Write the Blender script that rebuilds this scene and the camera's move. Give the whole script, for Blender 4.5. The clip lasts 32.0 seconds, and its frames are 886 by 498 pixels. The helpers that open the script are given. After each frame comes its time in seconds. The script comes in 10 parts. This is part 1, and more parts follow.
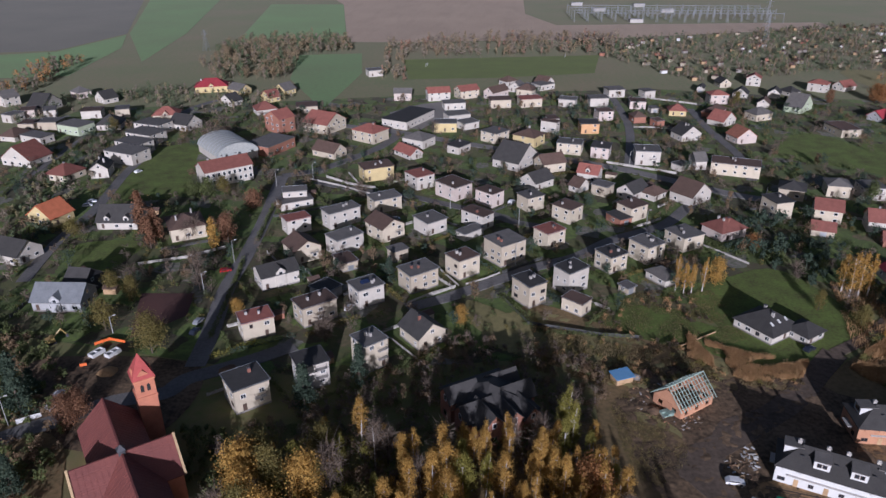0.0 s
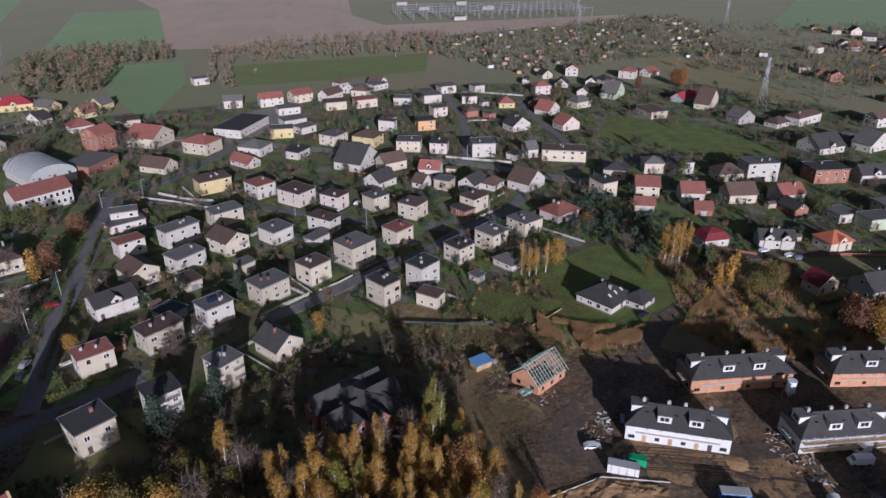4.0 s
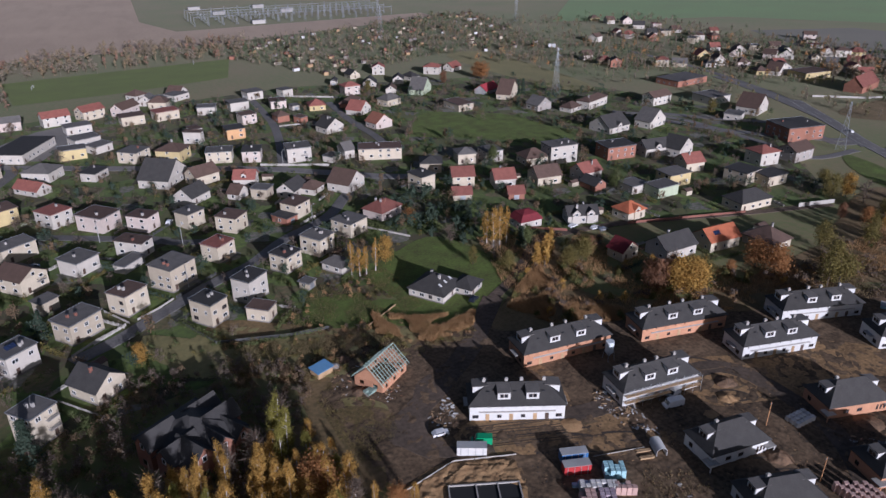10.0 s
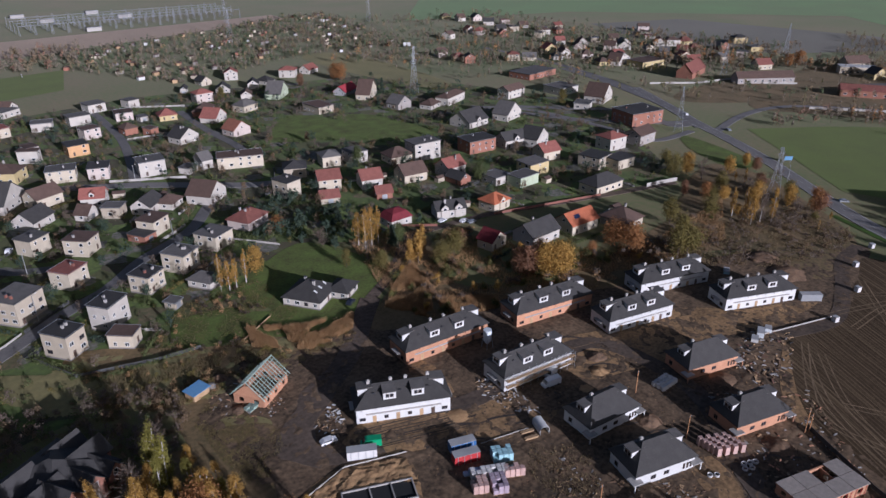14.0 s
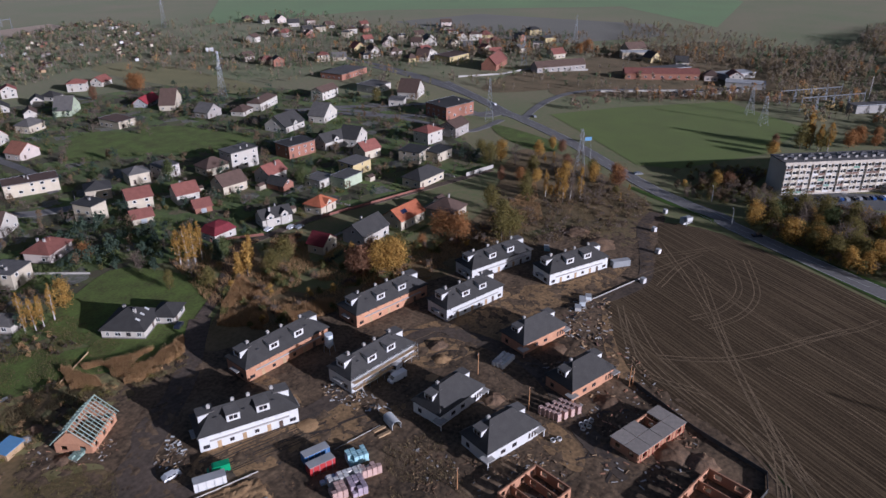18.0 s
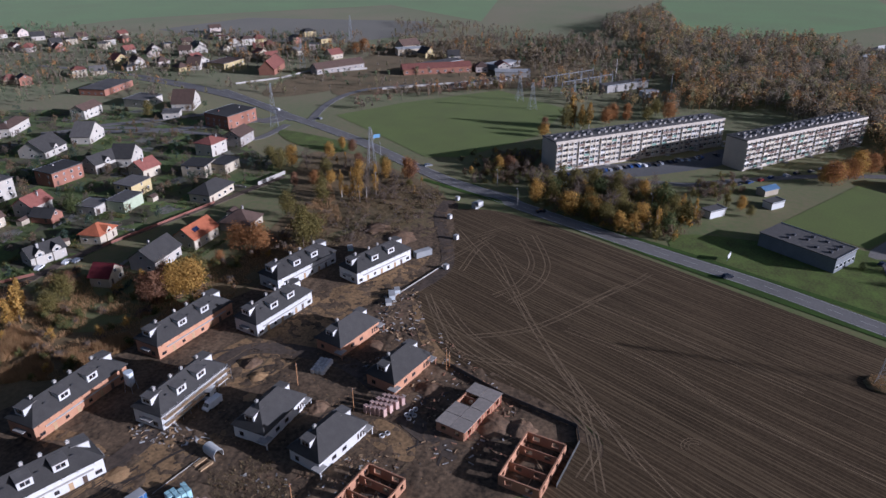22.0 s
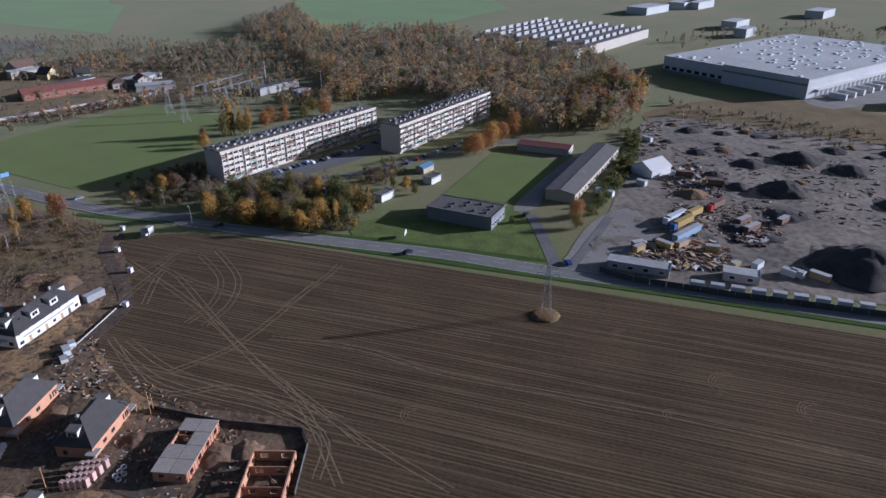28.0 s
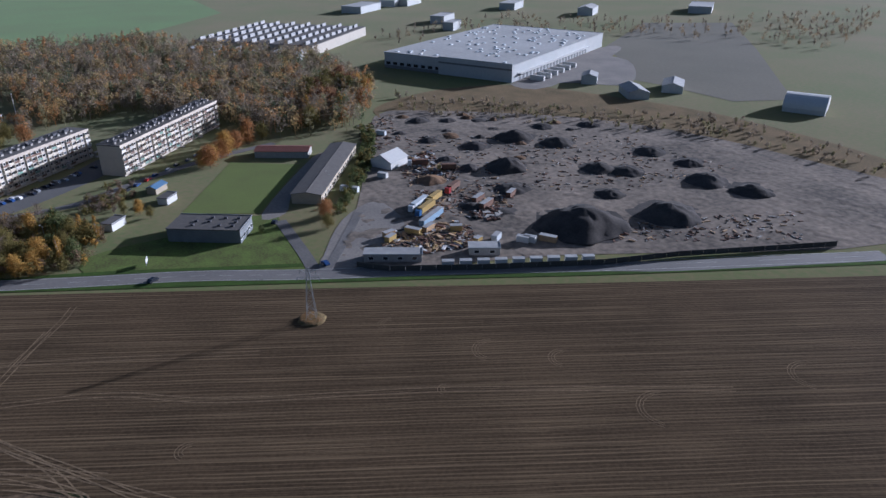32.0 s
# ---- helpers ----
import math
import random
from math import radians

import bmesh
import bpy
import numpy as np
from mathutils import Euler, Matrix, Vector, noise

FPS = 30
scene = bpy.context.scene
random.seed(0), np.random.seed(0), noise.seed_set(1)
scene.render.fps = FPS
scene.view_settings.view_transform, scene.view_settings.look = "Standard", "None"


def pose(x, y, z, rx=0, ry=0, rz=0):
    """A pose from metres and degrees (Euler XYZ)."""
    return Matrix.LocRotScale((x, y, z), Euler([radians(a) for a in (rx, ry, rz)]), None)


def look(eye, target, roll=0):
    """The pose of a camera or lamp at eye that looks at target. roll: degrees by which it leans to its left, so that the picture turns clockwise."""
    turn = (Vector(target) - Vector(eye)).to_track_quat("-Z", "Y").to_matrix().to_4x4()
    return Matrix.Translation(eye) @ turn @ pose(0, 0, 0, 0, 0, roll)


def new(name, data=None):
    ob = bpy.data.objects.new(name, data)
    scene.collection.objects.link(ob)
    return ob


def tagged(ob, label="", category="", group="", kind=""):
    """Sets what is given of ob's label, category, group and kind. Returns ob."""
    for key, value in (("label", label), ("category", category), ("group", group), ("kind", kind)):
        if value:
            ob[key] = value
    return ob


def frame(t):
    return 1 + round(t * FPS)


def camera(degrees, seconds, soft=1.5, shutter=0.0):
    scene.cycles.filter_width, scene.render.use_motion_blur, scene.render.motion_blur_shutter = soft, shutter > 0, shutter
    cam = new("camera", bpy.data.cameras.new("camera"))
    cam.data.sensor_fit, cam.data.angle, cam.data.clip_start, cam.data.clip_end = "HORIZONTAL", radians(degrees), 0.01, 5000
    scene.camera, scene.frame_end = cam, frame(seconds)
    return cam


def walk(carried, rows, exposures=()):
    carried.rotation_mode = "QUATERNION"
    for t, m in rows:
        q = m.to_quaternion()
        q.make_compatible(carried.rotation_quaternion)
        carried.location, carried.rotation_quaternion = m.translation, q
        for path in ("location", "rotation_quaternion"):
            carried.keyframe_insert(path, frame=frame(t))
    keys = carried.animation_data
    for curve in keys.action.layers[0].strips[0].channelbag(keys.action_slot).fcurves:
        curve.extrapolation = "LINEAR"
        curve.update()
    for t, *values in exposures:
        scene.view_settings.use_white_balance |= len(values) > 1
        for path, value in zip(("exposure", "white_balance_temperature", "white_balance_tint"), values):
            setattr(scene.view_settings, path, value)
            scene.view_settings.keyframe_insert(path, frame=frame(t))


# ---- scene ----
cam = camera(64.67, 32.0, 1.5)
PATH = [
    (0.0, pose(0, 0, 118, 64.614, 0.134, 0.002)),
    (0.5, pose(0, 0, 118, 64.606, 0.138, -1.227)),
    (1.0, pose(0, 0, 118, 64.623, 0.163, -2.600)),
    (1.5, pose(0, 0, 118, 64.610, 0.131, -4.151)),
    (2.0, pose(0, 0, 118, 64.615, 0.129, -6.181)),
    (2.5, pose(0, 0, 118, 64.629, 0.131, -8.335)),
    (3.0, pose(0, 0, 118, 64.637, 0.093, -10.427)),
    (3.5, pose(0, 0, 118, 64.641, 0.099, -12.138)),
    (5.5, pose(0, 0, 118, 64.649, 0.084, -16.795)),
    (6.0, pose(0, 0, 118, 64.670, 0.039, -18.064)),
    (6.5, pose(0, 0, 118, 64.674, 0.061, -19.431)),
    (7.0, pose(0, 0, 118, 64.657, 0.040, -20.779)),
    (7.5, pose(0, 0, 118, 64.674, 0.078, -22.159)),
    (8.0, pose(0, 0, 118, 64.672, 0.114, -23.540)),
    (8.5, pose(0, 0, 118, 64.670, 0.134, -24.922)),
    (9.0, pose(0, 0, 118, 64.660, 0.114, -26.270)),
    (9.5, pose(0, 0, 118, 64.644, 0.126, -27.634)),
    (10.0, pose(0, 0, 118, 64.641, 0.132, -29.008)),
    (10.5, pose(0, 0, 118, 64.634, 0.111, -30.407)),
    (11.0, pose(0, 0, 118, 64.634, 0.171, -31.888)),
    (11.5, pose(0, 0, 118, 64.618, 0.182, -33.342)),
    (12.0, pose(0, 0, 118, 64.620, 0.193, -34.794)),
    (12.5, pose(0, 0, 118, 64.624, 0.184, -36.235)),
    (13.0, pose(0, 0, 118, 64.615, 0.133, -37.652)),
    (13.5, pose(0, 0, 118, 64.606, 0.100, -39.065)),
    (14.0, pose(0, 0, 118, 64.609, 0.127, -40.492)),
    (14.5, pose(0, 0, 118, 64.617, 0.076, -41.923)),
    (16.5, pose(0, 0, 118, 64.587, 0.097, -49.205)),
    (17.0, pose(0, 0, 118, 64.577, 0.065, -51.300)),
    (17.5, pose(0, 0, 118, 64.552, 0.096, -53.455)),
    (18.0, pose(0, 0, 118, 64.546, 0.076, -55.637)),
    (18.5, pose(0, 0, 118, 64.544, 0.096, -57.845)),
    (19.0, pose(0, 0, 118, 64.538, 0.077, -60.045)),
    (19.5, pose(0, 0, 118, 64.534, 0.060, -62.244)),
    (20.0, pose(0, 0, 118, 64.519, 0.059, -64.444)),
    (20.5, pose(0, 0, 118, 64.540, 0.132, -66.675)),
    (21.0, pose(0, 0, 118, 64.555, 0.111, -68.879)),
    (21.5, pose(0, 0, 118, 64.565, 0.113, -71.086)),
    (22.0, pose(0, 0, 118, 64.569, 0.115, -73.313)),
    (22.5, pose(0, 0, 118, 64.577, 0.115, -75.532)),
    (23.0, pose(0, 0, 118, 64.587, 0.091, -77.722)),
    (23.5, pose(0, 0, 118, 64.600, 0.094, -79.940)),
    (24.0, pose(0, 0, 118, 64.596, 0.095, -82.164)),
    (24.5, pose(0, 0, 118, 64.605, 0.096, -84.374)),
    (25.0, pose(0, 0, 118, 64.614, 0.073, -86.555)),
    (25.5, pose(0, 0, 118, 64.601, 0.093, -88.861)),
    (27.5, pose(0, 0, 118, 64.644, 0.220, -98.564)),
    (28.0, pose(0, 0, 118, 64.649, 0.224, -101.187)),
    (28.5, pose(0, 0, 118, 64.665, 0.235, -103.879)),
    (29.0, pose(0, 0, 118, 64.675, 0.366, -106.591)),
    (29.5, pose(0, 0, 118, 64.663, 0.328, -109.319)),
    (30.0, pose(0, 0, 118, 64.666, 0.280, -112.091)),
    (30.5, pose(0, 0, 118, 64.661, 0.384, -114.902)),
    (31.0, pose(0, 0, 118, 64.671, 0.251, -117.608)),
    (31.5, pose(0, 0, 118, 64.677, 0.154, -120.326)),
    (32.0, pose(0, 0, 118, 64.672, 0.150, -123.073)),
]
walk(cam, PATH, [(0.0, 0.34, 5150, 22), (16.0, 0.36, 5100, 22), (24.0, 0.58, 4930, 22), (28.0, 0.72, 4880, 20), (32.0, 0.72, 4840, 18)])

# ---- daylight ----
SUN_ELEVATION, SUN_AZIMUTH = 14.5, 180.5  # degrees; azimuth clockwise from +y
world = bpy.data.worlds.new("world")
scene.world = world
world.use_nodes = True
wn = world.node_tree
sky = wn.nodes.new("ShaderNodeTexSky")
sky.sky_type, sky.sun_disc = "NISHITA", False
sky.sun_elevation, sky.sun_rotation = radians(SUN_ELEVATION), radians(SUN_AZIMUTH)
sky.air_density, sky.dust_density, sky.ozone_density = 1.0, 3.0, 1.0
wn.links.new(sky.outputs["Color"], wn.nodes["Background"].inputs["Color"])
wn.nodes["Background"].inputs["Strength"].default_value = 0.036
sun = new("sun", bpy.data.lights.new("sun", "SUN"))
sun.data.energy, sun.data.angle, sun.data.color = 4.2, radians(0.6), (1.0, 0.91, 0.80)
_a, _e = radians(SUN_AZIMUTH), radians(SUN_ELEVATION)
SUN_AT = Vector((math.sin(_a) * math.cos(_e), math.cos(_a) * math.cos(_e), math.sin(_e)))
sun.matrix_world = look(SUN_AT * 900, (0, 0, 0))
tagged(sun, "low autumn sun", "sun", kind="structure")

# ---- materials ----
def material(name, colour, colour2=None, rough=0.85, scale=1.0, fine=12.0, bump=0.15, vary=0.12, metal=0.0, spec=0.3, island=0.0, haze_sheen=0.0):
    """Two scales of noise between two colours, fine relief, and a small shift of value from object to object."""
    m = bpy.data.materials.new(name)
    m.use_nodes = True
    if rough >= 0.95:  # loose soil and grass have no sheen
        spec = 0.02
    nt = m.node_tree
    b = nt.nodes["Principled BSDF"]
    geo = nt.nodes.new("ShaderNodeNewGeometry")
    big, small = nt.nodes.new("ShaderNodeTexNoise"), nt.nodes.new("ShaderNodeTexNoise")
    big.inputs["Scale"].default_value, big.inputs["Detail"].default_value = scale, 9
    small.inputs["Scale"].default_value, small.inputs["Detail"].default_value = fine, 7
    for n in (big, small):
        nt.links.new(geo.outputs["Position"], n.inputs["Vector"])
    c2 = colour2 or tuple(c * 0.72 for c in colour)
    add = nt.nodes.new("ShaderNodeMath")
    add.operation = "ADD"
    nt.links.new(big.outputs["Fac"], add.inputs[0])
    nt.links.new(small.outputs["Fac"], add.inputs[1])
    ramp = nt.nodes.new("ShaderNodeMapRange")
    ramp.inputs["From Min"].default_value, ramp.inputs["From Max"].default_value = 0.72, 1.28
    nt.links.new(add.outputs[0], ramp.inputs["Value"])
    mix = nt.nodes.new("ShaderNodeMix")
    mix.data_type = "RGBA"
    mix.inputs[6].default_value, mix.inputs[7].default_value = (*c2, 1), (*colour, 1)
    nt.links.new(ramp.outputs["Result"], mix.inputs[0])
    hsv = nt.nodes.new("ShaderNodeHueSaturation")
    rnd = nt.nodes.new("ShaderNodeMapRange")
    rnd.inputs["To Min"].default_value, rnd.inputs["To Max"].default_value = 1 - vary, 1 + vary
    if island:
        rnd.inputs["To Min"].default_value, rnd.inputs["To Max"].default_value = 1 - island, 1 + island
        nt.links.new(geo.outputs["Random Per Island"], rnd.inputs["Value"])
    else:
        info = nt.nodes.new("ShaderNodeObjectInfo")
        nt.links.new(info.outputs["Random"], rnd.inputs["Value"])
    nt.links.new(rnd.outputs["Result"], hsv.inputs["Value"])
    nt.links.new(mix.outputs[2], hsv.inputs["Color"])
    nt.links.new(hsv.outputs["Color"], b.inputs["Base Color"])
    b.inputs["Roughness"].default_value, b.inputs["Metallic"].default_value = rough, metal
    b.inputs["Specular IOR Level"].default_value = spec
    if haze_sheen:  # soft pale sheen at flat angles, standing in for distance haze
        b.inputs["Sheen Weight"].default_value, b.inputs["Sheen Roughness"].default_value = haze_sheen, 0.4
        b.inputs["Sheen Tint"].default_value = (0.98, 0.98, 0.95, 1)
    if bump:
        bp = nt.nodes.new("ShaderNodeBump")
        bp.inputs["Strength"].default_value, bp.inputs["Distance"].default_value = bump, 0.06
        nt.links.new(small.outputs["Fac"], bp.inputs["Height"])
        nt.links.new(bp.outputs["Normal"], b.inputs["Normal"])
    return m


def striped(m, angle, spacing, strength, colour, amount=0.35, distort=1.5, rows=0.0):
    """Adds straight parallel rows (furrows, tile courses) to a material, as relief and tone."""
    nt = m.node_tree
    b = nt.nodes["Principled BSDF"]
    geo = nt.nodes.new("ShaderNodeNewGeometry")
    turn = nt.nodes.new("ShaderNodeVectorRotate")
    turn.rotation_type = "Z_AXIS"
    turn.inputs["Angle"].default_value = -angle
    squash = nt.nodes.new("ShaderNodeMapping")
    squash.inputs["Scale"].default_value = (0.012, 0.5 / spacing, 1.0)
    streak = nt.nodes.new("ShaderNodeTexNoise")
    streak.inputs["Scale"].default_value, streak.inputs["Detail"].default_value, streak.inputs["Roughness"].default_value = 1.0, 4, 0.65
    streak.inputs["Distortion"].default_value = distort * 0.05
    wave = nt.nodes.new("ShaderNodeMapRange")
    wave.inputs["From Min"].default_value, wave.inputs["From Max"].default_value = 0.47, 0.66
    nt.links.new(geo.outputs["Position"], turn.inputs["Vector"])
    nt.links.new(turn.outputs["Vector"], squash.inputs["Vector"])
    nt.links.new(squash.outputs["Vector"], streak.inputs["Vector"])
    nt.links.new(streak.outputs["Fac"], wave.inputs["Value"])
    old = b.inputs["Base Color"].links[0].from_socket
    mix = nt.nodes.new("ShaderNodeMix")
    mix.data_type = "RGBA"
    mix.inputs[7].default_value = (*colour, 1)
    f = nt.nodes.new("ShaderNodeMath")
    f.operation = "MULTIPLY"
    f.inputs[1].default_value = amount
    patchy = nt.nodes.new("ShaderNodeTexNoise")
    patchy.inputs["Scale"].default_value, patchy.inputs["Detail"].default_value = 0.035, 4
    nt.links.new(geo.outputs["Position"], patchy.inputs["Vector"])
    g = nt.nodes.new("ShaderNodeMath")
    g.operation = "MULTIPLY"
    nt.links.new(wave.outputs["Result"], g.inputs[0])
    nt.links.new(patchy.outputs["Fac"], g.inputs[1])
    nt.links.new(g.outputs[0], f.inputs[0])
    if rows:  # regular drill rows between the streaks
        xyz, ph, sn, rg, hi = nt.nodes.new("ShaderNodeSeparateXYZ"), nt.nodes.new("ShaderNodeMath"), nt.nodes.new("ShaderNodeMath"), nt.nodes.new("ShaderNodeMapRange"), nt.nodes.new("ShaderNodeMath")
        wob, k2 = nt.nodes.new("ShaderNodeMath"), nt.nodes.new("ShaderNodeMath")
        nt.links.new(turn.outputs["Vector"], xyz.inputs[0])
        ph.operation, sn.operation, hi.operation, wob.operation, k2.operation = "MULTIPLY_ADD", "SINE", "ADD", "MULTIPLY", "MULTIPLY"
        ph.inputs[1].default_value = 2 * math.pi / rows
        wob.inputs[1].default_value = 9.0
        nt.links.new(patchy.outputs["Fac"], wob.inputs[0])
        nt.links.new(xyz.outputs["Y"], ph.inputs[0])
        nt.links.new(wob.outputs[0], ph.inputs[2])
        nt.links.new(ph.outputs[0], sn.inputs[0])
        rg.inputs["From Min"].default_value, rg.inputs["From Max"].default_value, rg.inputs["To Max"].default_value = 0.35, 1.0, 1.0
        nt.links.new(sn.outputs[0], rg.inputs["Value"])
        k2.inputs[1].default_value = 0.75
        nt.links.new(g.outputs[0], hi.inputs[0])
        nt.links.new(streak.outputs["Fac"], k2.inputs[0])
        m3 = nt.nodes.new("ShaderNodeMath")
        m3.operation = "MULTIPLY"
        nt.links.new(rg.outputs["Result"], m3.inputs[0])
        nt.links.new(k2.outputs[0], m3.inputs[1])
        nt.links.new(m3.outputs[0], hi.inputs[1])
        nt.links.new(hi.outputs[0], f.inputs[0])
    nt.links.new(f.outputs[0], mix.inputs[0])
    nt.links.new(old, mix.inputs[6])
    nt.links.new(mix.outputs[2], b.inputs["Base Color"])
    if strength:
        bp = nt.nodes.new("ShaderNodeBump")
        bp.inputs["Strength"].default_value, bp.inputs["Distance"].default_value = strength, 0.12
        nt.links.new(wave.outputs["Result"], bp.inputs["Height"])
        if b.inputs["Normal"].links:
            nt.links.new(b.inputs["Normal"].links[0].from_socket, bp.inputs["Normal"])
        nt.links.new(bp.outputs["Normal"], b.inputs["Normal"])
    return m


def plain(name, colour, rough=0.6, metal=0.0, spec=0.4):
    return material(name, colour, tuple(c * 0.88 for c in colour), rough, 0.8, 6, 0.05, 0.08, metal, spec)


WALL = {
    "cream": ("cream", (0.49, 0.425, 0.32)), "beige": ("beige", (0.42, 0.36, 0.27)), "white": ("white", (0.49, 0.45, 0.39)),
    "yellow": ("yellow", (0.50, 0.40, 0.20)), "pink": ("pale pink", (0.52, 0.44, 0.385)), "grey": ("grey", (0.34, 0.34, 0.34)),
    "orange": ("orange and white", (0.52, 0.31, 0.15)), "green": ("pale green", (0.42, 0.47, 0.33)), "stone": ("grey stone", (0.32, 0.29, 0.26)),
    "black": ("dark-clad", (0.05, 0.05, 0.055)), "brick": ("red brick", (0.29, 0.135, 0.09)),
}
ROOF = {
    "grey": ("grey felt", (0.14, 0.13, 0.12)), "black": ("black", (0.056, 0.053, 0.05)), "brown": ("brown", (0.115, 0.075, 0.058)),
    "red": ("red tiled", (0.275, 0.105, 0.08)), "redb": ("bright red", (0.34, 0.045, 0.055)), "redbrown": ("red-brown tiled", (0.215, 0.085, 0.065)),
    "darkred": ("dark red", (0.15, 0.022, 0.028)), "orange": ("orange tiled", (0.44, 0.14, 0.065)), "metal": ("grey metal", (0.17, 0.18, 0.19)),
    "brick": ("rust tiled", (0.33, 0.14, 0.09)),
}
WALL_MAT = {k: material("render_" + k, c, tuple(x * 0.8 for x in c), 0.9, 0.35, 5, 0.1, 0.08) for k, (_, c) in WALL.items()}
ROOF_MAT = {k: material("roofing_" + k, c, tuple(x * 0.7 for x in c), 0.8, 0.5, 4, 0.3, 0.15) for k, (_, c) in ROOF.items()}
PLINTH = material("plinth_stone", (0.22, 0.2, 0.18))
FRAME = plain("white_plastic", (0.72, 0.72, 0.7), 0.4)
DARKFRAME = plain("brown_frame", (0.09, 0.06, 0.045), 0.5)
GLASS = material("window_glass", (0.03, 0.035, 0.042), (0.018, 0.02, 0.026), 0.08, 0.3, 1.0, 0.0, 0.3, 0.0, 0.8)
SOLAR = plain("solar_glass", (0.02, 0.03, 0.07), 0.12, 0, 0.8)
METAL = plain("galvanised_steel", (0.42, 0.44, 0.46), 0.45, 0.7)
DARKMETAL = plain("dark_sheet_metal", (0.09, 0.09, 0.1), 0.5, 0.4)
CONCRETE = material("concrete", (0.38, 0.36, 0.33), (0.28, 0.265, 0.245))
REDBRICK = material("chimney_brick", (0.24, 0.105, 0.075), (0.17, 0.075, 0.055), 0.9, 2, 14, 0.3)
BLOCKBRICK = material("hollow_clay_block", (0.45, 0.24, 0.14), (0.35, 0.18, 0.105), 0.9, 0.5, 5, 0.25)
WOOD = material("sawn_timber", (0.42, 0.29, 0.16), (0.30, 0.2, 0.11), 0.85, 1, 10, 0.2)
GREENWOOD = material("impregnated_timber", (0.36, 0.44, 0.37), (0.27, 0.35, 0.30), 0.85, 1, 10, 0.2)
WHITE = plain("white_board", (0.57, 0.565, 0.545), 0.6)
TARP = plain("pale_plastic_wrap", (0.62, 0.66, 0.68), 0.35)
BLUE = plain("blue_paint", (0.06, 0.15, 0.33), 0.4)
RED = plain("red_paint", (0.38, 0.04, 0.04), 0.4)
GREEN = plain("green_paint", (0.02, 0.28, 0.12), 0.4)
YELLOW = plain("yellow_paint", (0.44, 0.31, 0.11), 0.4)
ORANGE = plain("orange_plastic", (0.65, 0.14, 0.03), 0.5)
BLACK = plain("black_rubber", (0.02, 0.02, 0.02), 0.8)
SILVER = plain("silver_car_paint", (0.45, 0.46, 0.48), 0.25, 0.5, 0.6)
DARKCAR = plain("dark_car_paint", (0.03, 0.035, 0.05), 0.2, 0.2, 0.6)

GRASS = material("rough_grass", (0.125, 0.15, 0.05), (0.19, 0.155, 0.075), 0.95, 0.012, 0.35, 0.5, 0.0, haze_sheen=0.065)
GROUND = {
    "pitch": material("sports_turf", (0.15, 0.19, 0.052), (0.13, 0.15, 0.05), 0.95, 0.05, 1.2, 0.3, 0.05, haze_sheen=0.03),
    "lawn": material("mown_lawn", (0.135, 0.185, 0.045), (0.085, 0.088, 0.034), 0.95, 0.14, 1.1, 0.7, 0.08, haze_sheen=0.02),
    "green": material("winter_crop", (0.16, 0.27, 0.09), (0.15, 0.21, 0.08), 0.95, 0.012, 0.3, 0.3, 0.1, haze_sheen=0.055),
    "beige": striped(material("stubble_field", (0.42, 0.31, 0.215), (0.34, 0.25, 0.175), 0.95, 0.01, 0.4, 0.3, 0.05, haze_sheen=0.05), 1.45, 9.0, 0.0, (0.22, 0.16, 0.11), 0.4, 3.0),
    "plough_grey": striped(material("harrowed_field", (0.165, 0.15, 0.115), (0.125, 0.12, 0.09), 0.95, 0.012, 0.4, 0.3, 0.05, haze_sheen=0.06), 1.2, 8.0, 0.0, (0.16, 0.135, 0.11), 0.4, 3.0),
    "plough": striped(material("ploughed_soil", (0.084, 0.058, 0.034), (0.044, 0.031, 0.019), 0.95, 0.03, 0.9, 0.8, 0.0, haze_sheen=0.01), math.atan2(-116, -68), 0.42, 0.4, (0.25, 0.182, 0.105), 0.66, 2.0, 1.3),
    "mud": material("churned_earth", (0.205, 0.142, 0.088), (0.05, 0.039, 0.029), 0.95, 0.09, 0.9, 0.6, 0.0, haze_sheen=0.012),
    "sandy": material("ochre_trampled_soil", (0.40, 0.255, 0.125), (0.14, 0.095, 0.055), 0.95, 0.12, 1.1, 0.9, 0.0),
    "wild": material("dry_weeds", (0.225, 0.155, 0.08), (0.11, 0.09, 0.045), 0.95, 0.06, 0.8, 0.9, 0.0, haze_sheen=0.03),
    "yard": material("scrapyard_gravel", (0.27, 0.222, 0.175), (0.085, 0.074, 0.063), 0.95, 0.03, 0.35, 0.6, 0.0, haze_sheen=0.06),
    "lot": material("worn_concrete_yard", (0.26, 0.235, 0.205), (0.17, 0.155, 0.14), 0.9, 0.05, 0.8, 0.3, 0.0),
    "asphalt_lot": material("old_tarmac", (0.20, 0.18, 0.16), (0.15, 0.14, 0.125), 0.9, 0.06, 1.0, 0.2, 0.05, haze_sheen=0.03),
    "carpark": material("estate_tarmac", (0.10, 0.098, 0.098), (0.075, 0.075, 0.076), 0.9, 0.05, 1.0, 0.2, 0.05, haze_sheen=0.05),
    "dry": material("dry_pasture", (0.25, 0.215, 0.095), (0.175, 0.165, 0.075), 0.95, 0.03, 0.6, 0.4, 0.05, haze_sheen=0.03),
    "court": material("red_court_surface", (0.10, 0.048, 0.04), (0.075, 0.04, 0.034), 0.9, 0.08, 1.5, 0.2, 0.0),
}
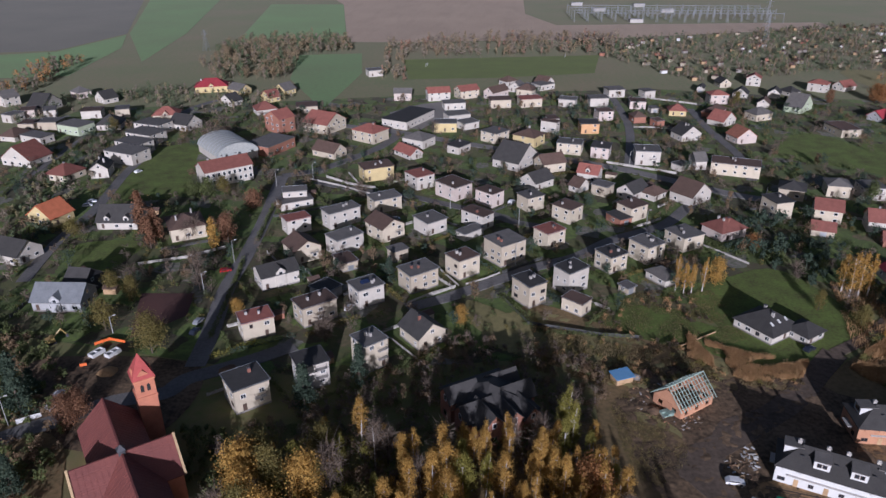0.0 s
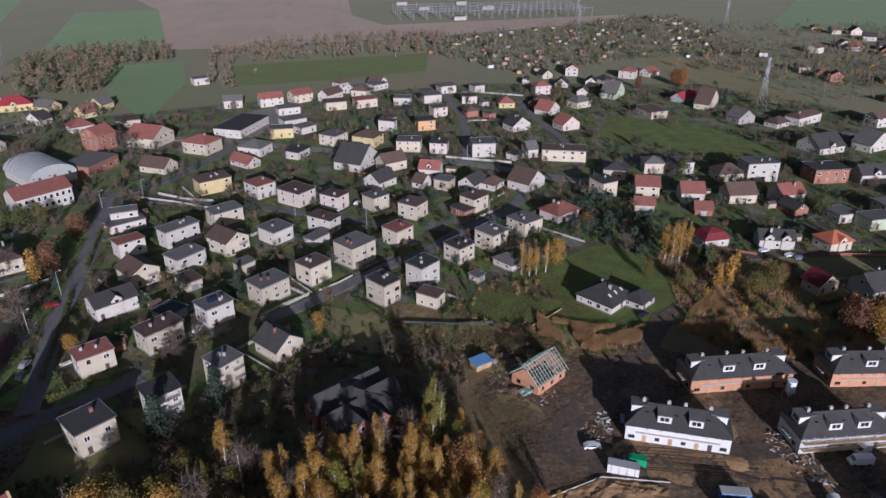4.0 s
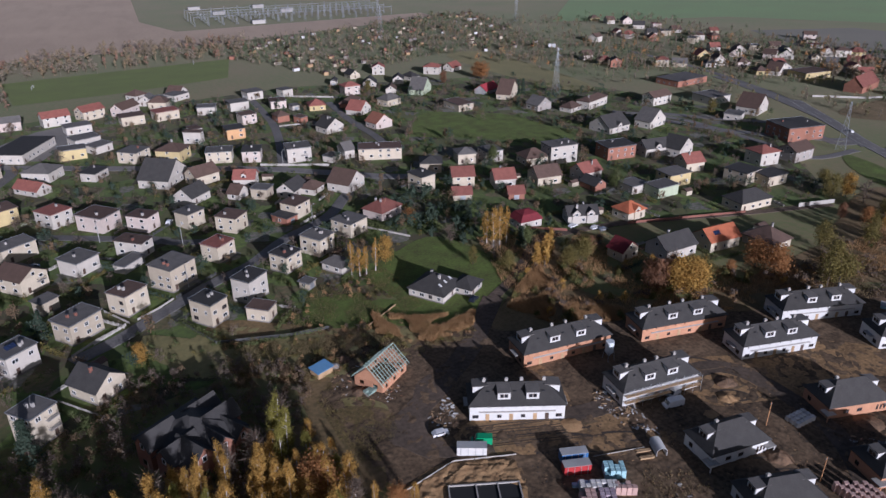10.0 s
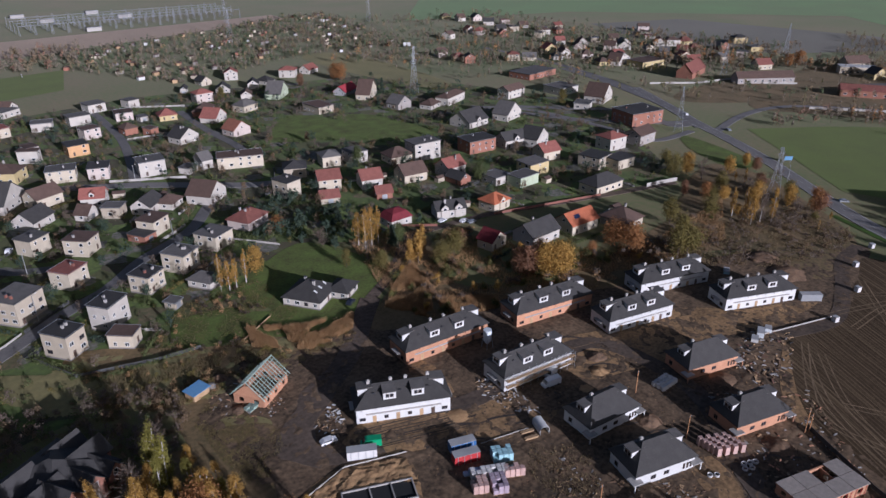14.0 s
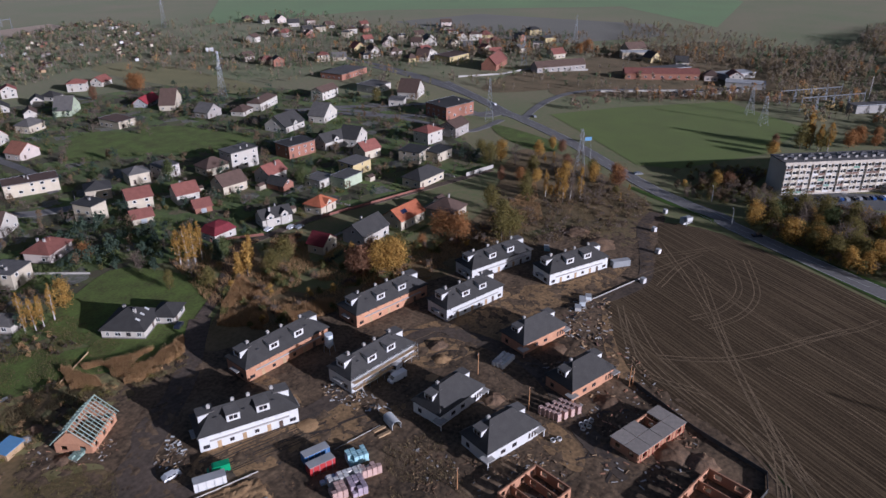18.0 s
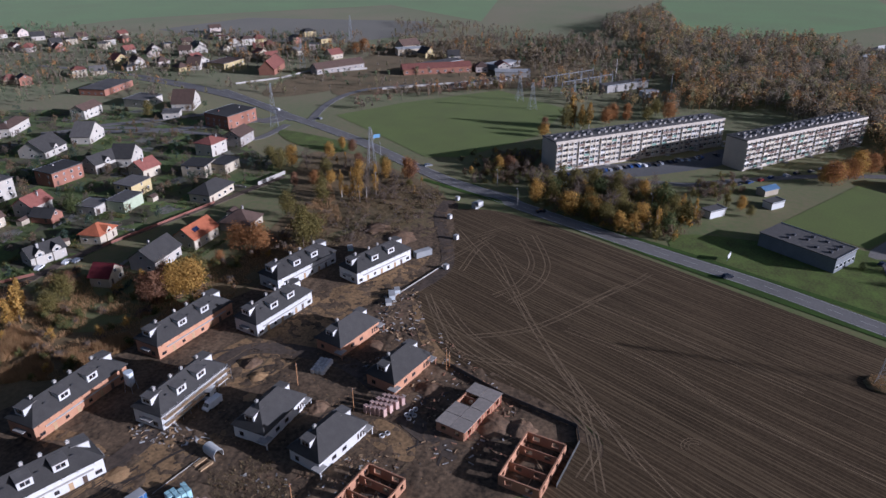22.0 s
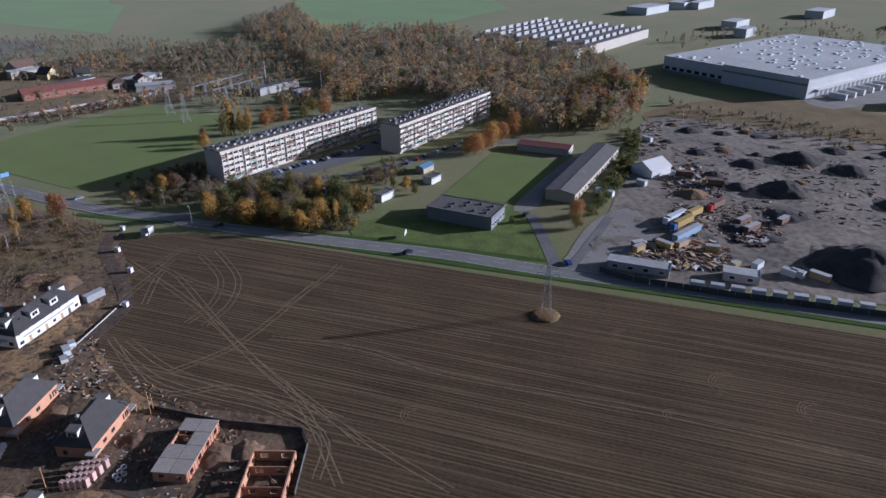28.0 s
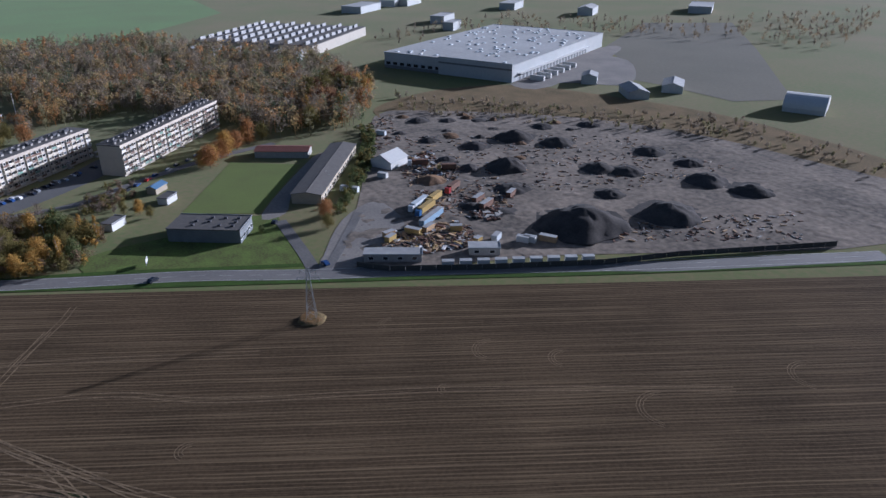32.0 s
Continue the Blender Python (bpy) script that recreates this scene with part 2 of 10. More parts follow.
ROADS = {
    "main": material("asphalt", (0.22, 0.205, 0.19), (0.155, 0.146, 0.136), 0.85, 0.05, 1.2, 0.15, 0.05),
    "side": material("patched_asphalt", (0.19, 0.18, 0.17), (0.14, 0.13, 0.122), 0.85, 0.08, 1.2, 0.15, 0.05),
    "lane": material("worn_asphalt", (0.175, 0.165, 0.155), (0.11, 0.105, 0.1), 0.9, 0.1, 1.2, 0.2, 0.1),
    "dirt": material("dirt_track", (0.15, 0.115, 0.088), (0.075, 0.06, 0.048), 0.95, 0.1, 0.8, 0.7, 0.1),
}
GARDEN_SOIL = material("garden_soil", (0.12, 0.092, 0.066), (0.075, 0.066, 0.042), 0.95, 0.2, 1.5, 0.5, 0.15)
MOSAIC_COLOURS = ((0.0, (0.115, 0.160, 0.045)), (0.2, (0.075, 0.060, 0.043)), (0.33, (0.145, 0.195, 0.052)), (0.46, (0.120, 0.118, 0.050)), (0.6, (0.200, 0.185, 0.165)), (0.68, (0.100, 0.130, 0.040)), (0.82, (0.165, 0.130, 0.075)), (0.92, (0.095, 0.072, 0.05)))


def garden_mosaic():
    """Small lawns, beds, paved yards and dry grass side by side, in plots along the streets."""
    m = material("garden_mosaic", (0.1, 0.12, 0.05), (0.07, 0.08, 0.04), 0.95, 0.1, 1.3, 0.6, 0.0, haze_sheen=0.035)
    nt = m.node_tree
    b = nt.nodes["Principled BSDF"]
    geo, turn, vor, ramp = nt.nodes.new("ShaderNodeNewGeometry"), nt.nodes.new("ShaderNodeVectorRotate"), nt.nodes.new("ShaderNodeTexVoronoi"), nt.nodes.new("ShaderNodeValToRGB")
    wig, mixv, sep = nt.nodes.new("ShaderNodeTexNoise"), nt.nodes.new("ShaderNodeVectorMath"), nt.nodes.new("ShaderNodeSeparateColor")
    turn.rotation_type, turn.inputs["Angle"].default_value = "Z_AXIS", radians(24)
    vor.distance, vor.voronoi_dimensions = "CHEBYCHEV", "2D"
    vor.inputs["Scale"].default_value, vor.inputs["Randomness"].default_value = 0.125, 0.85
    wig.inputs["Scale"].default_value = 0.5
    mixv.operation = "MULTIPLY_ADD"
    mixv.inputs[1].default_value = (1.8, 1.8, 0)
    nt.links.new(geo.outputs["Position"], wig.inputs["Vector"])
    nt.links.new(geo.outputs["Position"], turn.inputs["Vector"])
    nt.links.new(wig.outputs["Color"], mixv.inputs[0])
    nt.links.new(turn.outputs["Vector"], mixv.inputs[2])
    nt.links.new(mixv.outputs[0], vor.inputs["Vector"])
    nt.links.new(vor.outputs["Color"], sep.inputs[0])
    nt.links.new(sep.outputs[0], ramp.inputs["Fac"])
    cr = ramp.color_ramp
    cr.interpolation = "CONSTANT"
    for i, (p, c) in enumerate(MOSAIC_COLOURS):
        e = cr.elements[i] if i < 2 else cr.elements.new(p)
        e.position, e.color = p, (*c, 1)
    old = b.inputs["Base Color"].links[0].from_socket
    mix = nt.nodes.new("ShaderNodeMix")
    mix.data_type, mix.blend_type = "RGBA", "MIX"
    fine = nt.nodes.new("ShaderNodeTexNoise")
    fine.inputs["Scale"].default_value, fine.inputs["Detail"].default_value = 0.6, 6
    nt.links.new(geo.outputs["Position"], fine.inputs["Vector"])
    rg = nt.nodes.new("ShaderNodeMapRange")
    rg.inputs["From Min"].default_value, rg.inputs["From Max"].default_value, rg.inputs["To Min"].default_value, rg.inputs["To Max"].default_value = 0.35, 0.65, 0.0, 0.75
    nt.links.new(fine.outputs["Fac"], rg.inputs["Value"])
    nt.links.new(rg.outputs["Result"], mix.inputs[0])
    nt.links.new(ramp.outputs["Color"], mix.inputs[6])
    nt.links.new(old, mix.inputs[7])
    nt.links.new(mix.outputs[2], b.inputs["Base Color"])
    return m


MOSAIC = garden_mosaic()
PAVING = material("concrete_paving", (0.27, 0.25, 0.225), (0.2, 0.185, 0.17), 0.9, 0.3, 2.0, 0.2, 0.15)
VERGE = material("green_verge", (0.075, 0.125, 0.03), (0.05, 0.07, 0.025), 0.95, 0.1, 1.2, 0.6, 0.05)
MARKING = plain("worn_road_paint", (0.55, 0.54, 0.5), 0.8)


# ---- building blocks ----
class Shape:
    """Collects boxes and polygons into one mesh."""

    def __init__(self):
        self.v, self.f, self.m = [], [], []

    def poly(self, points, mat=0):
        n = len(self.v)
        self.v += [tuple(p) for p in points]
        self.f.append(tuple(range(n, n + len(points))))
        self.m.append(mat)
        return self

    def hull(self, low, high, mat=0):
        """A solid between two rings of as many points, low and high."""
        n, k = len(self.v), len(low)
        self.v += [tuple(p) for p in low] + [tuple(p) for p in high]
        self.f.append(tuple(range(n + k - 1, n - 1, -1)))
        self.f.append(tuple(range(n + k, n + 2 * k)))
        for i in range(k):
            j = (i + 1) % k
            self.f.append((n + i, n + j, n + k + j, n + k + i))
        self.m += [mat] * (k + 2)
        return self

    def box(self, x0, y0, z0, x1, y1, z1, mat=0):
        a = [(x0, y0), (x1, y0), (x1, y1), (x0, y1)]
        return self.hull([(*p, z0) for p in a], [(*p, z1) for p in a], mat)

    def tube(self, p, q, r0, r1, sides=6, mat=0):
        p, q = Vector(p), Vector(q)
        d = (q - p).normalized()
        u = d.orthogonal().normalized()
        w = d.cross(u)
        ring = [(math.cos(2 * math.pi * i / sides), math.sin(2 * math.pi * i / sides)) for i in range(sides)]
        return self.hull([p + (u * a + w * b) * r0 for a, b in ring], [q + (u * a + w * b) * r1 for a, b in ring], mat)

    def mesh(self, name, *mats):
        me = bpy.data.meshes.new(name)
        me.from_pydata(self.v, [], self.f)
        for m in mats:
            me.materials.append(m)
        if len(mats) > 1:
            me.polygons.foreach_set("material_index", self.m)
        me.update()
        return me


def part(name, me, parent, label="", at=(0, 0, 0), rz=0.0):
    ob = new(name, me)
    ob.parent = parent
    ob.location = at
    ob.rotation_euler = (0, 0, rz)
    if label:
        tagged(ob, label)
    return ob


def thing(name, x, y, rz, label, category, group="", z=0.0):
    ob = new(name)
    ob.location, ob.rotation_euler = (x, y, z), (0, 0, radians(rz))
    ob.empty_display_size = 0.3
    return tagged(ob, label, category, group)


FOOTPRINTS = []  # x, y, radius of what stands on the ground, for planting round it
STREETS = []     # centre lines and widths


OPEN_GROUND = []  # lawns, pitches and yards with no planting on them


def clear_of(x, y, gap):
    if any(inside(x, y, ring) for ring in OPEN_GROUND):
        return False
    for a, b, r in FOOTPRINTS:
        if (x - a) ** 2 + (y - b) ** 2 < (r + gap) ** 2:
            return False
    for line, width in STREETS:
        for p, q in zip(line, line[1:]):
            dx, dy = q[0] - p[0], q[1] - p[1]
            s = max(0, min(1, ((x - p[0]) * dx + (y - p[1]) * dy) / (dx * dx + dy * dy + 1e-9)))
            if math.hypot(x - p[0] - s * dx, y - p[1] - s * dy) < width / 2 + gap:
                return False
    return True


def inside(x, y, ring):
    hit = False
    for (x0, y0), (x1, y1) in zip(ring, ring[1:] + ring[:1]):
        if (y0 > y) != (y1 > y) and x < (x1 - x0) * (y - y0) / (y1 - y0) + x0:
            hit = not hit
    return hit


# ---- ground, fields, roads ----
def ground_sheet():
    n, far = 120, 4200.0
    s = Shape()
    c = [far * (abs(i) / (n / 2)) ** 2.2 * (1 if i >= 0 else -1) for i in range(-n // 2, n // 2 + 1)]
    for y in c:
        for x in c:
            s.v.append((x, y, 0.0))
    for j in range(n):
        for i in range(n):
            a = j * (n + 1) + i
            s.f.append((a, a + 1, a + n + 2, a + n + 1))
    ob = new("ground", s.mesh("ground", GRASS))
    tagged(ob, "rough autumn grass with brown patches between the gardens", "ground", kind="structure")


LAYER = [0]
PATCH_Z = {}


def smooth_line(points, closed=False, steps=5):
    out, k = [], len(points)
    for i in range(k if closed else k - 1):
        p = [points[(i + j - 1) % k] if closed else points[max(0, min(k - 1, i + j - 1))] for j in range(4)]
        for u in range(steps):
            t = u / steps
            out.append(tuple(0.5 * (2 * p[1][a] + (p[2][a] - p[0][a]) * t + (2 * p[0][a] - 5 * p[1][a] + 4 * p[2][a] - p[3][a]) * t * t
                                    + (3 * p[1][a] - p[0][a] - 3 * p[2][a] + p[3][a]) * t ** 3) for a in (0, 1)))
    return out if closed else out + [tuple(points[-1])]


PATCH_NAMES = {
    "pitch": ("sports_pitch", "mown green football pitch"), "lawn": ("lawn", "green lawn with worn patches"), "green": ("green_field", "green winter crop field"),
    "beige": ("stubble_field", "pale brown harvested field"), "plough_grey": ("harrowed_field", "grey-brown harrowed field"),
    "plough": ("ploughed_field", "dark brown ploughed field with pale furrow lines"), "mud": ("building_ground", "churned brown earth of a building site"),
    "wild": ("weedy_ground", "dry brown weeds and rough grass"), "yard": ("yard_ground", "grey-brown gravel of a scrapyard"),
    "sandy": ("sandy_ground", "ochre trampled sandy soil on the site"), "lot": ("concrete_apron", "worn pale concrete yard"), "asphalt_lot": ("car_park", "worn grey tarmac forecourt"),
    "carpark": ("estate_car_park", "dark tarmac car park beside flats"), "court": ("playing_court", "dull red sports court"), "dry": ("pasture", "dry yellowish pasture grass"),
}


def patch(kind, ring):
    LAYER[0] += 1
    z = 0.07 + 0.0015 * LAYER[0]
    if kind in ("lawn", "pitch", "court", "carpark", "asphalt_lot"):
        OPEN_GROUND.append(ring)
    PATCH_Z[kind] = z
    line = ring if kind in ("court", "asphalt_lot", "pitch", "beige", "plough_grey", "green") else smooth_line(ring, True, 4)
    s = Shape().poly([(x, y, z) for x, y in line])
    name, label = PATCH_NAMES[kind]
    ob = new(name, s.mesh(name, GROUND[kind]))
    tagged(ob, label, "ground", kind="structure")
    return ob


def ribbon(line, width, z, shift=0.0):
    s = Shape()
    left, right = [], []
    for i, p in enumerate(line):
        a, b = line[max(0, i - 1)], line[min(len(line) - 1, i + 1)]
        d = Vector((b[0] - a[0], b[1] - a[1], 0)).normalized()
        nrm = Vector((-d.y, d.x, 0))
        c = Vector((p[0], p[1], z)) + nrm * shift
        left.append(c + nrm * width / 2)
        right.append(c - nrm * width / 2)
    k = len(line)
    s.v = [tuple(v) for v in left + right]
    s.f = [(i, k + i, k + i + 1, i + 1) for i in range(k - 1)]
    s.m = [0] * (k - 1)
    return s


ROAD_LABEL = {"main": "two-lane asphalt road with worn pale wheel tracks", "side": "patched asphalt side road", "lane": "narrow worn asphalt street", "dirt": "rutted dirt track"}


def road(kind, width, points):
    LAYER[0] += 1
    line = smooth_line(points)
    STREETS.append((points, width))
    z = 0.18 + 0.002 * (LAYER[0] % 20)
    s = ribbon(line, width, z)
    k = len(line)
    n = len(s.v)
    s.v += [(x, y, z - 0.5) for x, y, _ in s.v]
    for i in range(k - 1):  # sloping edges down to the ground
        s.f += [(i, i + 1, n + i + 1, n + i), (k + i + 1, k + i, n + k + i, n + k + i + 1)]
    ob = new("road", s.mesh("road", ROADS[kind]))
    tagged(ob, ROAD_LABEL[kind], "road", kind="structure")
    return line, z


ground_sheet()
road("main", 8.5, [(458, 312), (422, 254), (403, 226), (383, 190), (359, 153), (333, 119), (315, 94), (305, 75), (298, 58), (289.9, 49.9), (259.1, -8.1), (240.1, -46.1), (218.0, -82.1), (195.6, -122.2), (163.2, -177.7), (148.3, -201.1), (110.2, -274.8)])
road("side", 6, [(403, 226), (386, 233), (400, 269), (375, 298), (346, 333)])
road("lane", 6, [(-72.4, 169.0), (-73.4, 187.3), (-76.4, 217.0), (-76.3, 247.0), (-77.5, 281.2), (-80, 316), (-81, 335)])
road("lane", 6, [(-81, 335), (-66, 343), (-50, 362), (-34, 388), (-29, 413), (-52, 435)])
road("main", 7, [(-66, 430), (-36, 418), (-24, 412), (18, 387), (48, 371), (89, 346), (115, 325), (136, 307), (152, 299)])
road("lane", 5, [(-63, 326), (-39, 314), (-18, 307), (-0.0, 296.7), (6.8, 292.5), (20.4, 285.1), (29.7, 275.6), (41.6, 270.1)])
road("lane", 5.5, [(-12.4, 202.9), (0.9, 209.4), (8.8, 215.0), (20.3, 222.9), (34.7, 232.8), (50.9, 241.3), (68.4, 256.8), (92.2, 271.0), (108, 290), (124, 311)])
road("lane", 5, [(-151.0, 221.5), (-155.7, 255.3), (-156, 291), (-162, 337), (-164, 375), (-171, 427), (-171, 477), (-151, 511)])
road("lane", 4, [(-209, 309), (-210, 342), (-212, 380), (-215, 431)])
road("lane", 6, [(-111.3, 137.9), (-105.1, 142.4), (-98.8, 145.8), (-89.3, 152.8), (-76.9, 156.5), (-72.8, 162.9), (-63.2, 168.4), (-53.1, 174.7), (-45.8, 180.2)])
road("lane", 5, [(167, 469), (162, 415), (161, 367), (152, 326)])
road("lane", 5, [(122, 507), (115, 425), (97, 349)])
road("dirt", 4, [(116.7, 175.4), (131.2, 184.3), (144.0, 194.8), (155.8, 206.0), (173.1, 206.6), (199.8, 203.0), (223.8, 195.1), (258, 184), (297, 173)])
road("dirt", 7, [(116.7, 175.4), (105.5, 164.4), (93.2, 152.3), (74.9, 139.5), (59.4, 128.7), (63.3, 117.5)])
road("dirt", 5, [(287.1, 83.7), (268.0, 82.3), (244.6, 72.5), (221.0, 65.9), (196.9, 74.6)])
road("dirt", 6, [(89.6, 127.3), (102.2, 112.1), (133.0, 112.0), (154.1, 106.2), (154.4, 74.7), (134.8, 48.6), (127.0, 33.9)])
road("lane", 4, [(261.2, -125.2), (229.0, -99.7), (216.7, -88.3)])
road("lane", 5, [(271.3, -92.6), (236.6, -88.5), (218.2, -85.5)])
road("lane", 5, [(328, 41), (340, 20), (340, -19), (353, -44), (373, -88), (383, -132)])
patch("beige", [(-100, 753), (-149, 1104), (-325, 1632), (166, 1616), (110, 984), (136, 876), (461, 895), (458, 846), (159, 768), (-56, 752)])
patch("plough_grey", [(-449, 691), (-745, 1182), (-1121, 1830), (-690, 1820), (-356, 816), (-381, 706)])
patch("green", [(-216, 755), (-258, 1107), (-149, 1104), (-101, 753)])
patch("pitch", [(-36, 653), (147, 674), (126, 590), (44, 572), (-28, 567)])
patch("green", [(-124, 570), (-136, 677), (-78, 686), (-68, 592), (-82, 469)])
patch("lawn", [(-154, 306), (-166, 369), (-143, 392), (-130, 346), (-123, 308)])
patch("lawn", [(-142.4, 235.0), (-146.0, 254.1), (-121.5, 256.2), (-120.9, 239.7), (-127.6, 228.0)])
patch("pitch", [(414, 198), (458, 167), (515, 111), (472, 54), (402, 63), (352, 94), (346, 114), (375, 149)])
patch("lawn", [(84.2, 210.2), (103.4, 224.6), (124.6, 229.0), (135.0, 190.9), (117.7, 177.0), (103.2, 169.5), (91.6, 179.3), (86.3, 194.9)])
patch("lawn", [(206, 405), (227, 403), (238, 358), (241, 316), (212, 343), (182, 365)])
patch("lawn", [(236, 382), (259, 378), (266, 317), (234, 311)])
patch("dry", [(329, 588), (375, 581), (367, 430), (345, 409), (330, 453)])
patch("lawn", [(256.3, -19.7), (221.6, -83.0), (265.8, -91.5), (281.9, -89.9), (280.3, -48.4), (278.0, -18.2)])
patch("pitch", [(303, -59), (362, -100), (338, -130), (284.3, -88.2)])
patch("yard", [(220.9, -88.3), (250.0, -115.5), (291, -142), (337, -171), (414, -226), (337, -315), (255, -354), (150, -369), (113, -294), (178.4, -172.1), (203.6, -111.2)])
patch("lot", [(283.2, -88.6), (346, -140), (342, -146), (303, -112), (277.9, -97.6)])
patch("lot", [(228.1, -93.1), (257.5, -115.3), (269, -138), (241.1, -136.6), (218.5, -117.7), (214.3, -86.1)])
patch("mud", [(75.8, 169.7), (103.3, 163.8), (112.8, 153.2), (151.8, 145.5), (185.9, 127.1), (235.5, 115.6), (288, 85), (269.3, 74.1), (232.8, 63.5), (201.7, 70.3), (167.6, 51.7), (163.3, 32.1), (146.2, 6.1), (129.5, 5.0), (86.4, 61.4), (57.0, 112.6), (54.4, 160.2)])
patch("mud", [(44.1, 154.8), (68.1, 171.8), (101.2, 159.0), (94.6, 138.6), (79.2, 134.5), (56.5, 110.2), (46.2, 119.5)])
patch("wild", [(30.3, 205.8), (67.4, 179.5), (103.2, 169.5), (101.9, 158.6), (72.3, 156.0), (50.6, 154.5), (24.6, 179.7)])
patch("wild", [(111.5, 165.4), (146.6, 189.3), (164.6, 202.9), (146.0, 165.2), (169.9, 144.5), (209.0, 143.1), (265, 147), (222.6, 118.3), (117.0, 151.1)])
patch("wild", [(425, -221), (447, -280), (432, -342), (380, -372), (280, -402), (168, -395), (150, -366), (255, -352), (337, -312), (412, -226), (388, -210)])
patch("plough_grey", [(520, -535), (620, -700), (560, -790), (420, -640), (280, -480), (300, -440), (365, -440), (413, -432), (470, -500)])
patch("lot", [(433, -344), (440, -374), (516, -521), (496, -531), (409, -366)])
patch("green", [(1019, 386), (882, 215), (1182, 256), (1545, 570)])
patch("green", [(1123, 6), (852, -19), (810, -105), (1016, -296), (1600, -336), (1680, -22)])
patch("green", [(560, 730), (787, 654), (1125, 262), (1608, 381), (1096, 1308)])
patch("plough_grey", [(712, 558), (833, 510), (864, 286), (786, 240), (679, 313), (663, 458)])
patch("asphalt_lot", [(-36, 461), (-16, 484), (2, 492), (2, 453), (-14, 419), (-30, 426)])
patch("court", [(-105.1, 213.0), (-86.4, 212.9), (-84.3, 197.7), (-97.4, 184.2)])
patch("carpark", [(340, 44), (358, 24), (379, -16), (408, -44), (382, -44), (348, -2), (334, 31)])
patch("green", [(-378, 573), (-440, 676), (-377, 699), (-353, 807), (-323, 721), (-310, 583)])
patch("green", [(-353, 816), (-612, 1641), (-437, 1636), (-289, 815), (-273, 645)])
patch("sandy", [(70.7, 120.9), (95.8, 108.0), (119.3, 93.9), (101.2, 94.5), (74.7, 110.5)])
patch("sandy", [(144.5, 116.5), (176.4, 102.7), (202.3, 89.8), (231.6, 75.2), (204.4, 77.7), (159.4, 96.9), (138.0, 103.4)])
patch("wild", [(337, 176), (340, 154), (322, 122), (291, 86), (247, 80), (248, 95), (250, 111), (232, 128), (256, 150), (285, 161), (310, 172)])
patch("wild", [(470, 226), (563, 258), (670, 249), (700, 180), (685, 123), (640, 70), (590, 40), (545, 62), (515, 120), (482, 186)])
patch("wild", [(466, 280), (545, 276), (559, 230), (505, 218), (450, 257)])
patch("lawn", [(372.8, 214.7), (357.2, 164), (338.0, 166), (352.3, 199.9)])
# grass and trodden ground round the timber frame
patch("wild", [(44, 166), (62, 172), (47, 152), (47, 136), (50, 121), (46, 112), (38, 116), (40, 146)])
patch("dry", [(49.3, 147.9), (55.0, 146.4), (59.9, 139.7), (56.7, 135.1), (50.6, 137.1), (47.5, 143.6)])
patch("dry", [(8, 208), (24.5, 196), (38, 188), (57, 181), (50, 172), (36, 174), (20, 184), (10, 190)])
patch("lawn", [(81.3, 193.7), (105.2, 169.5), (92, 167.6), (76.3, 179.2)])
patch("lawn", [(60, 203.5), (80.0, 198.5), (74, 181), (56.0, 187.0)])
# the big ploughed field between the building site and the main road, its grass verge, tracks
patch("plough", [(279, 76), (274, 37), (206, -81), (139, -193), (60, -330), (-60, -540), (-330, -420), (-200, -60), (60, -20), (120, 0), (146, 4), (162, 40), (168, 52), (197, 70), (225, 65), (262, 74)])

patch("plough", [(136.8, 11.8), (138.0, 2.7), (116.9, -5.9), (89.2, -6.1), (86.4, 14.6), (114.2, 13.9)])

def strip(name, label, width, z, mat, points, kind="structure"):
    ob = new(name, ribbon(smooth_line(points), width, z).mesh(name, mat))
    return tagged(ob, label, "ground", kind=kind)


strip("grass_verge", "green grass verge beside the main road", 4.5, PATCH_Z["plough"] + 0.012, VERGE, [(312, 80), (284, 42), (252, -13), (212, -84), (188, -126), (156, -181), (103, -278)])
strip("grass_verge", "green grass verge beside the main road", 3.0, PATCH_Z["plough"] + 0.012, VERGE, [(312, 104), (297, 70), (266, -7), (245, -48), (226, -84)])
TRACK = material("wheel_track_soil", (0.235, 0.172, 0.106), (0.12, 0.088, 0.055), 0.95, 0.2, 1.6, 0.6, 0.1)
RUT = material("wet_rut_soil", (0.075, 0.057, 0.044), (0.05, 0.04, 0.032), 0.8, 0.08, 0.9, 0.6, 0.1)
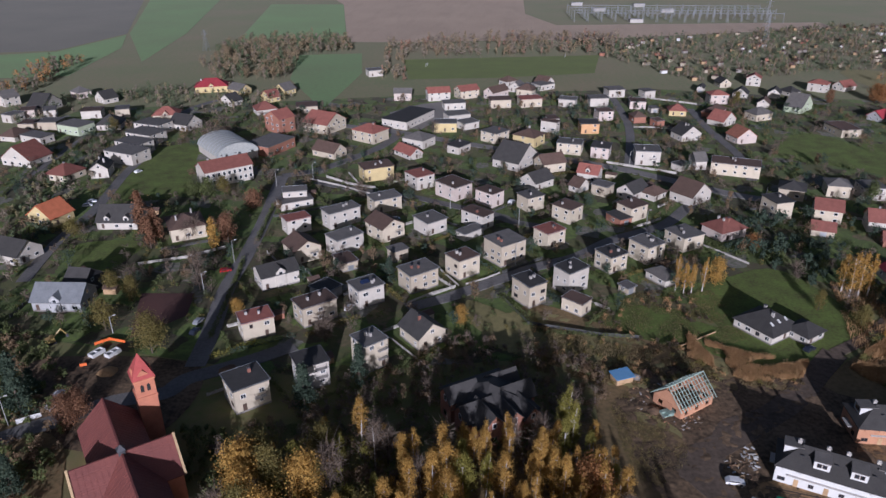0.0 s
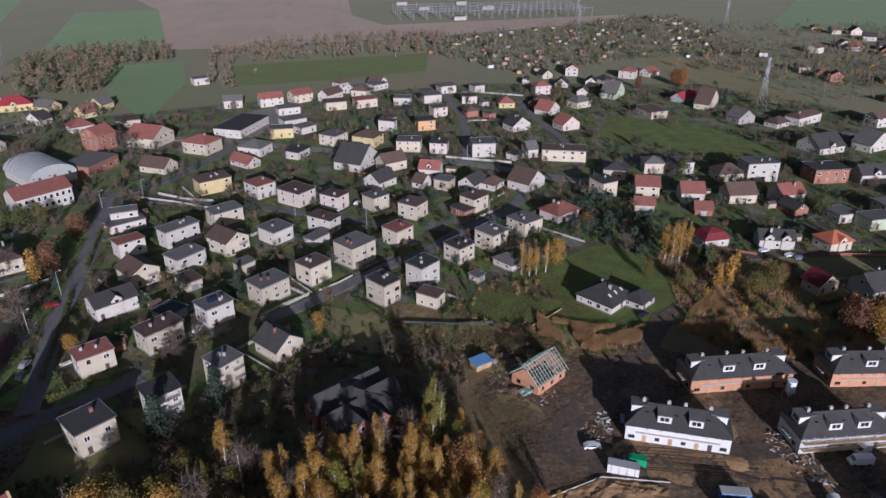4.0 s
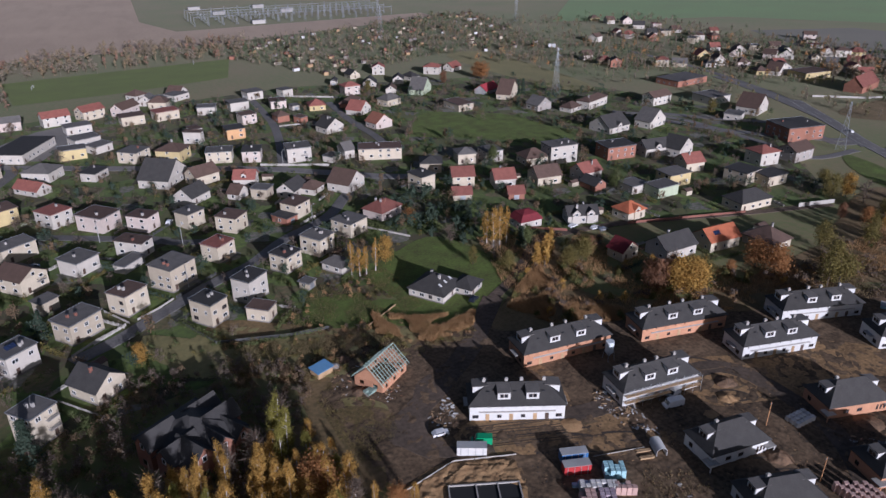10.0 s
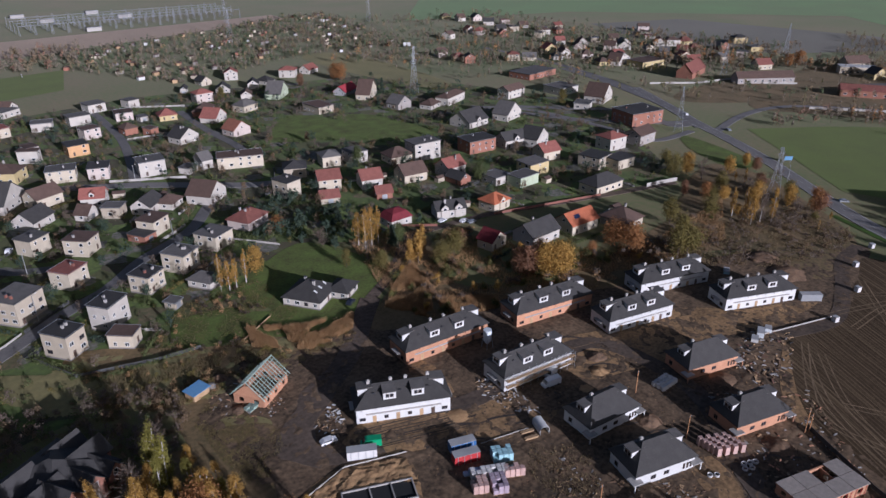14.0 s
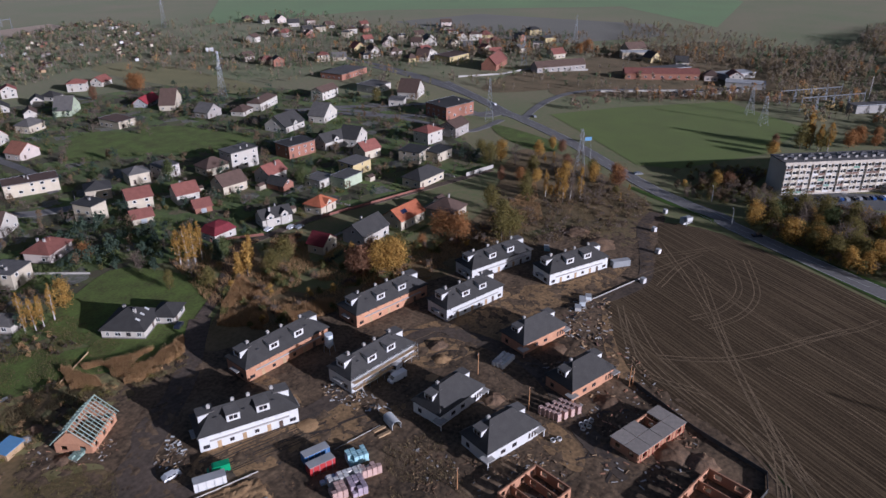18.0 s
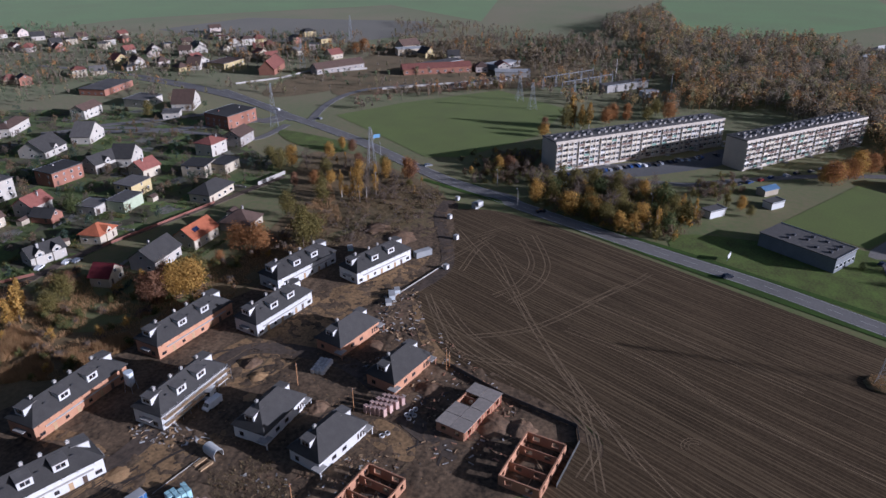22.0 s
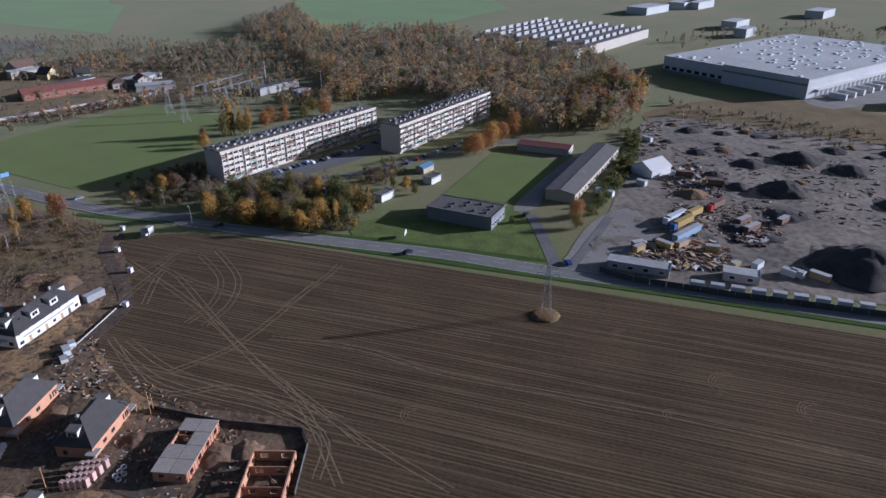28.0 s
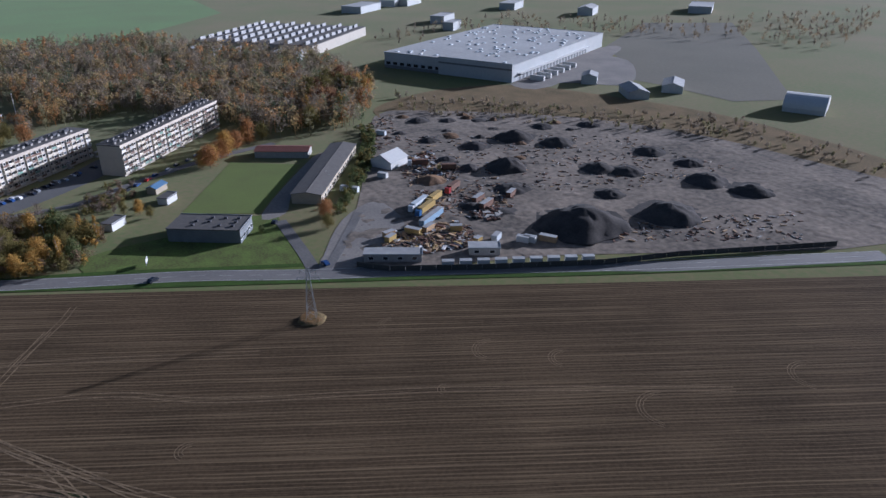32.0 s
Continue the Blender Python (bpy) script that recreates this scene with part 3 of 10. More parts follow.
for layer, pts in enumerate(([(257.5, 71.5), (219.1, 43.9), (183.7, 23.7), (157.7, 8.8), (124.5, 0.2)],
            [(201.7, 66.2), (170.1, 47.4), (167.1, 25.3), (144.2, 3.8), (127.4, 5.3)],
            [(244.4, 68.6), (265.5, 51.5)], [(178.8, 45.3), (191.4, 25.5), (226.2, 2.0)],
            [(221.5, 59.7), (246.2, 55.1), (193.8, 29.0), (160.9, 10.2), (133.7, -11.3), (117.7, -24.9)],
            [(191.7, 17.1), (180.3, -9.2), (160.9, -34.3), (131.5, -88.2), (88.7, -153.5)],
            [(196, 63), (177, 49), (166, 34), (157, 18), (143, 3)], [(199, 60), (181, 46), (170, 31), (161, 15), (148, -2)],
            [(260.8, 39.5), (235.5, 29.9), (216.5, 31.0), (203.3, 38.2)], [(257, 45), (236, 36), (218, 37), (206, 44)], [(215.4, 70.2), (230.1, 66.1), (256.2, 55.1)], [(251, 60), (222, 30), (200, -10), (178, -50)], [(173.8, 18.1), (155.9, 5.1), (137.6, -6.4)], [(210.9, 13.1), (227.9, -0.7), (238.7, -7.1)])):
    for side in (-0.95, 0.95):
        ob = new("wheel_track", ribbon(smooth_line(pts), 0.4, PATCH_Z["plough"] + 0.006 + 0.004 * layer, side).mesh("wheel_track", TRACK))
        tagged(ob, "pale tractor wheel track across the ploughed field", "track", kind="structure")
# turning loops of the tractor
for ring_no, (cx, cy, r) in enumerate(((141.2, -109.1, 6), (125.7, -124.6, 5), (80.5, -177.9, 7), (93.1, -131.1, 8), (170.9, -90.6, 4), (146.0, -20.6, 3.5), (132.3, -86.9, 2.5))):
    for k in range(3):
        arc = [(cx + (r - k * 0.9) * math.cos(a * 0.35 - 0.6), cy + (r - k * 0.9) * math.sin(a * 0.35 - 0.6)) for a in range(9)]
        ob = new("wheel_track", ribbon(arc, 0.22, PATCH_Z["plough"] + 0.042 + 0.002 * ring_no).mesh("wheel_track", TRACK))
        tagged(ob, "curved wheel track where a tractor turned", "track", kind="structure")
patch("lot", [(480.1, -395.9), (507.6, -476.4), (454.2, -496.1), (381.4, -423.6), (407.5, -389.6), (438.2, -349.1)])
# trampled ochre soil between the rows, grass scraps by the timber frame
for ring in ([(81.3, 115.5), (101.4, 113.0), (112.0, 104.7), (106.7, 101.8), (90.0, 102.8), (78.5, 110.2)], [(149.7, 115.3), (156.3, 101.5), (167.3, 93.9), (183.6, 87.9), (172.6, 82.7), (149.2, 91.9), (136.4, 97.0), (136.4, 110.0)],
             [(187.9, 103.5), (203.0, 91.4), (215.3, 72.6), (203.8, 76.8), (177.8, 88.1), (171.1, 97.2)], [(197.6, 70.2), (173.5, 55.0), (161.7, 43.9), (159.8, 47.8), (173.6, 60.0)],
             [(134.3, 57.8), (129.6, 47.4), (122.0, 44.4), (122.1, 50.5), (127.2, 58.9)], [(76.3, 123.2), (98.8, 110.4), (106.5, 101.6), (96.7, 99.0), (70.1, 113.3)], [(103.9, 137.5), (107.5, 128.6), (101.8, 114.1), (93.4, 117.9)]):
    patch("sandy", ring)
patch("sandy", [(64.7, 112.5), (77.5, 105.0), (73.6, 93.9), (64.5, 84.0), (43.0, 102.4), (53.5, 111.2)])
patch("wild", [(49.5, 144.8), (58.7, 139.0), (58.2, 134.5), (51.9, 134.6), (46.9, 140.8)])
patch("wild", [(-11.3, 123.7), (16.2, 138.2), (35.7, 144.7), (41.9, 133.0), (44.1, 115.0), (43.3, 87.6), (-15.4, 87.7), (-17.8, 110.3)])
patch("mud", [(-120.8, 172.0), (-75.8, 171.9), (-67.3, 155.7), (-74.8, 135.4), (-89.3, 133.4), (-104.8, 141.8)])
patch("wild", [(-130.8, 141.8), (-99.4, 139.6), (-87.9, 122.1), (-82.9, 100.3), (-112.6, 100.4)])
# long wheel ruts on the way between the rows
(ax, ay), (bx, by) = (69.6, 118.9), (104.7, 106.2)
nx, ny = (by - ay) / math.dist((ax, ay), (bx, by)), -(bx - ax) / math.dist((ax, ay), (bx, by))
wob = random.Random(9)
for k in range(12):
    o = -4.5 + 0.8 * k
    pts = [(ax + (bx - ax) * f + nx * (o + wob.uniform(-0.3, 0.3)), ay + (by - ay) * f + ny * (o + wob.uniform(-0.3, 0.3))) for f in (wob.uniform(0, 0.2), 0.35, 0.6, wob.uniform(0.75, 1.0))]
    tagged(new("rut", ribbon(smooth_line(pts), wob.uniform(0.25, 0.5), PATCH_Z["sandy"] + 0.03 + 0.002 * k).mesh("rut", RUT if k % 3 else TRACK)), "long wheel rut in ochre soil", "track", kind="structure")
# swirls of tyre marks by the shells
for k in range(9):
    cx, cy = 145.5, 32.9
    arc = [(cx + (5.5 + k * 0.95) * math.cos(2.2 + 0.2 * a + 0.03 * k), cy + (5.5 + k * 0.95) * math.sin(2.2 + 0.2 * a + 0.03 * k)) for a in range(9)]
    tagged(new("rut", ribbon(arc, 0.42, PATCH_Z["sandy"] + 0.01 + 0.002 * k).mesh("rut", RUT if k % 2 else TRACK)), "curved tyre mark in churned earth", "track", kind="structure")
# gardens between the houses
GARDENS = [(-262, 180), (-150, 190), (-45, 165), (20, 172), (120, 225), (150, 212), (240, 190), (305, 176), (400, 300), (345, 480), (160, 530), (0, 515), (-80, 500), (-245, 470), (-300, 300)]
tagged(new("gardens", Shape().poly([(x, y, 0.02) for x, y in GARDENS]).mesh("gardens", MOSAIC)), "small lawns, beds and yards between the village houses", "garden", kind="structure")
# ruts on the building site
_r = random.Random(5)
for k in range(34):
    base = [(143.2, 52.2), (131.7, 41.4), (112.7, 47.8), (147.1, 111.9), (97.2, 105.6), (85.7, 105.7), (141.3, 97.7), (135.5, 75.4), (106.1, 98.5), (185.6, 71.8)][k % 10]
    a = _r.uniform(0, 3.1) if k % 10 < 3 else radians(-20) + _r.uniform(-0.2, 0.2)
    x, y = base[0] + _r.uniform(-5, 5), base[1] + _r.uniform(-5, 5)
    n = _r.uniform(5, 12)
    bend = _r.uniform(-0.09, 0.09)
    pts = [(x + n * (u / 6 - 0.5) * math.cos(a + bend * u), y + n * (u / 6 - 0.5) * math.sin(a + bend * u)) for u in range(7)]
    ob = new("rut", ribbon(pts, _r.uniform(0.35, 0.9), PATCH_Z["mud"] + 0.004 + 0.0008 * k).mesh("rut", RUT if k % 3 else TRACK))
    tagged(ob, "deep wheel rut in churned earth", "track", kind="structure")
def churned(name, label, mat, ring, step, tall, size, z, seed):
    """A sheet of clods, ridges and hollows over an area."""
    xs, ys = [p[0] for p in ring], [p[1] for p in ring]
    nx, ny = int((max(xs) - min(xs)) / step) + 1, int((max(ys) - min(ys)) / step) + 1
    sh, at = Shape(), {}
    for j in range(ny):
        for i in range(nx):
            x, y = min(xs) + i * step, min(ys) + j * step
            if inside(x, y, ring):
                v = Vector((x, y, seed))
                k = noise.noise(v / size) + 0.6 * noise.noise(v / size * 2.7) + 0.45 * noise.noise(v / size * 0.23)
                at[i, j] = len(sh.v)
                sh.v.append((x, y, z + tall * k))
    for (i, j), a in at.items():
        b, c, d = at.get((i + 1, j)), at.get((i + 1, j + 1)), at.get((i, j + 1))
        if b is not None and c is not None and d is not None:
            sh.f.append((a, b, c, d))
    ob = new(name, sh.mesh(name, mat))
    ob.data.shade_smooth()
    tagged(ob, label, "ground", kind="structure")


SITE = [(44, 152), (64, 170), (75.8, 168), (101, 161), (112.8, 152), (151.8, 144.5), (185.9, 126), (235.5, 114.5), (284, 86), (269.3, 75), (232.8, 65), (201.7, 71), (168, 52.5), (163, 33), (146, 8), (130, 7), (88, 63), (60, 112), (47, 120)]
churned("churned_ground", "rough clods and hollows of churned brown earth", GROUND["mud"], SITE, 0.7, 0.26, 2.4, 0.14, 3)
YARD = [(222, -92), (250.0, -117), (291, -143), (337, -172), (412, -226), (337, -313), (255, -352), (152, -366), (115, -294), (179, -175), (204, -114)]
churned("yard_relief", "rutted gravel and low spoil ridges of the scrapyard", GROUND["yard"], YARD, 1.7, 0.5, 9.0, 0.05, 8)
WASTE_RING = [(12, 196), (30, 203), (66, 179), (102, 166), (101, 159), (72, 157), (50, 156), (26, 172), (12, 180)]
churned("waste_relief", "uneven ground with dry brown grass", GROUND["dry"], WASTE_RING, 0.8, 0.22, 3.0, 0.12, 5)
# centre line and edge lines of the main road
MAIN = [(458, 312), (422, 254), (403, 226), (383, 190), (359, 153), (333, 119), (315, 94), (305, 75), (290, 50), (259, -8), (240, -46), (218, -82), (196, -122), (163, -178), (110, -275)]
for k, sh in enumerate((-3.8, 3.8)):
    ob = new("road_marking", ribbon(smooth_line(MAIN), 0.18, 0.235, sh).mesh("road_marking", MARKING))
    tagged(ob, "worn white edge line of the main road", "road marking", kind="structure")
dash = Shape()
line = smooth_line(MAIN, steps=8)
for i in range(0, len(line) - 1, 2):
    q = ribbon(line[i:i + 2], 0.16, 0.236)
    n = len(dash.v)
    dash.v += q.v
    dash.f += [tuple(n + j for j in f) for f in q.f]
    dash.m += q.m
tagged(new("road_marking", dash.mesh("road_marking", MARKING)), "broken white centre line of the main road", "road marking", kind="structure")

# streets beyond the crossroads
road("side", 7.0, [(474.7, 396.6), (462, 350), (447.6, 311.0), (431.3, 273.0), (414, 244)])
road("side", 6.0, [(333.6, 326.9), (353.3, 281.4), (385.4, 241.6), (403.1, 231.0)])
road("dirt", 4.0, [(52, 143), (53.7, 130.7), (58.9, 122.8), (65.1, 116.0), (76, 112)])
road("dirt", 3.6, [(94.2, 151.6), (80, 146), (71.1, 141.6), (66, 131), (61, 122.5)])
for kind, width, pts in (("side", 6.0, [(394.6, 218.3), (429.5, 266.0), (453.6, 311.1), (472.0, 362.0), (490.7, 437.0), (496.5, 522.9)]), ("side", 5.5, [(389.5, 206.0), (438.2, 215.8), (478.9, 212.3), (507.8, 187.2), (552.8, 110.6)]), ("side", 5.0, [(384.1, 217.5), (349.3, 221.5), (351.2, 255.6), (348.4, 315.8), (324.1, 350.6)])):
    road(kind, width, pts)

# ---- houses ----
MESHES = {}


def shared(key, make):
    if key not in MESHES:
        MESHES[key] = make()
    return MESHES[key]


def window_frame(w, h, dark=False, split=True):
    """One frame with its mullion, with the openings through it; the wall's face is y = 0, outside is -y."""
    def make():
        s, t = Shape(), 0.09
        xs = [-w / 2, -w / 2 + t, -0.05, 0.05, w / 2 - t, w / 2] if split else [-w / 2, -w / 2 + t, w / 2 - t, w / 2]
        zs = [0, t, h - t, h]
        nx, nz = len(xs), len(zs)
        for y in (-0.06, 0.02):
            s.v += [(x, y, z) for z in zs for x in xs]
        holes = {(1, 1), (3, 1)} if split else {(1, 1)}
        o = nx * nz
        for j in range(nz - 1):
            for i in range(nx - 1):
                if (i, j) in holes:
                    continue
                q = [j * nx + i, j * nx + i + 1, (j + 1) * nx + i + 1, (j + 1) * nx + i]
                s.f += [tuple(q), tuple(o + k for k in q[::-1])]
                for (di, dj), (m, n) in (((0, -1), (0, 1)), ((1, 0), (1, 2)), ((0, 1), (2, 3)), ((-1, 0), (3, 0))):
                    ii, jj = i + di, j + dj
                    if (ii, jj) in holes or not (0 <= ii < nx - 1 and 0 <= jj < nz - 1):
                        s.f.append((q[n], q[m], o + q[m], o + q[n]))
        s.m = [0] * len(s.f)
        return s.mesh("window", DARKFRAME if dark else FRAME)
    return shared(("frame", w, h, dark, split), make)


def window_pane(w, h):
    return shared(("pane", w, h), lambda: Shape().box(-w / 2 + 0.08, -0.035, 0.08, w / 2 - 0.08, 0.0, h - 0.08).mesh("pane", GLASS))


def far_window(w, h, dark=False):
    def make():
        s, t = Shape(), 0.12
        out = [(-w / 2, 0), (w / 2, 0), (w / 2, h), (-w / 2, h)]
        inn = [(-w / 2 + t, t), (w / 2 - t, t), (w / 2 - t, h - t), (-w / 2 + t, h - t)]
        s.v = [(x, 0.02, z) for x, z in out] + [(x, -0.06, z) for x, z in out] + [(x, -0.06, z) for x, z in inn] + [(x, -0.03, z) for x, z in inn]
        for i in range(4):
            j = (i + 1) % 4
            s.f += [(i, j, 4 + j, 4 + i), (4 + i, 4 + j, 8 + j, 8 + i), (8 + i, 8 + j, 12 + j, 12 + i)]
            s.m += [0, 0, 0]
        s.f.append((12, 13, 14, 15))
        s.m.append(1)
        return s.mesh("window", DARKFRAME if dark else FRAME, GLASS)
    return shared(("far", w, h, dark), make)


def door_leaf(w, h, mat):
    def make():
        s = Shape().box(-w / 2, -0.06, 0, w / 2, 0.02, h)
        s.box(-w / 2 + 0.15, -0.08, h * 0.55, w / 2 - 0.15, -0.05, h - 0.2).box(-w / 2 + 0.15, -0.08, 0.2, w / 2 - 0.15, -0.05, h * 0.48)
        return s.mesh("door", mat)
    return shared(("door", w, h, mat.name), make)


def put_window(parent, x, y, z, rz, w, h, near, dark=False):
    if near:
        win = part("window", window_frame(w, h, dark), parent, "", (x, y, z), rz)
        part("pane", window_pane(w, h), win)
    else:
        part("window", far_window(w, h), parent, "", (x, y, z), rz)


def chimney_mesh(red, h=1.3):
    def make():
        s = Shape().box(-0.42, -0.3, -0.6, 0.42, 0.3, h, 0).box(-0.5, -0.38, h, 0.5, 0.38, h + 0.12, 1)
        s.box(-0.25, -0.12, h + 0.12, 0.25, 0.12, h + 0.3, 1)
        return s.mesh("chimney", REDBRICK if red else CONCRETE, DARKMETAL)
    return shared(("chimney", red, h), make)


def gable_roof(w, d, h, rise, over, wall_mat):
    """Ridge along x; returns (roof, gable ends)."""
    x, y, drop, t = w / 2 + over, d / 2 + over, rise * over / (d / 2), 0.22
    s = Shape()
    for sg in (-1, 1):
        low = [(-x, sg * y, h - drop), (x, sg * y, h - drop), (x, 0, h + rise), (-x, 0, h + rise)]
        if sg > 0:
            low = low[::-1]
        s.hull(low, [(a, b, c + t) for a, b, c in low])
    s.box(-x, -0.14, h + rise + t - 0.06, x, 0.14, h + rise + t + 0.07)
    ends = []
    for sg in (-1, 1):
        a, b = sg * w / 2, sg * (w / 2 - 0.25)
        ring = [(-d / 2, h), (d / 2, h), (0, h + rise)]
        ends.append(Shape().hull([(min(a, b), p, q) for p, q in ring], [(max(a, b), p, q) for p, q in ring]))
    return s, ends


def gable_ends(ends, mat, parent, at=(0, 0, 0), rz=0.0):
    for g in ends:
        part("gable_wall", g.mesh("gable_wall", mat), parent, "", at, rz)


def hip_roof(w, d, h, rise, over):
    x, y = w / 2 + over, d / 2 + over
    run = min(x, y)
    a, b = max(0.05, x - run), max(0.05, y - run)
    s = Shape()
    s.hull([(-x, -y, h - 0.12), (x, -y, h - 0.12), (x, y, h - 0.12), (-x, y, h - 0.12)], [(-x, -y, h + 0.1), (x, -y, h + 0.1), (x, y, h + 0.1), (-x, y, h + 0.1)])
    s.hull([(-x, -y, h + 0.1), (x, -y, h + 0.1), (x, y, h + 0.1), (-x, y, h + 0.1)], [(-a, -b, h + rise), (a, -b, h + rise), (a, b, h + rise), (-a, b, h + rise)])
    return s


LOTS = []  # houses whose plots get hedges, fences and sheds


def house(x, y, rz, w, d, h, kind, wall, roof, chimneys=0, extras="", red=False):
    """x, y: middle of the plan; w along the house's own x, d along its y; h: the eaves. kind: flat, gable_x, gable_y, hip, mansard."""
    rng = random.Random(round(x * 13 + y * 7))
    dist = math.hypot(x, y)
    near = dist < 245
    storeys = max(1, round((h - 0.4) / 2.9))
    FOOTPRINTS.append((x, y, 0.5 * math.hypot(w, d)))
    shape = {"flat": "flat", "gable_x": "gabled", "gable_y": "gabled", "hip": "hipped", "mansard": "mansard"}[kind]
    small = h <= 3.6 and w * d < 62
    label = "%s %s%s with a %s %s roof" % (WALL[wall][0] if wall in ("brick", "black", "stone") else WALL[wall][0] + " rendered",
                                            "" if small else ("single-storey ", "two-storey ", "three-storey ")[min(storeys, 3) - 1], "garage" if small else "house", shape, ROOF[roof][0])
    top = thing("garage" if small else "house", x, y, rz, label, "garage" if small else "house")
    wm, rm = WALL_MAT[wall], ROOF_MAT[roof]
    if not small and dist < 350:
        LOTS.append((x, y, rz, w, d))
    walls = Shape().box(-w / 2, -d / 2, -0.5, w / 2, d / 2, h)
    plinth = Shape().box(-w / 2 - 0.04, -d / 2 - 0.04, -0.5, w / 2 + 0.04, d / 2 + 0.04, 0.55)
    rise, top_z = 0.0, h + 0.3
    if kind == "flat":
        s = Shape()
        o, tilt = rng.choice((0.3, 0.45)), rng.choice((0.0, 0.25, 0.4))
        if h < 4:
            tilt = 0.15
        ring = [(-w / 2 - o, -d / 2 - o), (w / 2 + o, -d / 2 - o), (w / 2 + o, d / 2 + o), (-w / 2 - o, d / 2 + o)]
        s.hull([(a, b, h + (tilt if b > 0 else 0)) for a, b in ring], [(a, b, h + 0.26 + (tilt if b > 0 else 0)) for a, b in ring])
        part("roof", s.mesh("roof", rm), top, "flat %s roof" % ROOF[roof][0])
        rim = Shape()
        for i in range(4):
            (a, b), (c, e) = ring[i], ring[(i + 1) % 4]
            za, zb = h + 0.26 + (tilt if b > 0 else 0), h + 0.26 + (tilt if e > 0 else 0)
            dx, dy = (0.12 if a == c else 0), (0.12 if b == e else 0)
            ia, ib = (dx if a < 0 else -dx), (dy if b < 0 else -dy)
            low = [(a, b, za), (c, e, zb), (c + ia, e + ib, zb), (a + ia, b + ib, za)]
            rim.hull(low, [(p, q, r + 0.09) for p, q, r in low])
        part("roof_edge", rim.mesh("roof_edge", METAL if rng.random() < 0.5 else DARKMETAL), top, "sheet metal edge trim")
        if tilt:
            walls.box(-w / 2, d / 2 - 0.3, h - 0.01, w / 2, d / 2, h + tilt - 0.01)
        top_z = h + 0.3
    elif kind in ("gable_x", "gable_y"):
        a, b = (w, d) if kind == "gable_x" else (d, w)
        rise = b / 2 * (0.72 if h < 5.2 else 0.56)
        s, g = gable_roof(a, b, h, rise, 0.55, wm)
        turn = 0 if kind == "gable_x" else math.pi / 2
        part("roof", s.mesh("roof", rm), top, "pitched %s roof" % ROOF[roof][0], rz=turn)
        gable_ends(g, wm, top, rz=turn)
        top_z = h + rise * 0.8
        if a > 7:  # attic windows in the gable ends
            for sg in (-1, 1):
                rr = turn + (math.pi / 2 if sg > 0 else -math.pi / 2)
                vx = Matrix.Rotation(turn, 3, "Z") @ Vector((sg * a / 2, 0, h + 0.25))
                put_window(top, vx.x, vx.y, vx.z, rr, 1.3, 1.3, near)
        for sg in (-1, 1):  # eaves gutters
            gut = Shape().tube((-a / 2 - 0.55, sg * (b / 2 + 0.62), h - 0.4), (a / 2 + 0.55, sg * (b / 2 + 0.62), h - 0.4), 0.09, 0.09, 6)
            if near:
                part("gutter", gut.mesh("gutter", DARKMETAL), top, rz=turn)
    elif kind == "hip":
        rise = min(w, d) / 2 * (0.72 if h < 5 else 0.5)
        part("roof", hip_roof(w, d, h, rise, 0.6).mesh("roof", rm), top, "hipped %s roof" % ROOF[roof][0])
        top_z = h + rise * 0.7
    else:
        s = hip_roof(w * 0.7, d * 0.7, h + 2.4, 1.3, 0.1)
        ring = [(-1, -1), (1, -1), (1, 1), (-1, 1)]
        s.hull([(a * (w / 2 + 0.5), b * (d / 2 + 0.5), h - 0.1) for a, b in ring], [(a * w * 0.36, b * d * 0.36, h + 2.4) for a, b in ring])
        part("roof", s.mesh("roof", rm), top, "steep mansard %s roof" % ROOF[roof][0])
        top_z = h + 3
    part("wall", walls.mesh("wall", wm), top)
    if near:
        part("plinth", plinth.mesh("plinth", PLINTH), top, "dark stone plinth")
    for i in range(chimneys):
        cx, cy = (rng.uniform(-0.3, 0.3) * w, rng.uniform(-0.22, 0.22) * d)
        part("chimney", chimney_mesh(red or rng.random() < 0.08, 1.2 if kind == "flat" else 1.5), top, at=(cx, cy, top_z), rz=rng.choice((0, math.pi / 2)))
    # openings on the faces turned to the open side
    cam_local = Matrix.Rotation(-radians(rz), 3, "Z") @ Vector((-x, -y, 0)).normalized()
    faces = [((0, -1), w, d / 2, 0.0), ((1, 0), d, w / 2, math.pi / 2), ((0, 1), w, d / 2, math.pi), ((-1, 0), d, w / 2, -math.pi / 2)]
    has_door = False
    for (nx, ny), length, off, rr in faces:
        facing = nx * cam_local.x + ny * cam_local.y
        if facing < (-0.05 if near else 0.1) and not (near and dist < 240):
            continue
        n = max(1, int(length / (3.3 if near else 4.4))) if not small else 1
        for st in range(storeys):
            z = 0.55 + 1.0 + st * 2.85 if h > 4.5 else 1.0
            if z + 1.4 > h:
                continue
            for i in range(n):
                if rng.random() < 0.13:
                    continue
                u = (i + 0.5) / n * length - length / 2 + rng.uniform(-0.25, 0.25)
                ww = rng.choice((1.0, 1.4, 1.6, 1.9))
                hh = 1.35
                px, py = (u * (-ny) + nx * off, u * nx + ny * off)
                if not has_door and st == 0 and facing > 0.1:
                    mat = DARKFRAME if not small else METAL
                    part("garage_door" if small else "door", door_leaf(2.4 if small else 1.1, 2.1, mat), top, at=(px, py, 0.05 if small else 0.55), rz=rr)
                    has_door = True
                    continue
                put_window(top, px, py, z, rr, ww, hh, near, rng.random() < 0.15)
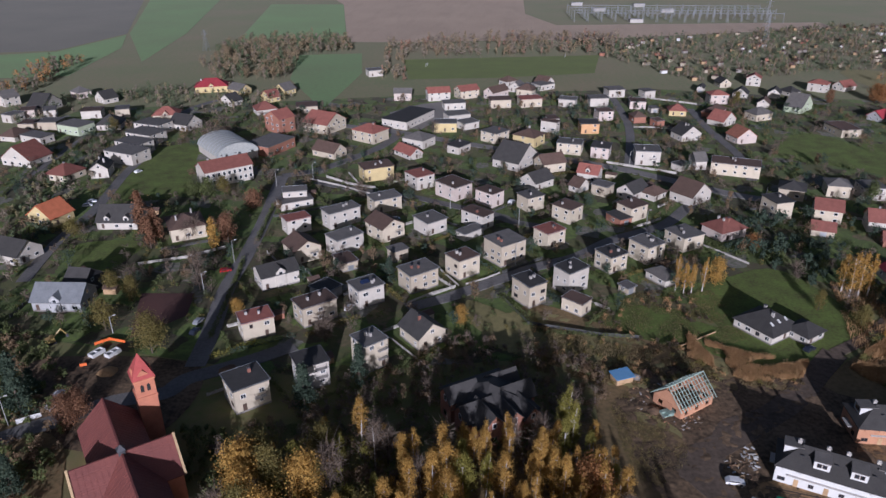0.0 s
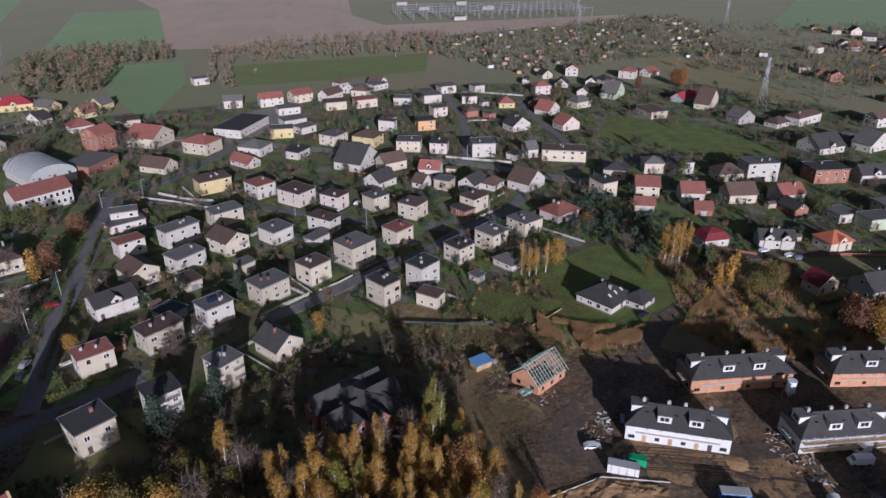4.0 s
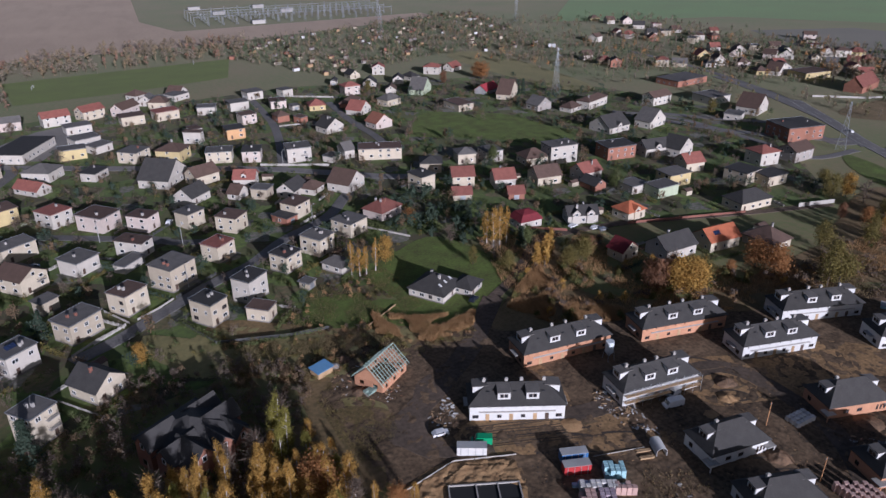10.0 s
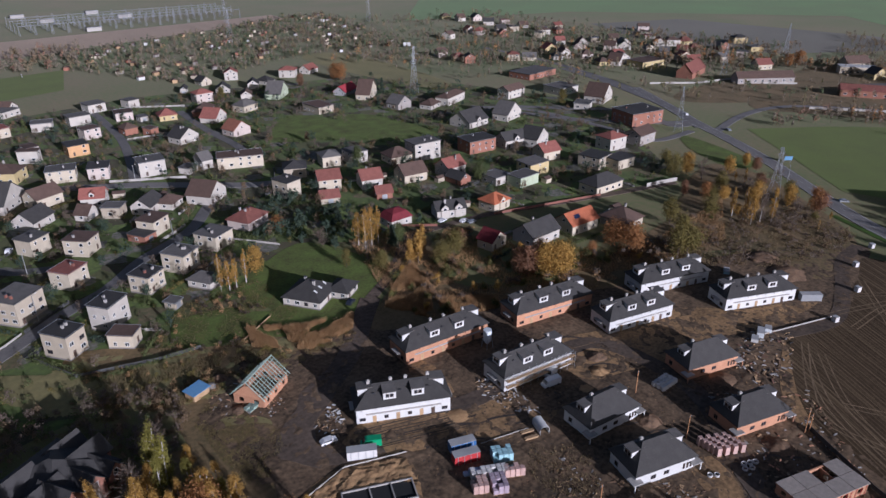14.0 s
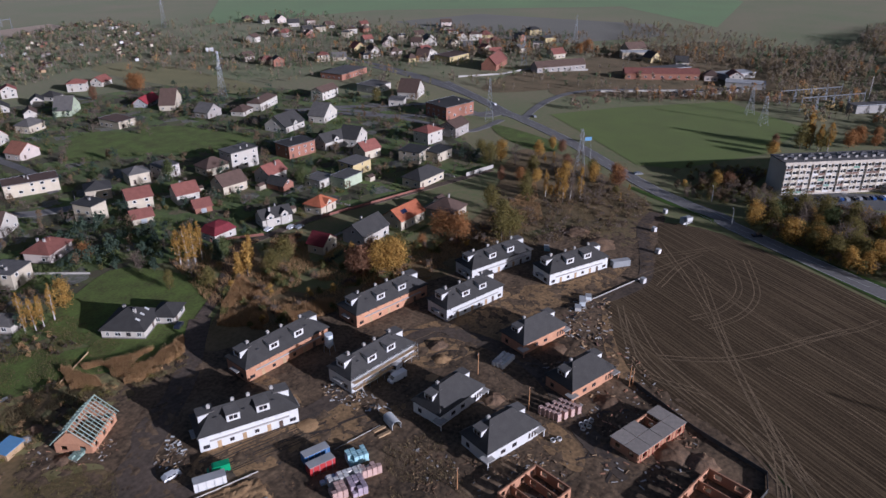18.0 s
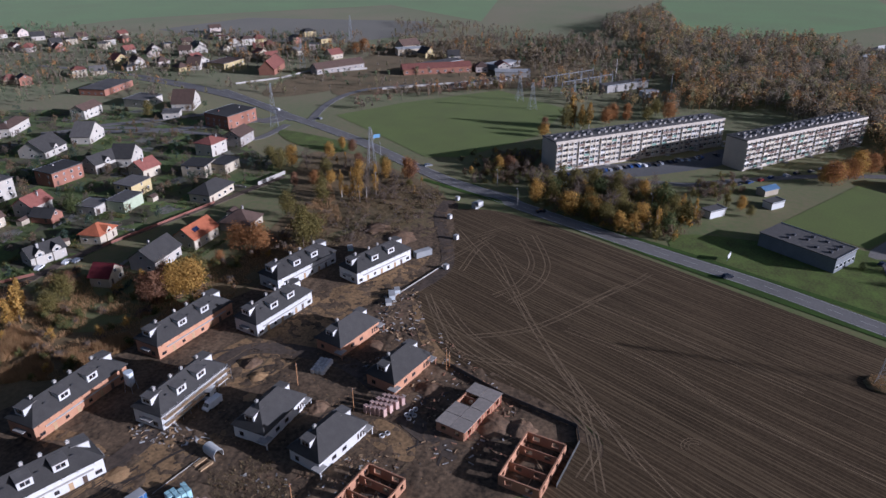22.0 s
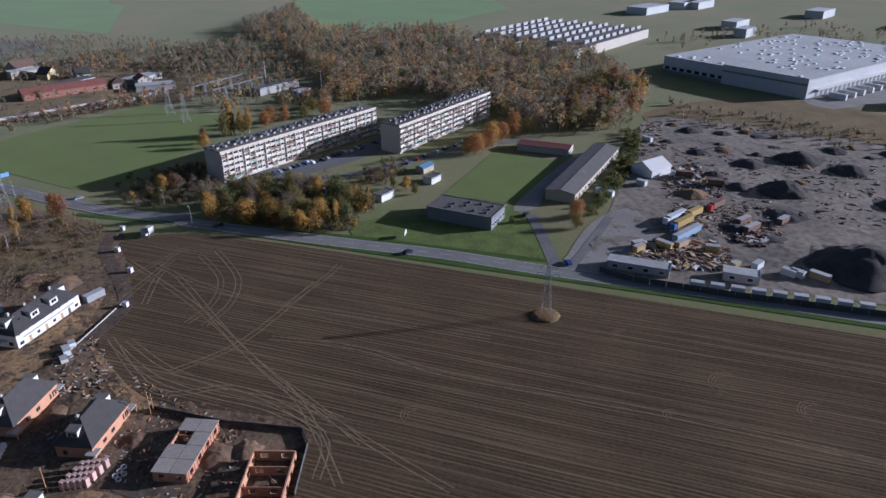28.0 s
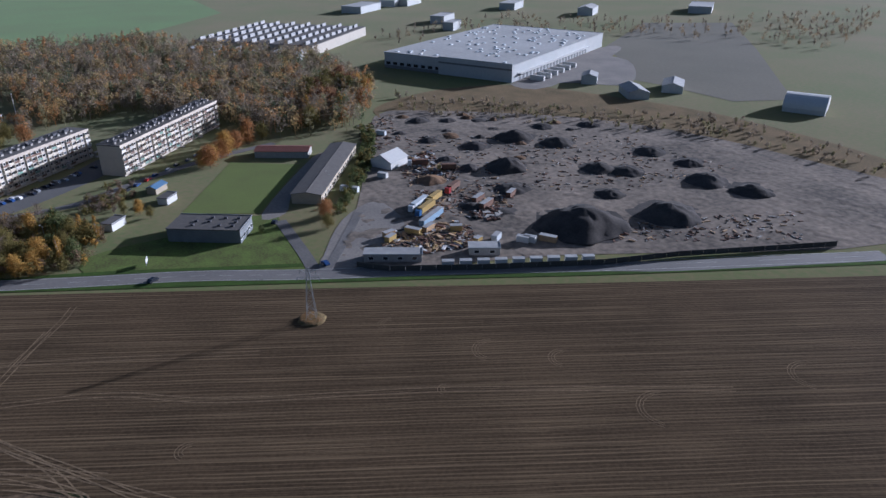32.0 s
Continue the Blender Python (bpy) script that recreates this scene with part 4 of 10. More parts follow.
    if "balc" in extras:
        (nx, ny), length, off, rr = max(faces, key=lambda q: q[0][0] * cam_local.x + q[0][1] * cam_local.y)
        for st in range(1, storeys):
            s = Shape().box(-1.6, -1.25, 0, 1.6, 0, 0.16)
            b = part("balcony", s.mesh("balcony", CONCRETE), top, "concrete balcony with railing", (nx * off + (-ny) * length * 0.2, ny * off + nx * length * 0.2, 0.5 + st * 2.85), rr)
            s = Shape()
            for u in range(9):
                s.box(-1.58 + u * 0.395 - 0.02, -1.23, 0.16, -1.58 + u * 0.395 + 0.02, -1.19, 1.1)
            s.box(-1.6, -1.25, 1.1, 1.6, -1.17, 1.16).box(-1.6, -1.25, 1.1, -1.54, 0, 1.16).box(1.54, -1.25, 1.1, 1.6, 0, 1.16)
            part("railing", s.mesh("railing", DARKMETAL), b)
    if "solar" in extras:
        for i in range(3):
            s = Shape().hull([(-0.5, -0.8, 0), (0.5, -0.8, 0), (0.5, 0.8, 0.7), (-0.5, 0.8, 0.7)], [(-0.5, -0.85, 0.06), (0.5, -0.85, 0.06), (0.5, 0.75, 0.76), (-0.5, 0.75, 0.76)])
            if kind == "flat":
                part("solar_panel", s.mesh("solar_panel", SOLAR), top, "dark blue solar panel", (-1.5 + 1.1 * i, 0, h + 0.3))
            else:
                q = h + rise * 0.55
                s = Shape().hull([(-0.5, -0.7, -0.6), (0.5, -0.7, -0.6), (0.5, 0.7, 0.6), (-0.5, 0.7, 0.6)], [(-0.5, -0.74, -0.5), (0.5, -0.74, -0.5), (0.5, 0.66, 0.7), (-0.5, 0.66, 0.7)])
                part("solar_panel", s.mesh("solar_panel", SOLAR), top, "dark blue solar panel", (-w * 0.25 + 1.1 * i, -d * 0.24, q + 0.12))
    if "dorm" in extras or "fg" in extras:
        count = 2 if extras.endswith("2") or "dorm2" in extras else 1
        for i in range(count):
            u = 0.0 if count == 1 else (-0.24 + 0.48 * i) * w
            wide = 3.4 if "fg" in extras else 2.2
            z0, z1 = (0.0, h + 0.9) if "fg" in extras else (h, h + 1.7)
            y0 = -d / 2 - (0.5 if "fg" in extras else -0.4)
            s = Shape().box(u - wide / 2, y0, z0, u + wide / 2, 0, z1)
            ring = [(u - wide / 2, z1), (u + wide / 2, z1), (u, z1 + wide * 0.45)]
            s.hull([(a, y0, b) for a, b in ring], [(a, 0, b) for a, b in ring])
            b = part("front_gable" if "fg" in extras else "dormer", s.mesh("dormer", wm), top, "gabled front bay")
            r = Shape()
            for sg in (-1, 1):
                e = [(u + sg * (wide / 2 + 0.3), z1 - 0.27), (u, z1 + wide * 0.45)]
                low = [(e[0][0], y0 - 0.3, e[0][1]), (e[0][0], 0.4, e[0][1]), (e[1][0], 0.4, e[1][1]), (e[1][0], y0 - 0.3, e[1][1])]
                r.hull(low, [(p, q, c + 0.18) for p, q, c in low])
            part("dormer_roof", r.mesh("dormer_roof", rm), b)
            part("window", far_window(1.5, 1.3), b, "", (u, y0, z1 - 1.35))
    if "sky" in extras:
        for i in range(3):
            q = 0.45
            zc = h + 0.1 + (rise - 0.1) * q
            yc = -(d / 2 + 0.6) * (1 - q)
            s = Shape().hull([(-0.4, -0.6, -0.35), (0.4, -0.6, -0.35), (0.4, 0.6, 0.35), (-0.4, 0.6, 0.35)], [(-0.4, -0.64, -0.22), (0.4, -0.64, -0.22), (0.4, 0.56, 0.48), (-0.4, 0.56, 0.48)])
            part("skylight", s.mesh("skylight", WHITE), top, "white framed skylight", ((-0.28 + 0.26 * i) * w, yc, zc))
    return top

house(-58.6, 187.3, 28, 9.8, 7.2, 6.5, "flat", "cream", "red", 2, "")
house(-41.7, 196.6, 36, 11.9, 7.7, 7, "flat", "beige", "brown", 2, "")
house(-26.2, 207.5, 34, 9.4, 7.9, 7, "flat", "white", "grey", 2, "solar")
house(-9.0, 218.6, 36, 11.4, 8.3, 7, "flat", "beige", "grey", 2, "", True)
house(-6.6, 184.0, 36, 9.7, 10.7, 4.5, "gable_y", "cream", "black", 1, "", True)
house(-21.5, 170.9, 39, 7.6, 7.8, 9, "flat", "cream", "grey", 2, "balc")
house(-37.1, 161.8, 29, 8.3, 7.2, 8, "flat", "white", "black", 0, "balc")
house(-53.0, 153.7, 35, 9.6, 9.2, 7.5, "flat", "cream", "black", 1, "balc", True)
house(-59.6, 221.5, 32, 13.5, 9.0, 5.5, "gable_x", "white", "black", 0, "fg")
house(-40.6, 211.9, 51, 7.7, 7.7, 3.5, "flat", "grey", "black")
house(-67.4, 295.0, 27, 14.7, 9.0, 3.5, "flat", "white", "grey")
house(-67.6, 298.4, 11, 10.7, 6.0, 6.5, "flat", "white", "grey")
house(-61.3, 267.8, 32, 10.2, 7.2, 6, "flat", "white", "red")
house(-54.3, 242.6, 35, 10.6, 11.3, 5.5, "gable_y", "cream", "brown", 0, "balc")
house(-43.5, 274.6, 38, 14.7, 6.9, 7, "flat", "white", "grey", 2, "")
house(-38.7, 248.8, 42, 12.2, 8.2, 6.5, "flat", "white", "grey", 1, "")
house(-26.4, 291.3, 29, 13.1, 8.3, 6, "flat", "cream", "grey", 1, "")
house(-24.0, 262.1, 39, 10.7, 12.4, 6, "gable_y", "cream", "brown", 0, "balc")
house(-5.6, 267.5, 39, 9.9, 9.6, 5.5, "flat", "white", "grey", 1, "")
house(-33.6, 332.7, 24, 15.2, 9.6, 6.5, "flat", "yellow", "brown", 3, "")
house(-11.6, 321.0, 35, 9.9, 11.0, 6.5, "flat", "white", "red", 1, "")
house(4.7, 307.6, 44, 11.1, 13.1, 6.5, "flat", "pink", "brown", 1, "")
house(20.9, 297.4, 45, 7.9, 10.2, 6.5, "flat", "pink", "brown", 1, "")
house(14.3, 273.0, 48, 7.1, 11.8, 6, "flat", "white", "brown", 1, "", True)
house(10.7, 261.0, 43, 10.7, 5.2, 3, "flat", "white", "grey")
house(-17.5, 240.1, 36, 6.4, 4.7, 4.5, "flat", "beige", "grey")
house(-36.6, 233.7, 32, 6.2, 8.4, 3.5, "flat", "beige", "brown")
house(6.8, 228.2, 37, 9.4, 8.3, 7.5, "flat", "cream", "brown", 2, "")
house(23.1, 239.8, 36, 11.9, 10.3, 8.5, "flat", "beige", "grey", 2, "", True)
house(38.8, 291.9, 31, 8.9, 8.1, 6.5, "flat", "cream", "grey", 1, "")
house(53.2, 278.9, 45, 9.2, 9.5, 6.5, "flat", "cream", "brown", 1, "")
house(42.0, 253.7, 36, 9.5, 8.2, 6.5, "flat", "cream", "red", 2, "")
house(61.8, 232.3, 33, 8.5, 8.1, 6.5, "flat", "cream", "black", 2, "")
house(28.8, 207.7, 34, 7.5, 9.0, 8, "flat", "beige", "black", 2, "")
house(44.3, 216.3, 37, 9.7, 7.4, 8.5, "flat", "white", "black", 2, "")
house(43.8, 201.2, 48, 6.0, 7.7, 4.5, "flat", "cream", "brown")
house(77.1, 240.5, 33, 9.1, 9.6, 7, "flat", "cream", "grey", 3, "")
house(94.9, 251.7, 27, 10.4, 10.6, 6, "flat", "cream", "grey", 3, "")
house(81.3, 280.3, 34, 10.1, 8.2, 6.5, "flat", "cream", "brown", 1, "")
house(74.8, 275.6, 29, 6.5, 8.9, 3, "flat", "brick", "black")
house(78.3, 222.0, 30, 7.1, 9.3, 3, "hip", "white", "grey")
house(63.6, 213.8, 34, 4.0, 4.1, 2.5, "flat", "beige", "grey")
house(113.3, 301.2, 36, 14.1, 12.0, 4.5, "gable_y", "white", "brown")
house(-56.7, 582.7, 22, 12.0, 10.0, 5, "flat", "white", "grey")
house(-28.8, 499.0, -1, 12.4, 9.0, 5.5, "gable_x", "pink", "grey")
house(-3.9, 498.7, 12, 15.9, 10.0, 6, "gable_x", "white", "red")
house(16.8, 505.2, 28, 15.0, 10.0, 6, "gable_x", "cream", "red")
house(38.1, 505.4, 46, 17.2, 9.0, 5, "gable_x", "pink", "brown")
house(38.7, 477.7, 6, 14.0, 10.0, 5.5, "flat", "cream", "brown")
house(59.4, 479.9, 12, 14.9, 10.0, 5.5, "flat", "cream", "red")
house(60.8, 521.2, 29, 11.6, 10.0, 5, "flat", "white", "grey")
house(75.5, 532.6, 34, 14.0, 11.0, 4, "flat", "white", "grey")
house(-22.0, 437.8, 62, 35.4, 17.7, 5, "flat", "white", "black")
house(-14.0, 387.9, 57, 12.9, 13.9, 5, "hip", "white", "grey")
house(-19.2, 367.7, 40, 8.2, 15.0, 3, "gable_y", "white", "red")
house(7.0, 472.8, 12, 14.5, 9.0, 4.5, "flat", "white", "grey")
house(8.6, 439.8, 22, 14.7, 10.0, 5, "flat", "white", "grey")
house(1.1, 418.4, -0, 13.6, 10.0, 5.5, "flat", "yellow", "grey")
house(15.1, 424.0, 35, 11.3, 8.0, 4, "flat", "white", "grey")
house(8.5, 376.0, 53, 11.3, 8.1, 4, "flat", "white", "black", 1, "")
house(29.9, 396.6, 47, 12.0, 11.5, 6, "flat", "cream", "grey", 1, "")
house(48.9, 389.5, 53, 12.6, 13.7, 6, "hip", "yellow", "brown", 1, "")
house(64.7, 415.4, 61, 5.8, 10.0, 6.5, "flat", "white", "brown")
house(38.0, 353.2, 53, 20.7, 15.5, 4.5, "gable_y", "white", "black", 1, "")
house(45.1, 320.3, 40, 12.6, 10.3, 4, "gable_x", "white", "black")
house(72.4, 329.3, -27, 10.2, 9.0, 4.5, "gable_x", "white", "red", 0, "dorm")
house(64.8, 314.7, 43, 8.7, 6.0, 3, "gable_y", "white", "brown")
house(70.0, 373.9, -18, 13.3, 10.0, 6, "flat", "cream", "grey", 1, "")
house(85.6, 366.6, -21, 9.5, 10.0, 6, "flat", "pink", "black", 1, "")
house(107.4, 355.6, -8, 12.7, 11.0, 7.5, "flat", "white", "grey", 1, "balc")
house(87.8, 414.4, 1, 10.8, 10.0, 6, "flat", "orange", "black")
house(85.8, 479.7, -19, 11.4, 9.0, 5, "flat", "white", "grey")
house(106.7, 481.3, 4, 12.7, 9.0, 5.5, "flat", "white", "grey")
house(102.8, 443.2, 10, 9.6, 9.0, 6, "flat", "pink", "brown")
house(123.9, 507.7, 11, 12.0, 10.0, 5.5, "flat", "white", "grey")
house(147.0, 505.1, 16, 8.3, 9.0, 5, "flat", "white", "grey")
house(132.1, 473.7, -8, 10.5, 10.0, 5, "flat", "pink", "brown")
house(140.1, 461.9, 8, 5.5, 6.0, 3, "flat", "white", "grey")
house(153.6, 455.4, -10, 10.8, 10.0, 3.5, "hip", "yellow", "red")
house(123.3, 437.8, 7, 7.8, 9.0, 4, "hip", "brick", "brown")
house(132.8, 426.6, 22, 5.6, 7.0, 4, "flat", "brick", "brown")
house(142.2, 399.7, 17, 13.0, 11.0, 4, "gable_y", "white", "black", 2, "")
house(66.8, 422.1, 10, 6.2, 9.0, 7, "flat", "white", "brown")
house(54.7, 344.3, 21, 12.8, 10.0, 5, "gable_x", "cream", "brown")
house(122.5, 344.8, 34, 8.0, 6.0, 3, "flat", "white", "grey")
house(131.7, 347.0, 5, 5.8, 9.0, 5, "gable_x", "white", "grey")
house(147.7, 337.8, -22, 23.1, 11.0, 6, "flat", "cream", "brown", 2, "")
house(88.0, 306.1, 43, 12.4, 9.0, 4, "gable_x", "white", "black")
house(97.1, 304.6, 40, 9.4, 8.0, 3, "hip", "white", "brown")
house(74.6, 308.9, 50, 7.1, 8.0, 5, "flat", "beige", "grey")
house(174.6, 431.7, 37, 13.7, 11.0, 3.5, "gable_y", "white", "red")
house(172.5, 394.2, 13, 12.4, 11.0, 4, "gable_y", "pink", "brick")
house(191.0, 487.0, 1, 12.2, 10.0, 6.5, "hip", "pink", "red")
house(178.0, 455.0, 53, 18.7, 10.0, 3, "hip", "brick", "brown")
house(202.2, 442.9, 22, 13.3, 10.0, 4.5, "hip", "cream", "grey")
house(215.4, 506.4, -27, 10.0, 11.0, 3, "gable_y", "white", "black")
house(220.1, 477.6, -27, 7.5, 11.0, 3, "gable_y", "white", "brown")
house(238.5, 503.5, -27, 8.0, 11.0, 4, "gable_y", "white", "black")
house(253.0, 510.6, 19, 9.2, 11.0, 3, "hip", "white", "black")
house(214.2, 539.7, 5, 8.7, 11.0, 3.5, "gable_y", "cream", "black")
house(192.0, 522.5, -27, 4.4, 11.0, 3.5, "gable_y", "white", "black")
house(238.3, 465.6, 45, 20.1, 11.0, 4, "gable_y", "green", "grey")
house(238.8, 409.4, 6, 12.4, 17.9, 4.5, "flat", "cream", "brown")
house(281.7, 441.6, 28, 18.4, 10.0, 3, "gable_x", "grey", "redb")
house(287.4, 422.4, 41, 23.4, 10.0, 4, "gable_y", "cream", "brown")
house(285.8, 381.7, 10, 13.0, 11.0, 4, "gable_y", "stone", "grey")
house(322.3, 370.0, 21, 25.2, 9.8, 5.5, "hip", "white", "brown", 1, "")
house(301.7, 367.3, 20, 12.6, 9.0, 3, "hip", "white", "brown")
house(292.7, 318.1, 8, 18.4, 15.8, 4, "gable_x", "white", "black", 0, "fg")
house(228.5, 284.9, -6, 16.1, 10.5, 9.5, "flat", "white", "grey", 2, "")
house(259.9, 275.8, -7, 17.6, 12.0, 7, "flat", "brick", "black", 1, "")
house(214.7, 289.5, -6, 13.4, 11.0, 4, "hip", "cream", "brown")
house(197.3, 304.1, -4, 10.1, 10.0, 6, "flat", "white", "grey", 0, "balc")
house(184.0, 308.5, -15, 9.8, 10.0, 5.5, "hip", "cream", "grey")
house(161.7, 305.3, -27, 10.9, 11.0, 5, "hip", "beige", "black")
house(144.2, 281.8, 15, 8.4, 10.0, 8, "flat", "cream", "black", 1, "")
house(163.8, 277.0, -22, 10.6, 11.0, 6.5, "gable_x", "cream", "redbrown")
house(155.1, 262.5, -22, 8.6, 7.0, 3, "gable_x", "cream", "redbrown")
house(181.2, 267.5, -18, 10.3, 10.0, 5, "gable_x", "white", "redbrown", 1, "")
house(177.4, 251.3, -21, 7.4, 7.0, 3, "gable_x", "brick", "redbrown")
house(202.1, 262.0, -8, 12.8, 11.0, 4.5, "gable_x", "cream", "brown")
house(222.7, 255.6, 3, 11.9, 10.0, 5, "gable_x", "white", "red", 2, "")
house(217.1, 243.2, 5, 7.3, 10.0, 3, "gable_y", "brick", "black")
house(280.4, 268.9, -8, 15.4, 10.0, 5, "gable_x", "white", "black", 0, "fg")
house(292.5, 262.7, 16, 14.7, 11.0, 5, "gable_y", "white", "black")
house(278.7, 240.9, -8, 11.2, 10.0, 5, "gable_x", "cream", "red", 1, "")
house(255.3, 229.1, -1, 13.4, 9.8, 6, "flat", "yellow", "grey")
house(231.1, 231.2, 1, 9.7, 9.9, 4, "flat", "white", "grey")
house(239.6, 221.0, 1, 12.9, 8.9, 5, "flat", "green", "grey")
house(288.4, 215.8, 9, 12.9, 12.3, 6, "flat", "beige", "black")
house(297.1, 206.4, -2, 13.1, 9.0, 5, "flat", "cream", "black")
house(320.0, 229.5, -5, 12.8, 11.0, 7, "hip", "white", "red", 1, "")
house(341.5, 225.5, 3, 15.5, 11.0, 6, "gable_x", "stone", "brown")
house(377.5, 252.9, -11, 25.3, 19.0, 8, "flat", "brick", "black", 2, "")
house(405.0, 305.1, 20, 20.3, 14.0, 5, "gable_y", "white", "brown")
house(380.0, 298.3, 27, 11.9, 10.0, 4, "flat", "white", "grey")
house(366.7, 353.9, 6, 18.4, 10.0, 6, "gable_x", "white", "brown")
house(321.7, 313.4, 15, 17.8, 11.0, 4.5, "gable_y", "white", "grey", 0, "balc")
house(404.3, 339.2, 1, 19.0, 17.2, 5, "flat", "white", "grey")
house(432.8, 394.1, 6, 35.4, 20.9, 4.5, "flat", "brick", "grey")
house(539.9, 359.4, -5, 28.4, 17.7, 5, "flat", "yellow", "brown")
house(525.4, 379.9, 18, 16.0, 11.0, 4, "gable_y", "white", "brown")
house(114.4, 261.8, 26, 13.2, 10.8, 4, "hip", "pink", "redbrown", 3, "")
house(101.2, 188.6, 32, 13.0, 13.5, 3.1, "hip", "white", "black", 2, "sky")
house(111.6, 184.6, 32, 8.6, 7.4, 2.9, "hip", "white", "black")
house(162.8, 222.1, 0, 10.5, 8.8, 3.5, "mansard", "white", "darkred")
house(186.2, 214.7, -20, 13.3, 7.7, 4, "gable_x", "white", "black", 2, "fg2")
house(207.3, 207.8, 5, 10.5, 9.2, 4, "hip", "cream", "orange", 0, "fg")
house(177.8, 178.9, 8, 9.0, 7.3, 4, "gable_y", "cream", "darkred")
house(196.0, 172.0, 1, 15.8, 11.0, 4.5, "gable_x", "white", "black", 1, "")
house(217.0, 168.7, -3, 15.2, 10.0, 4.5, "gable_x", "cream", "orange", 0, "solar")
house(235.3, 159.3, 4, 12.1, 13.2, 3.5, "hip", "beige", "brown", 1, "")
house(262.9, 191.7, -2, 18.8, 11.0, 4, "hip", "cream", "black")
house(-222.0, 357.9, 73, 14.5, 18.9, 4, "gable_x", "white", "redbrown")
house(-189.4, 333.8, 71, 13.0, 12.1, 3.5, "hip", "cream", "redbrown", 2, "")
house(-173.2, 338.1, 11, 8.4, 12.0, 5, "gable_y", "white", "black", 2, "")
house(-169.4, 360.9, 67, 13.1, 19.3, 6, "flat", "white", "grey")
house(-172.3, 377.8, 66, 10.9, 18.0, 6, "flat", "white", "grey")
house(-172.7, 396.0, 67, 13.0, 18.2, 6, "flat", "white", "grey")
house(-176.5, 417.5, 68, 13.0, 18.4, 6, "flat", "white", "grey")
house(-178.0, 444.7, 10, 15.5, 12.0, 4.5, "hip", "cream", "red", 0, "fg")
house(-159.8, 425.3, 65, 13.1, 14.2, 4, "gable_y", "white", "black")
house(-206.6, 426.8, 10, 14.0, 14.0, 3.5, "hip", "white", "black")
house(-223.0, 415.7, -25, 18.0, 12.0, 5.5, "flat", "green", "grey")
house(-253.9, 421.6, -0, 9.7, 11.0, 5, "flat", "beige", "brown")
house(-243.9, 425.4, -0, 13.2, 11.0, 5, "flat", "beige", "grey")
house(-236.9, 396.8, 67, 9.3, 16.1, 4, "flat", "white", "grey")
house(-252.9, 402.7, 77, 13.1, 10.2, 3, "hip", "white", "brown")
house(-229.7, 452.7, 13, 12.2, 11.0, 5, "flat", "white", "brown")
house(-210.8, 454.8, 20, 8.5, 11.0, 5.5, "flat", "cream", "grey")
house(-272.5, 454.3, 21, 8.2, 11.0, 5, "flat", "pink", "brown")
house(-258.2, 454.1, 23, 7.2, 11.0, 5, "flat", "white", "grey")
house(-276.3, 442.5, -20, 8.2, 10.0, 5, "flat", "white", "grey")
house(-271.6, 472.8, 80, 19.5, 12.0, 4, "gable_y", "white", "black")
house(-174.3, 528.5, 14, 23.0, 14.0, 4.5, "hip", "yellow", "redb", 1, "fg")
house(-96.7, 378.9, 63, 22.8, 16.3, 5.5, "flat", "brick", "grey")
house(-99.8, 419.2, 51, 11.7, 14.0, 9, "gable_x", "brick", "red")
house(-72.8, 421.0, 60, 18.8, 18.1, 6, "gable_y", "cream", "red")
house(-42.7, 398.7, 54, 13.7, 16.2, 6.5, "hip", "cream", "red", 2, "")
house(-62.5, 369.7, 57, 10.6, 15.3, 3.5, "gable_y", "cream", "brown")
house(-119.1, 462.1, 27, 13.1, 12.0, 3.5, "hip", "white", "redbrown")
house(-91.7, 465.9, 12, 13.7, 12.0, 4.5, "flat", "beige", "brown")
house(-168.8, 278.1, 68, 11.4, 13.6, 4, "gable_x", "yellow", "orange")
house(-136.5, 275.3, -0, 16.8, 14.0, 3.5, "gable_x", "white", "black", 0, "dorm2")
house(-106.2, 264.6, 27, 13.5, 14.8, 5.5, "hip", "cream", "brown", 2, "")
house(-164.4, 242.2, 69, 11.5, 15.3, 4, "gable_y", "white", "black")
house(-127.8, 206.2, -2, 16.4, 11.0, 4, "gable_x", "grey", "metal", 0, "fg")
house(-125.5, 215.2, 81, 13.8, 7.5, 4, "gable_y", "black", "black")

# ---- the building site ----
def dormer(parent, x, y, z, rz, wide=3.3, deep=3.4, tall=2.15):
    s = Shape().box(-wide / 2, 0, -0.9, wide / 2, deep, tall - 0.25)
    b = part("dormer", s.mesh("dormer", WHITE), parent, "white dormer with a dark flat roof", (x, y, z), rz)
    s = Shape().hull([(-wide / 2 - 0.12, -0.25, tall - 0.25), (wide / 2 + 0.12, -0.25, tall - 0.25), (wide / 2 + 0.12, deep + 0.6, tall + 0.05), (-wide / 2 - 0.12, deep + 0.6, tall + 0.05)],
                     [(-wide / 2 - 0.12, -0.25, tall - 0.05), (wide / 2 + 0.12, -0.25, tall - 0.05), (wide / 2 + 0.12, deep + 0.6, tall + 0.25), (-wide / 2 - 0.12, deep + 0.6, tall + 0.25)])
    part("dormer_roof", s.mesh("dormer_roof", ROOF_MAT["grey"]), b)
    for u in (-0.55, 0.55):
        part("window", far_window(0.95, 1.1, True), b, "", (u, 0, 0.35))
    return b


def stack(parent, x, y, z):
    s = Shape().box(-0.4, -0.3, -1.0, 0.4, 0.3, 0.75).box(-0.5, -0.4, 0.75, 0.5, 0.4, 0.87).box(-0.26, -0.2, 0.87, 0.26, 0.2, 1.15)
    part("chimney", shared(("stack",), lambda: s.mesh("chimney", CONCRETE)), parent, "grey rendered chimney", (x, y, z))


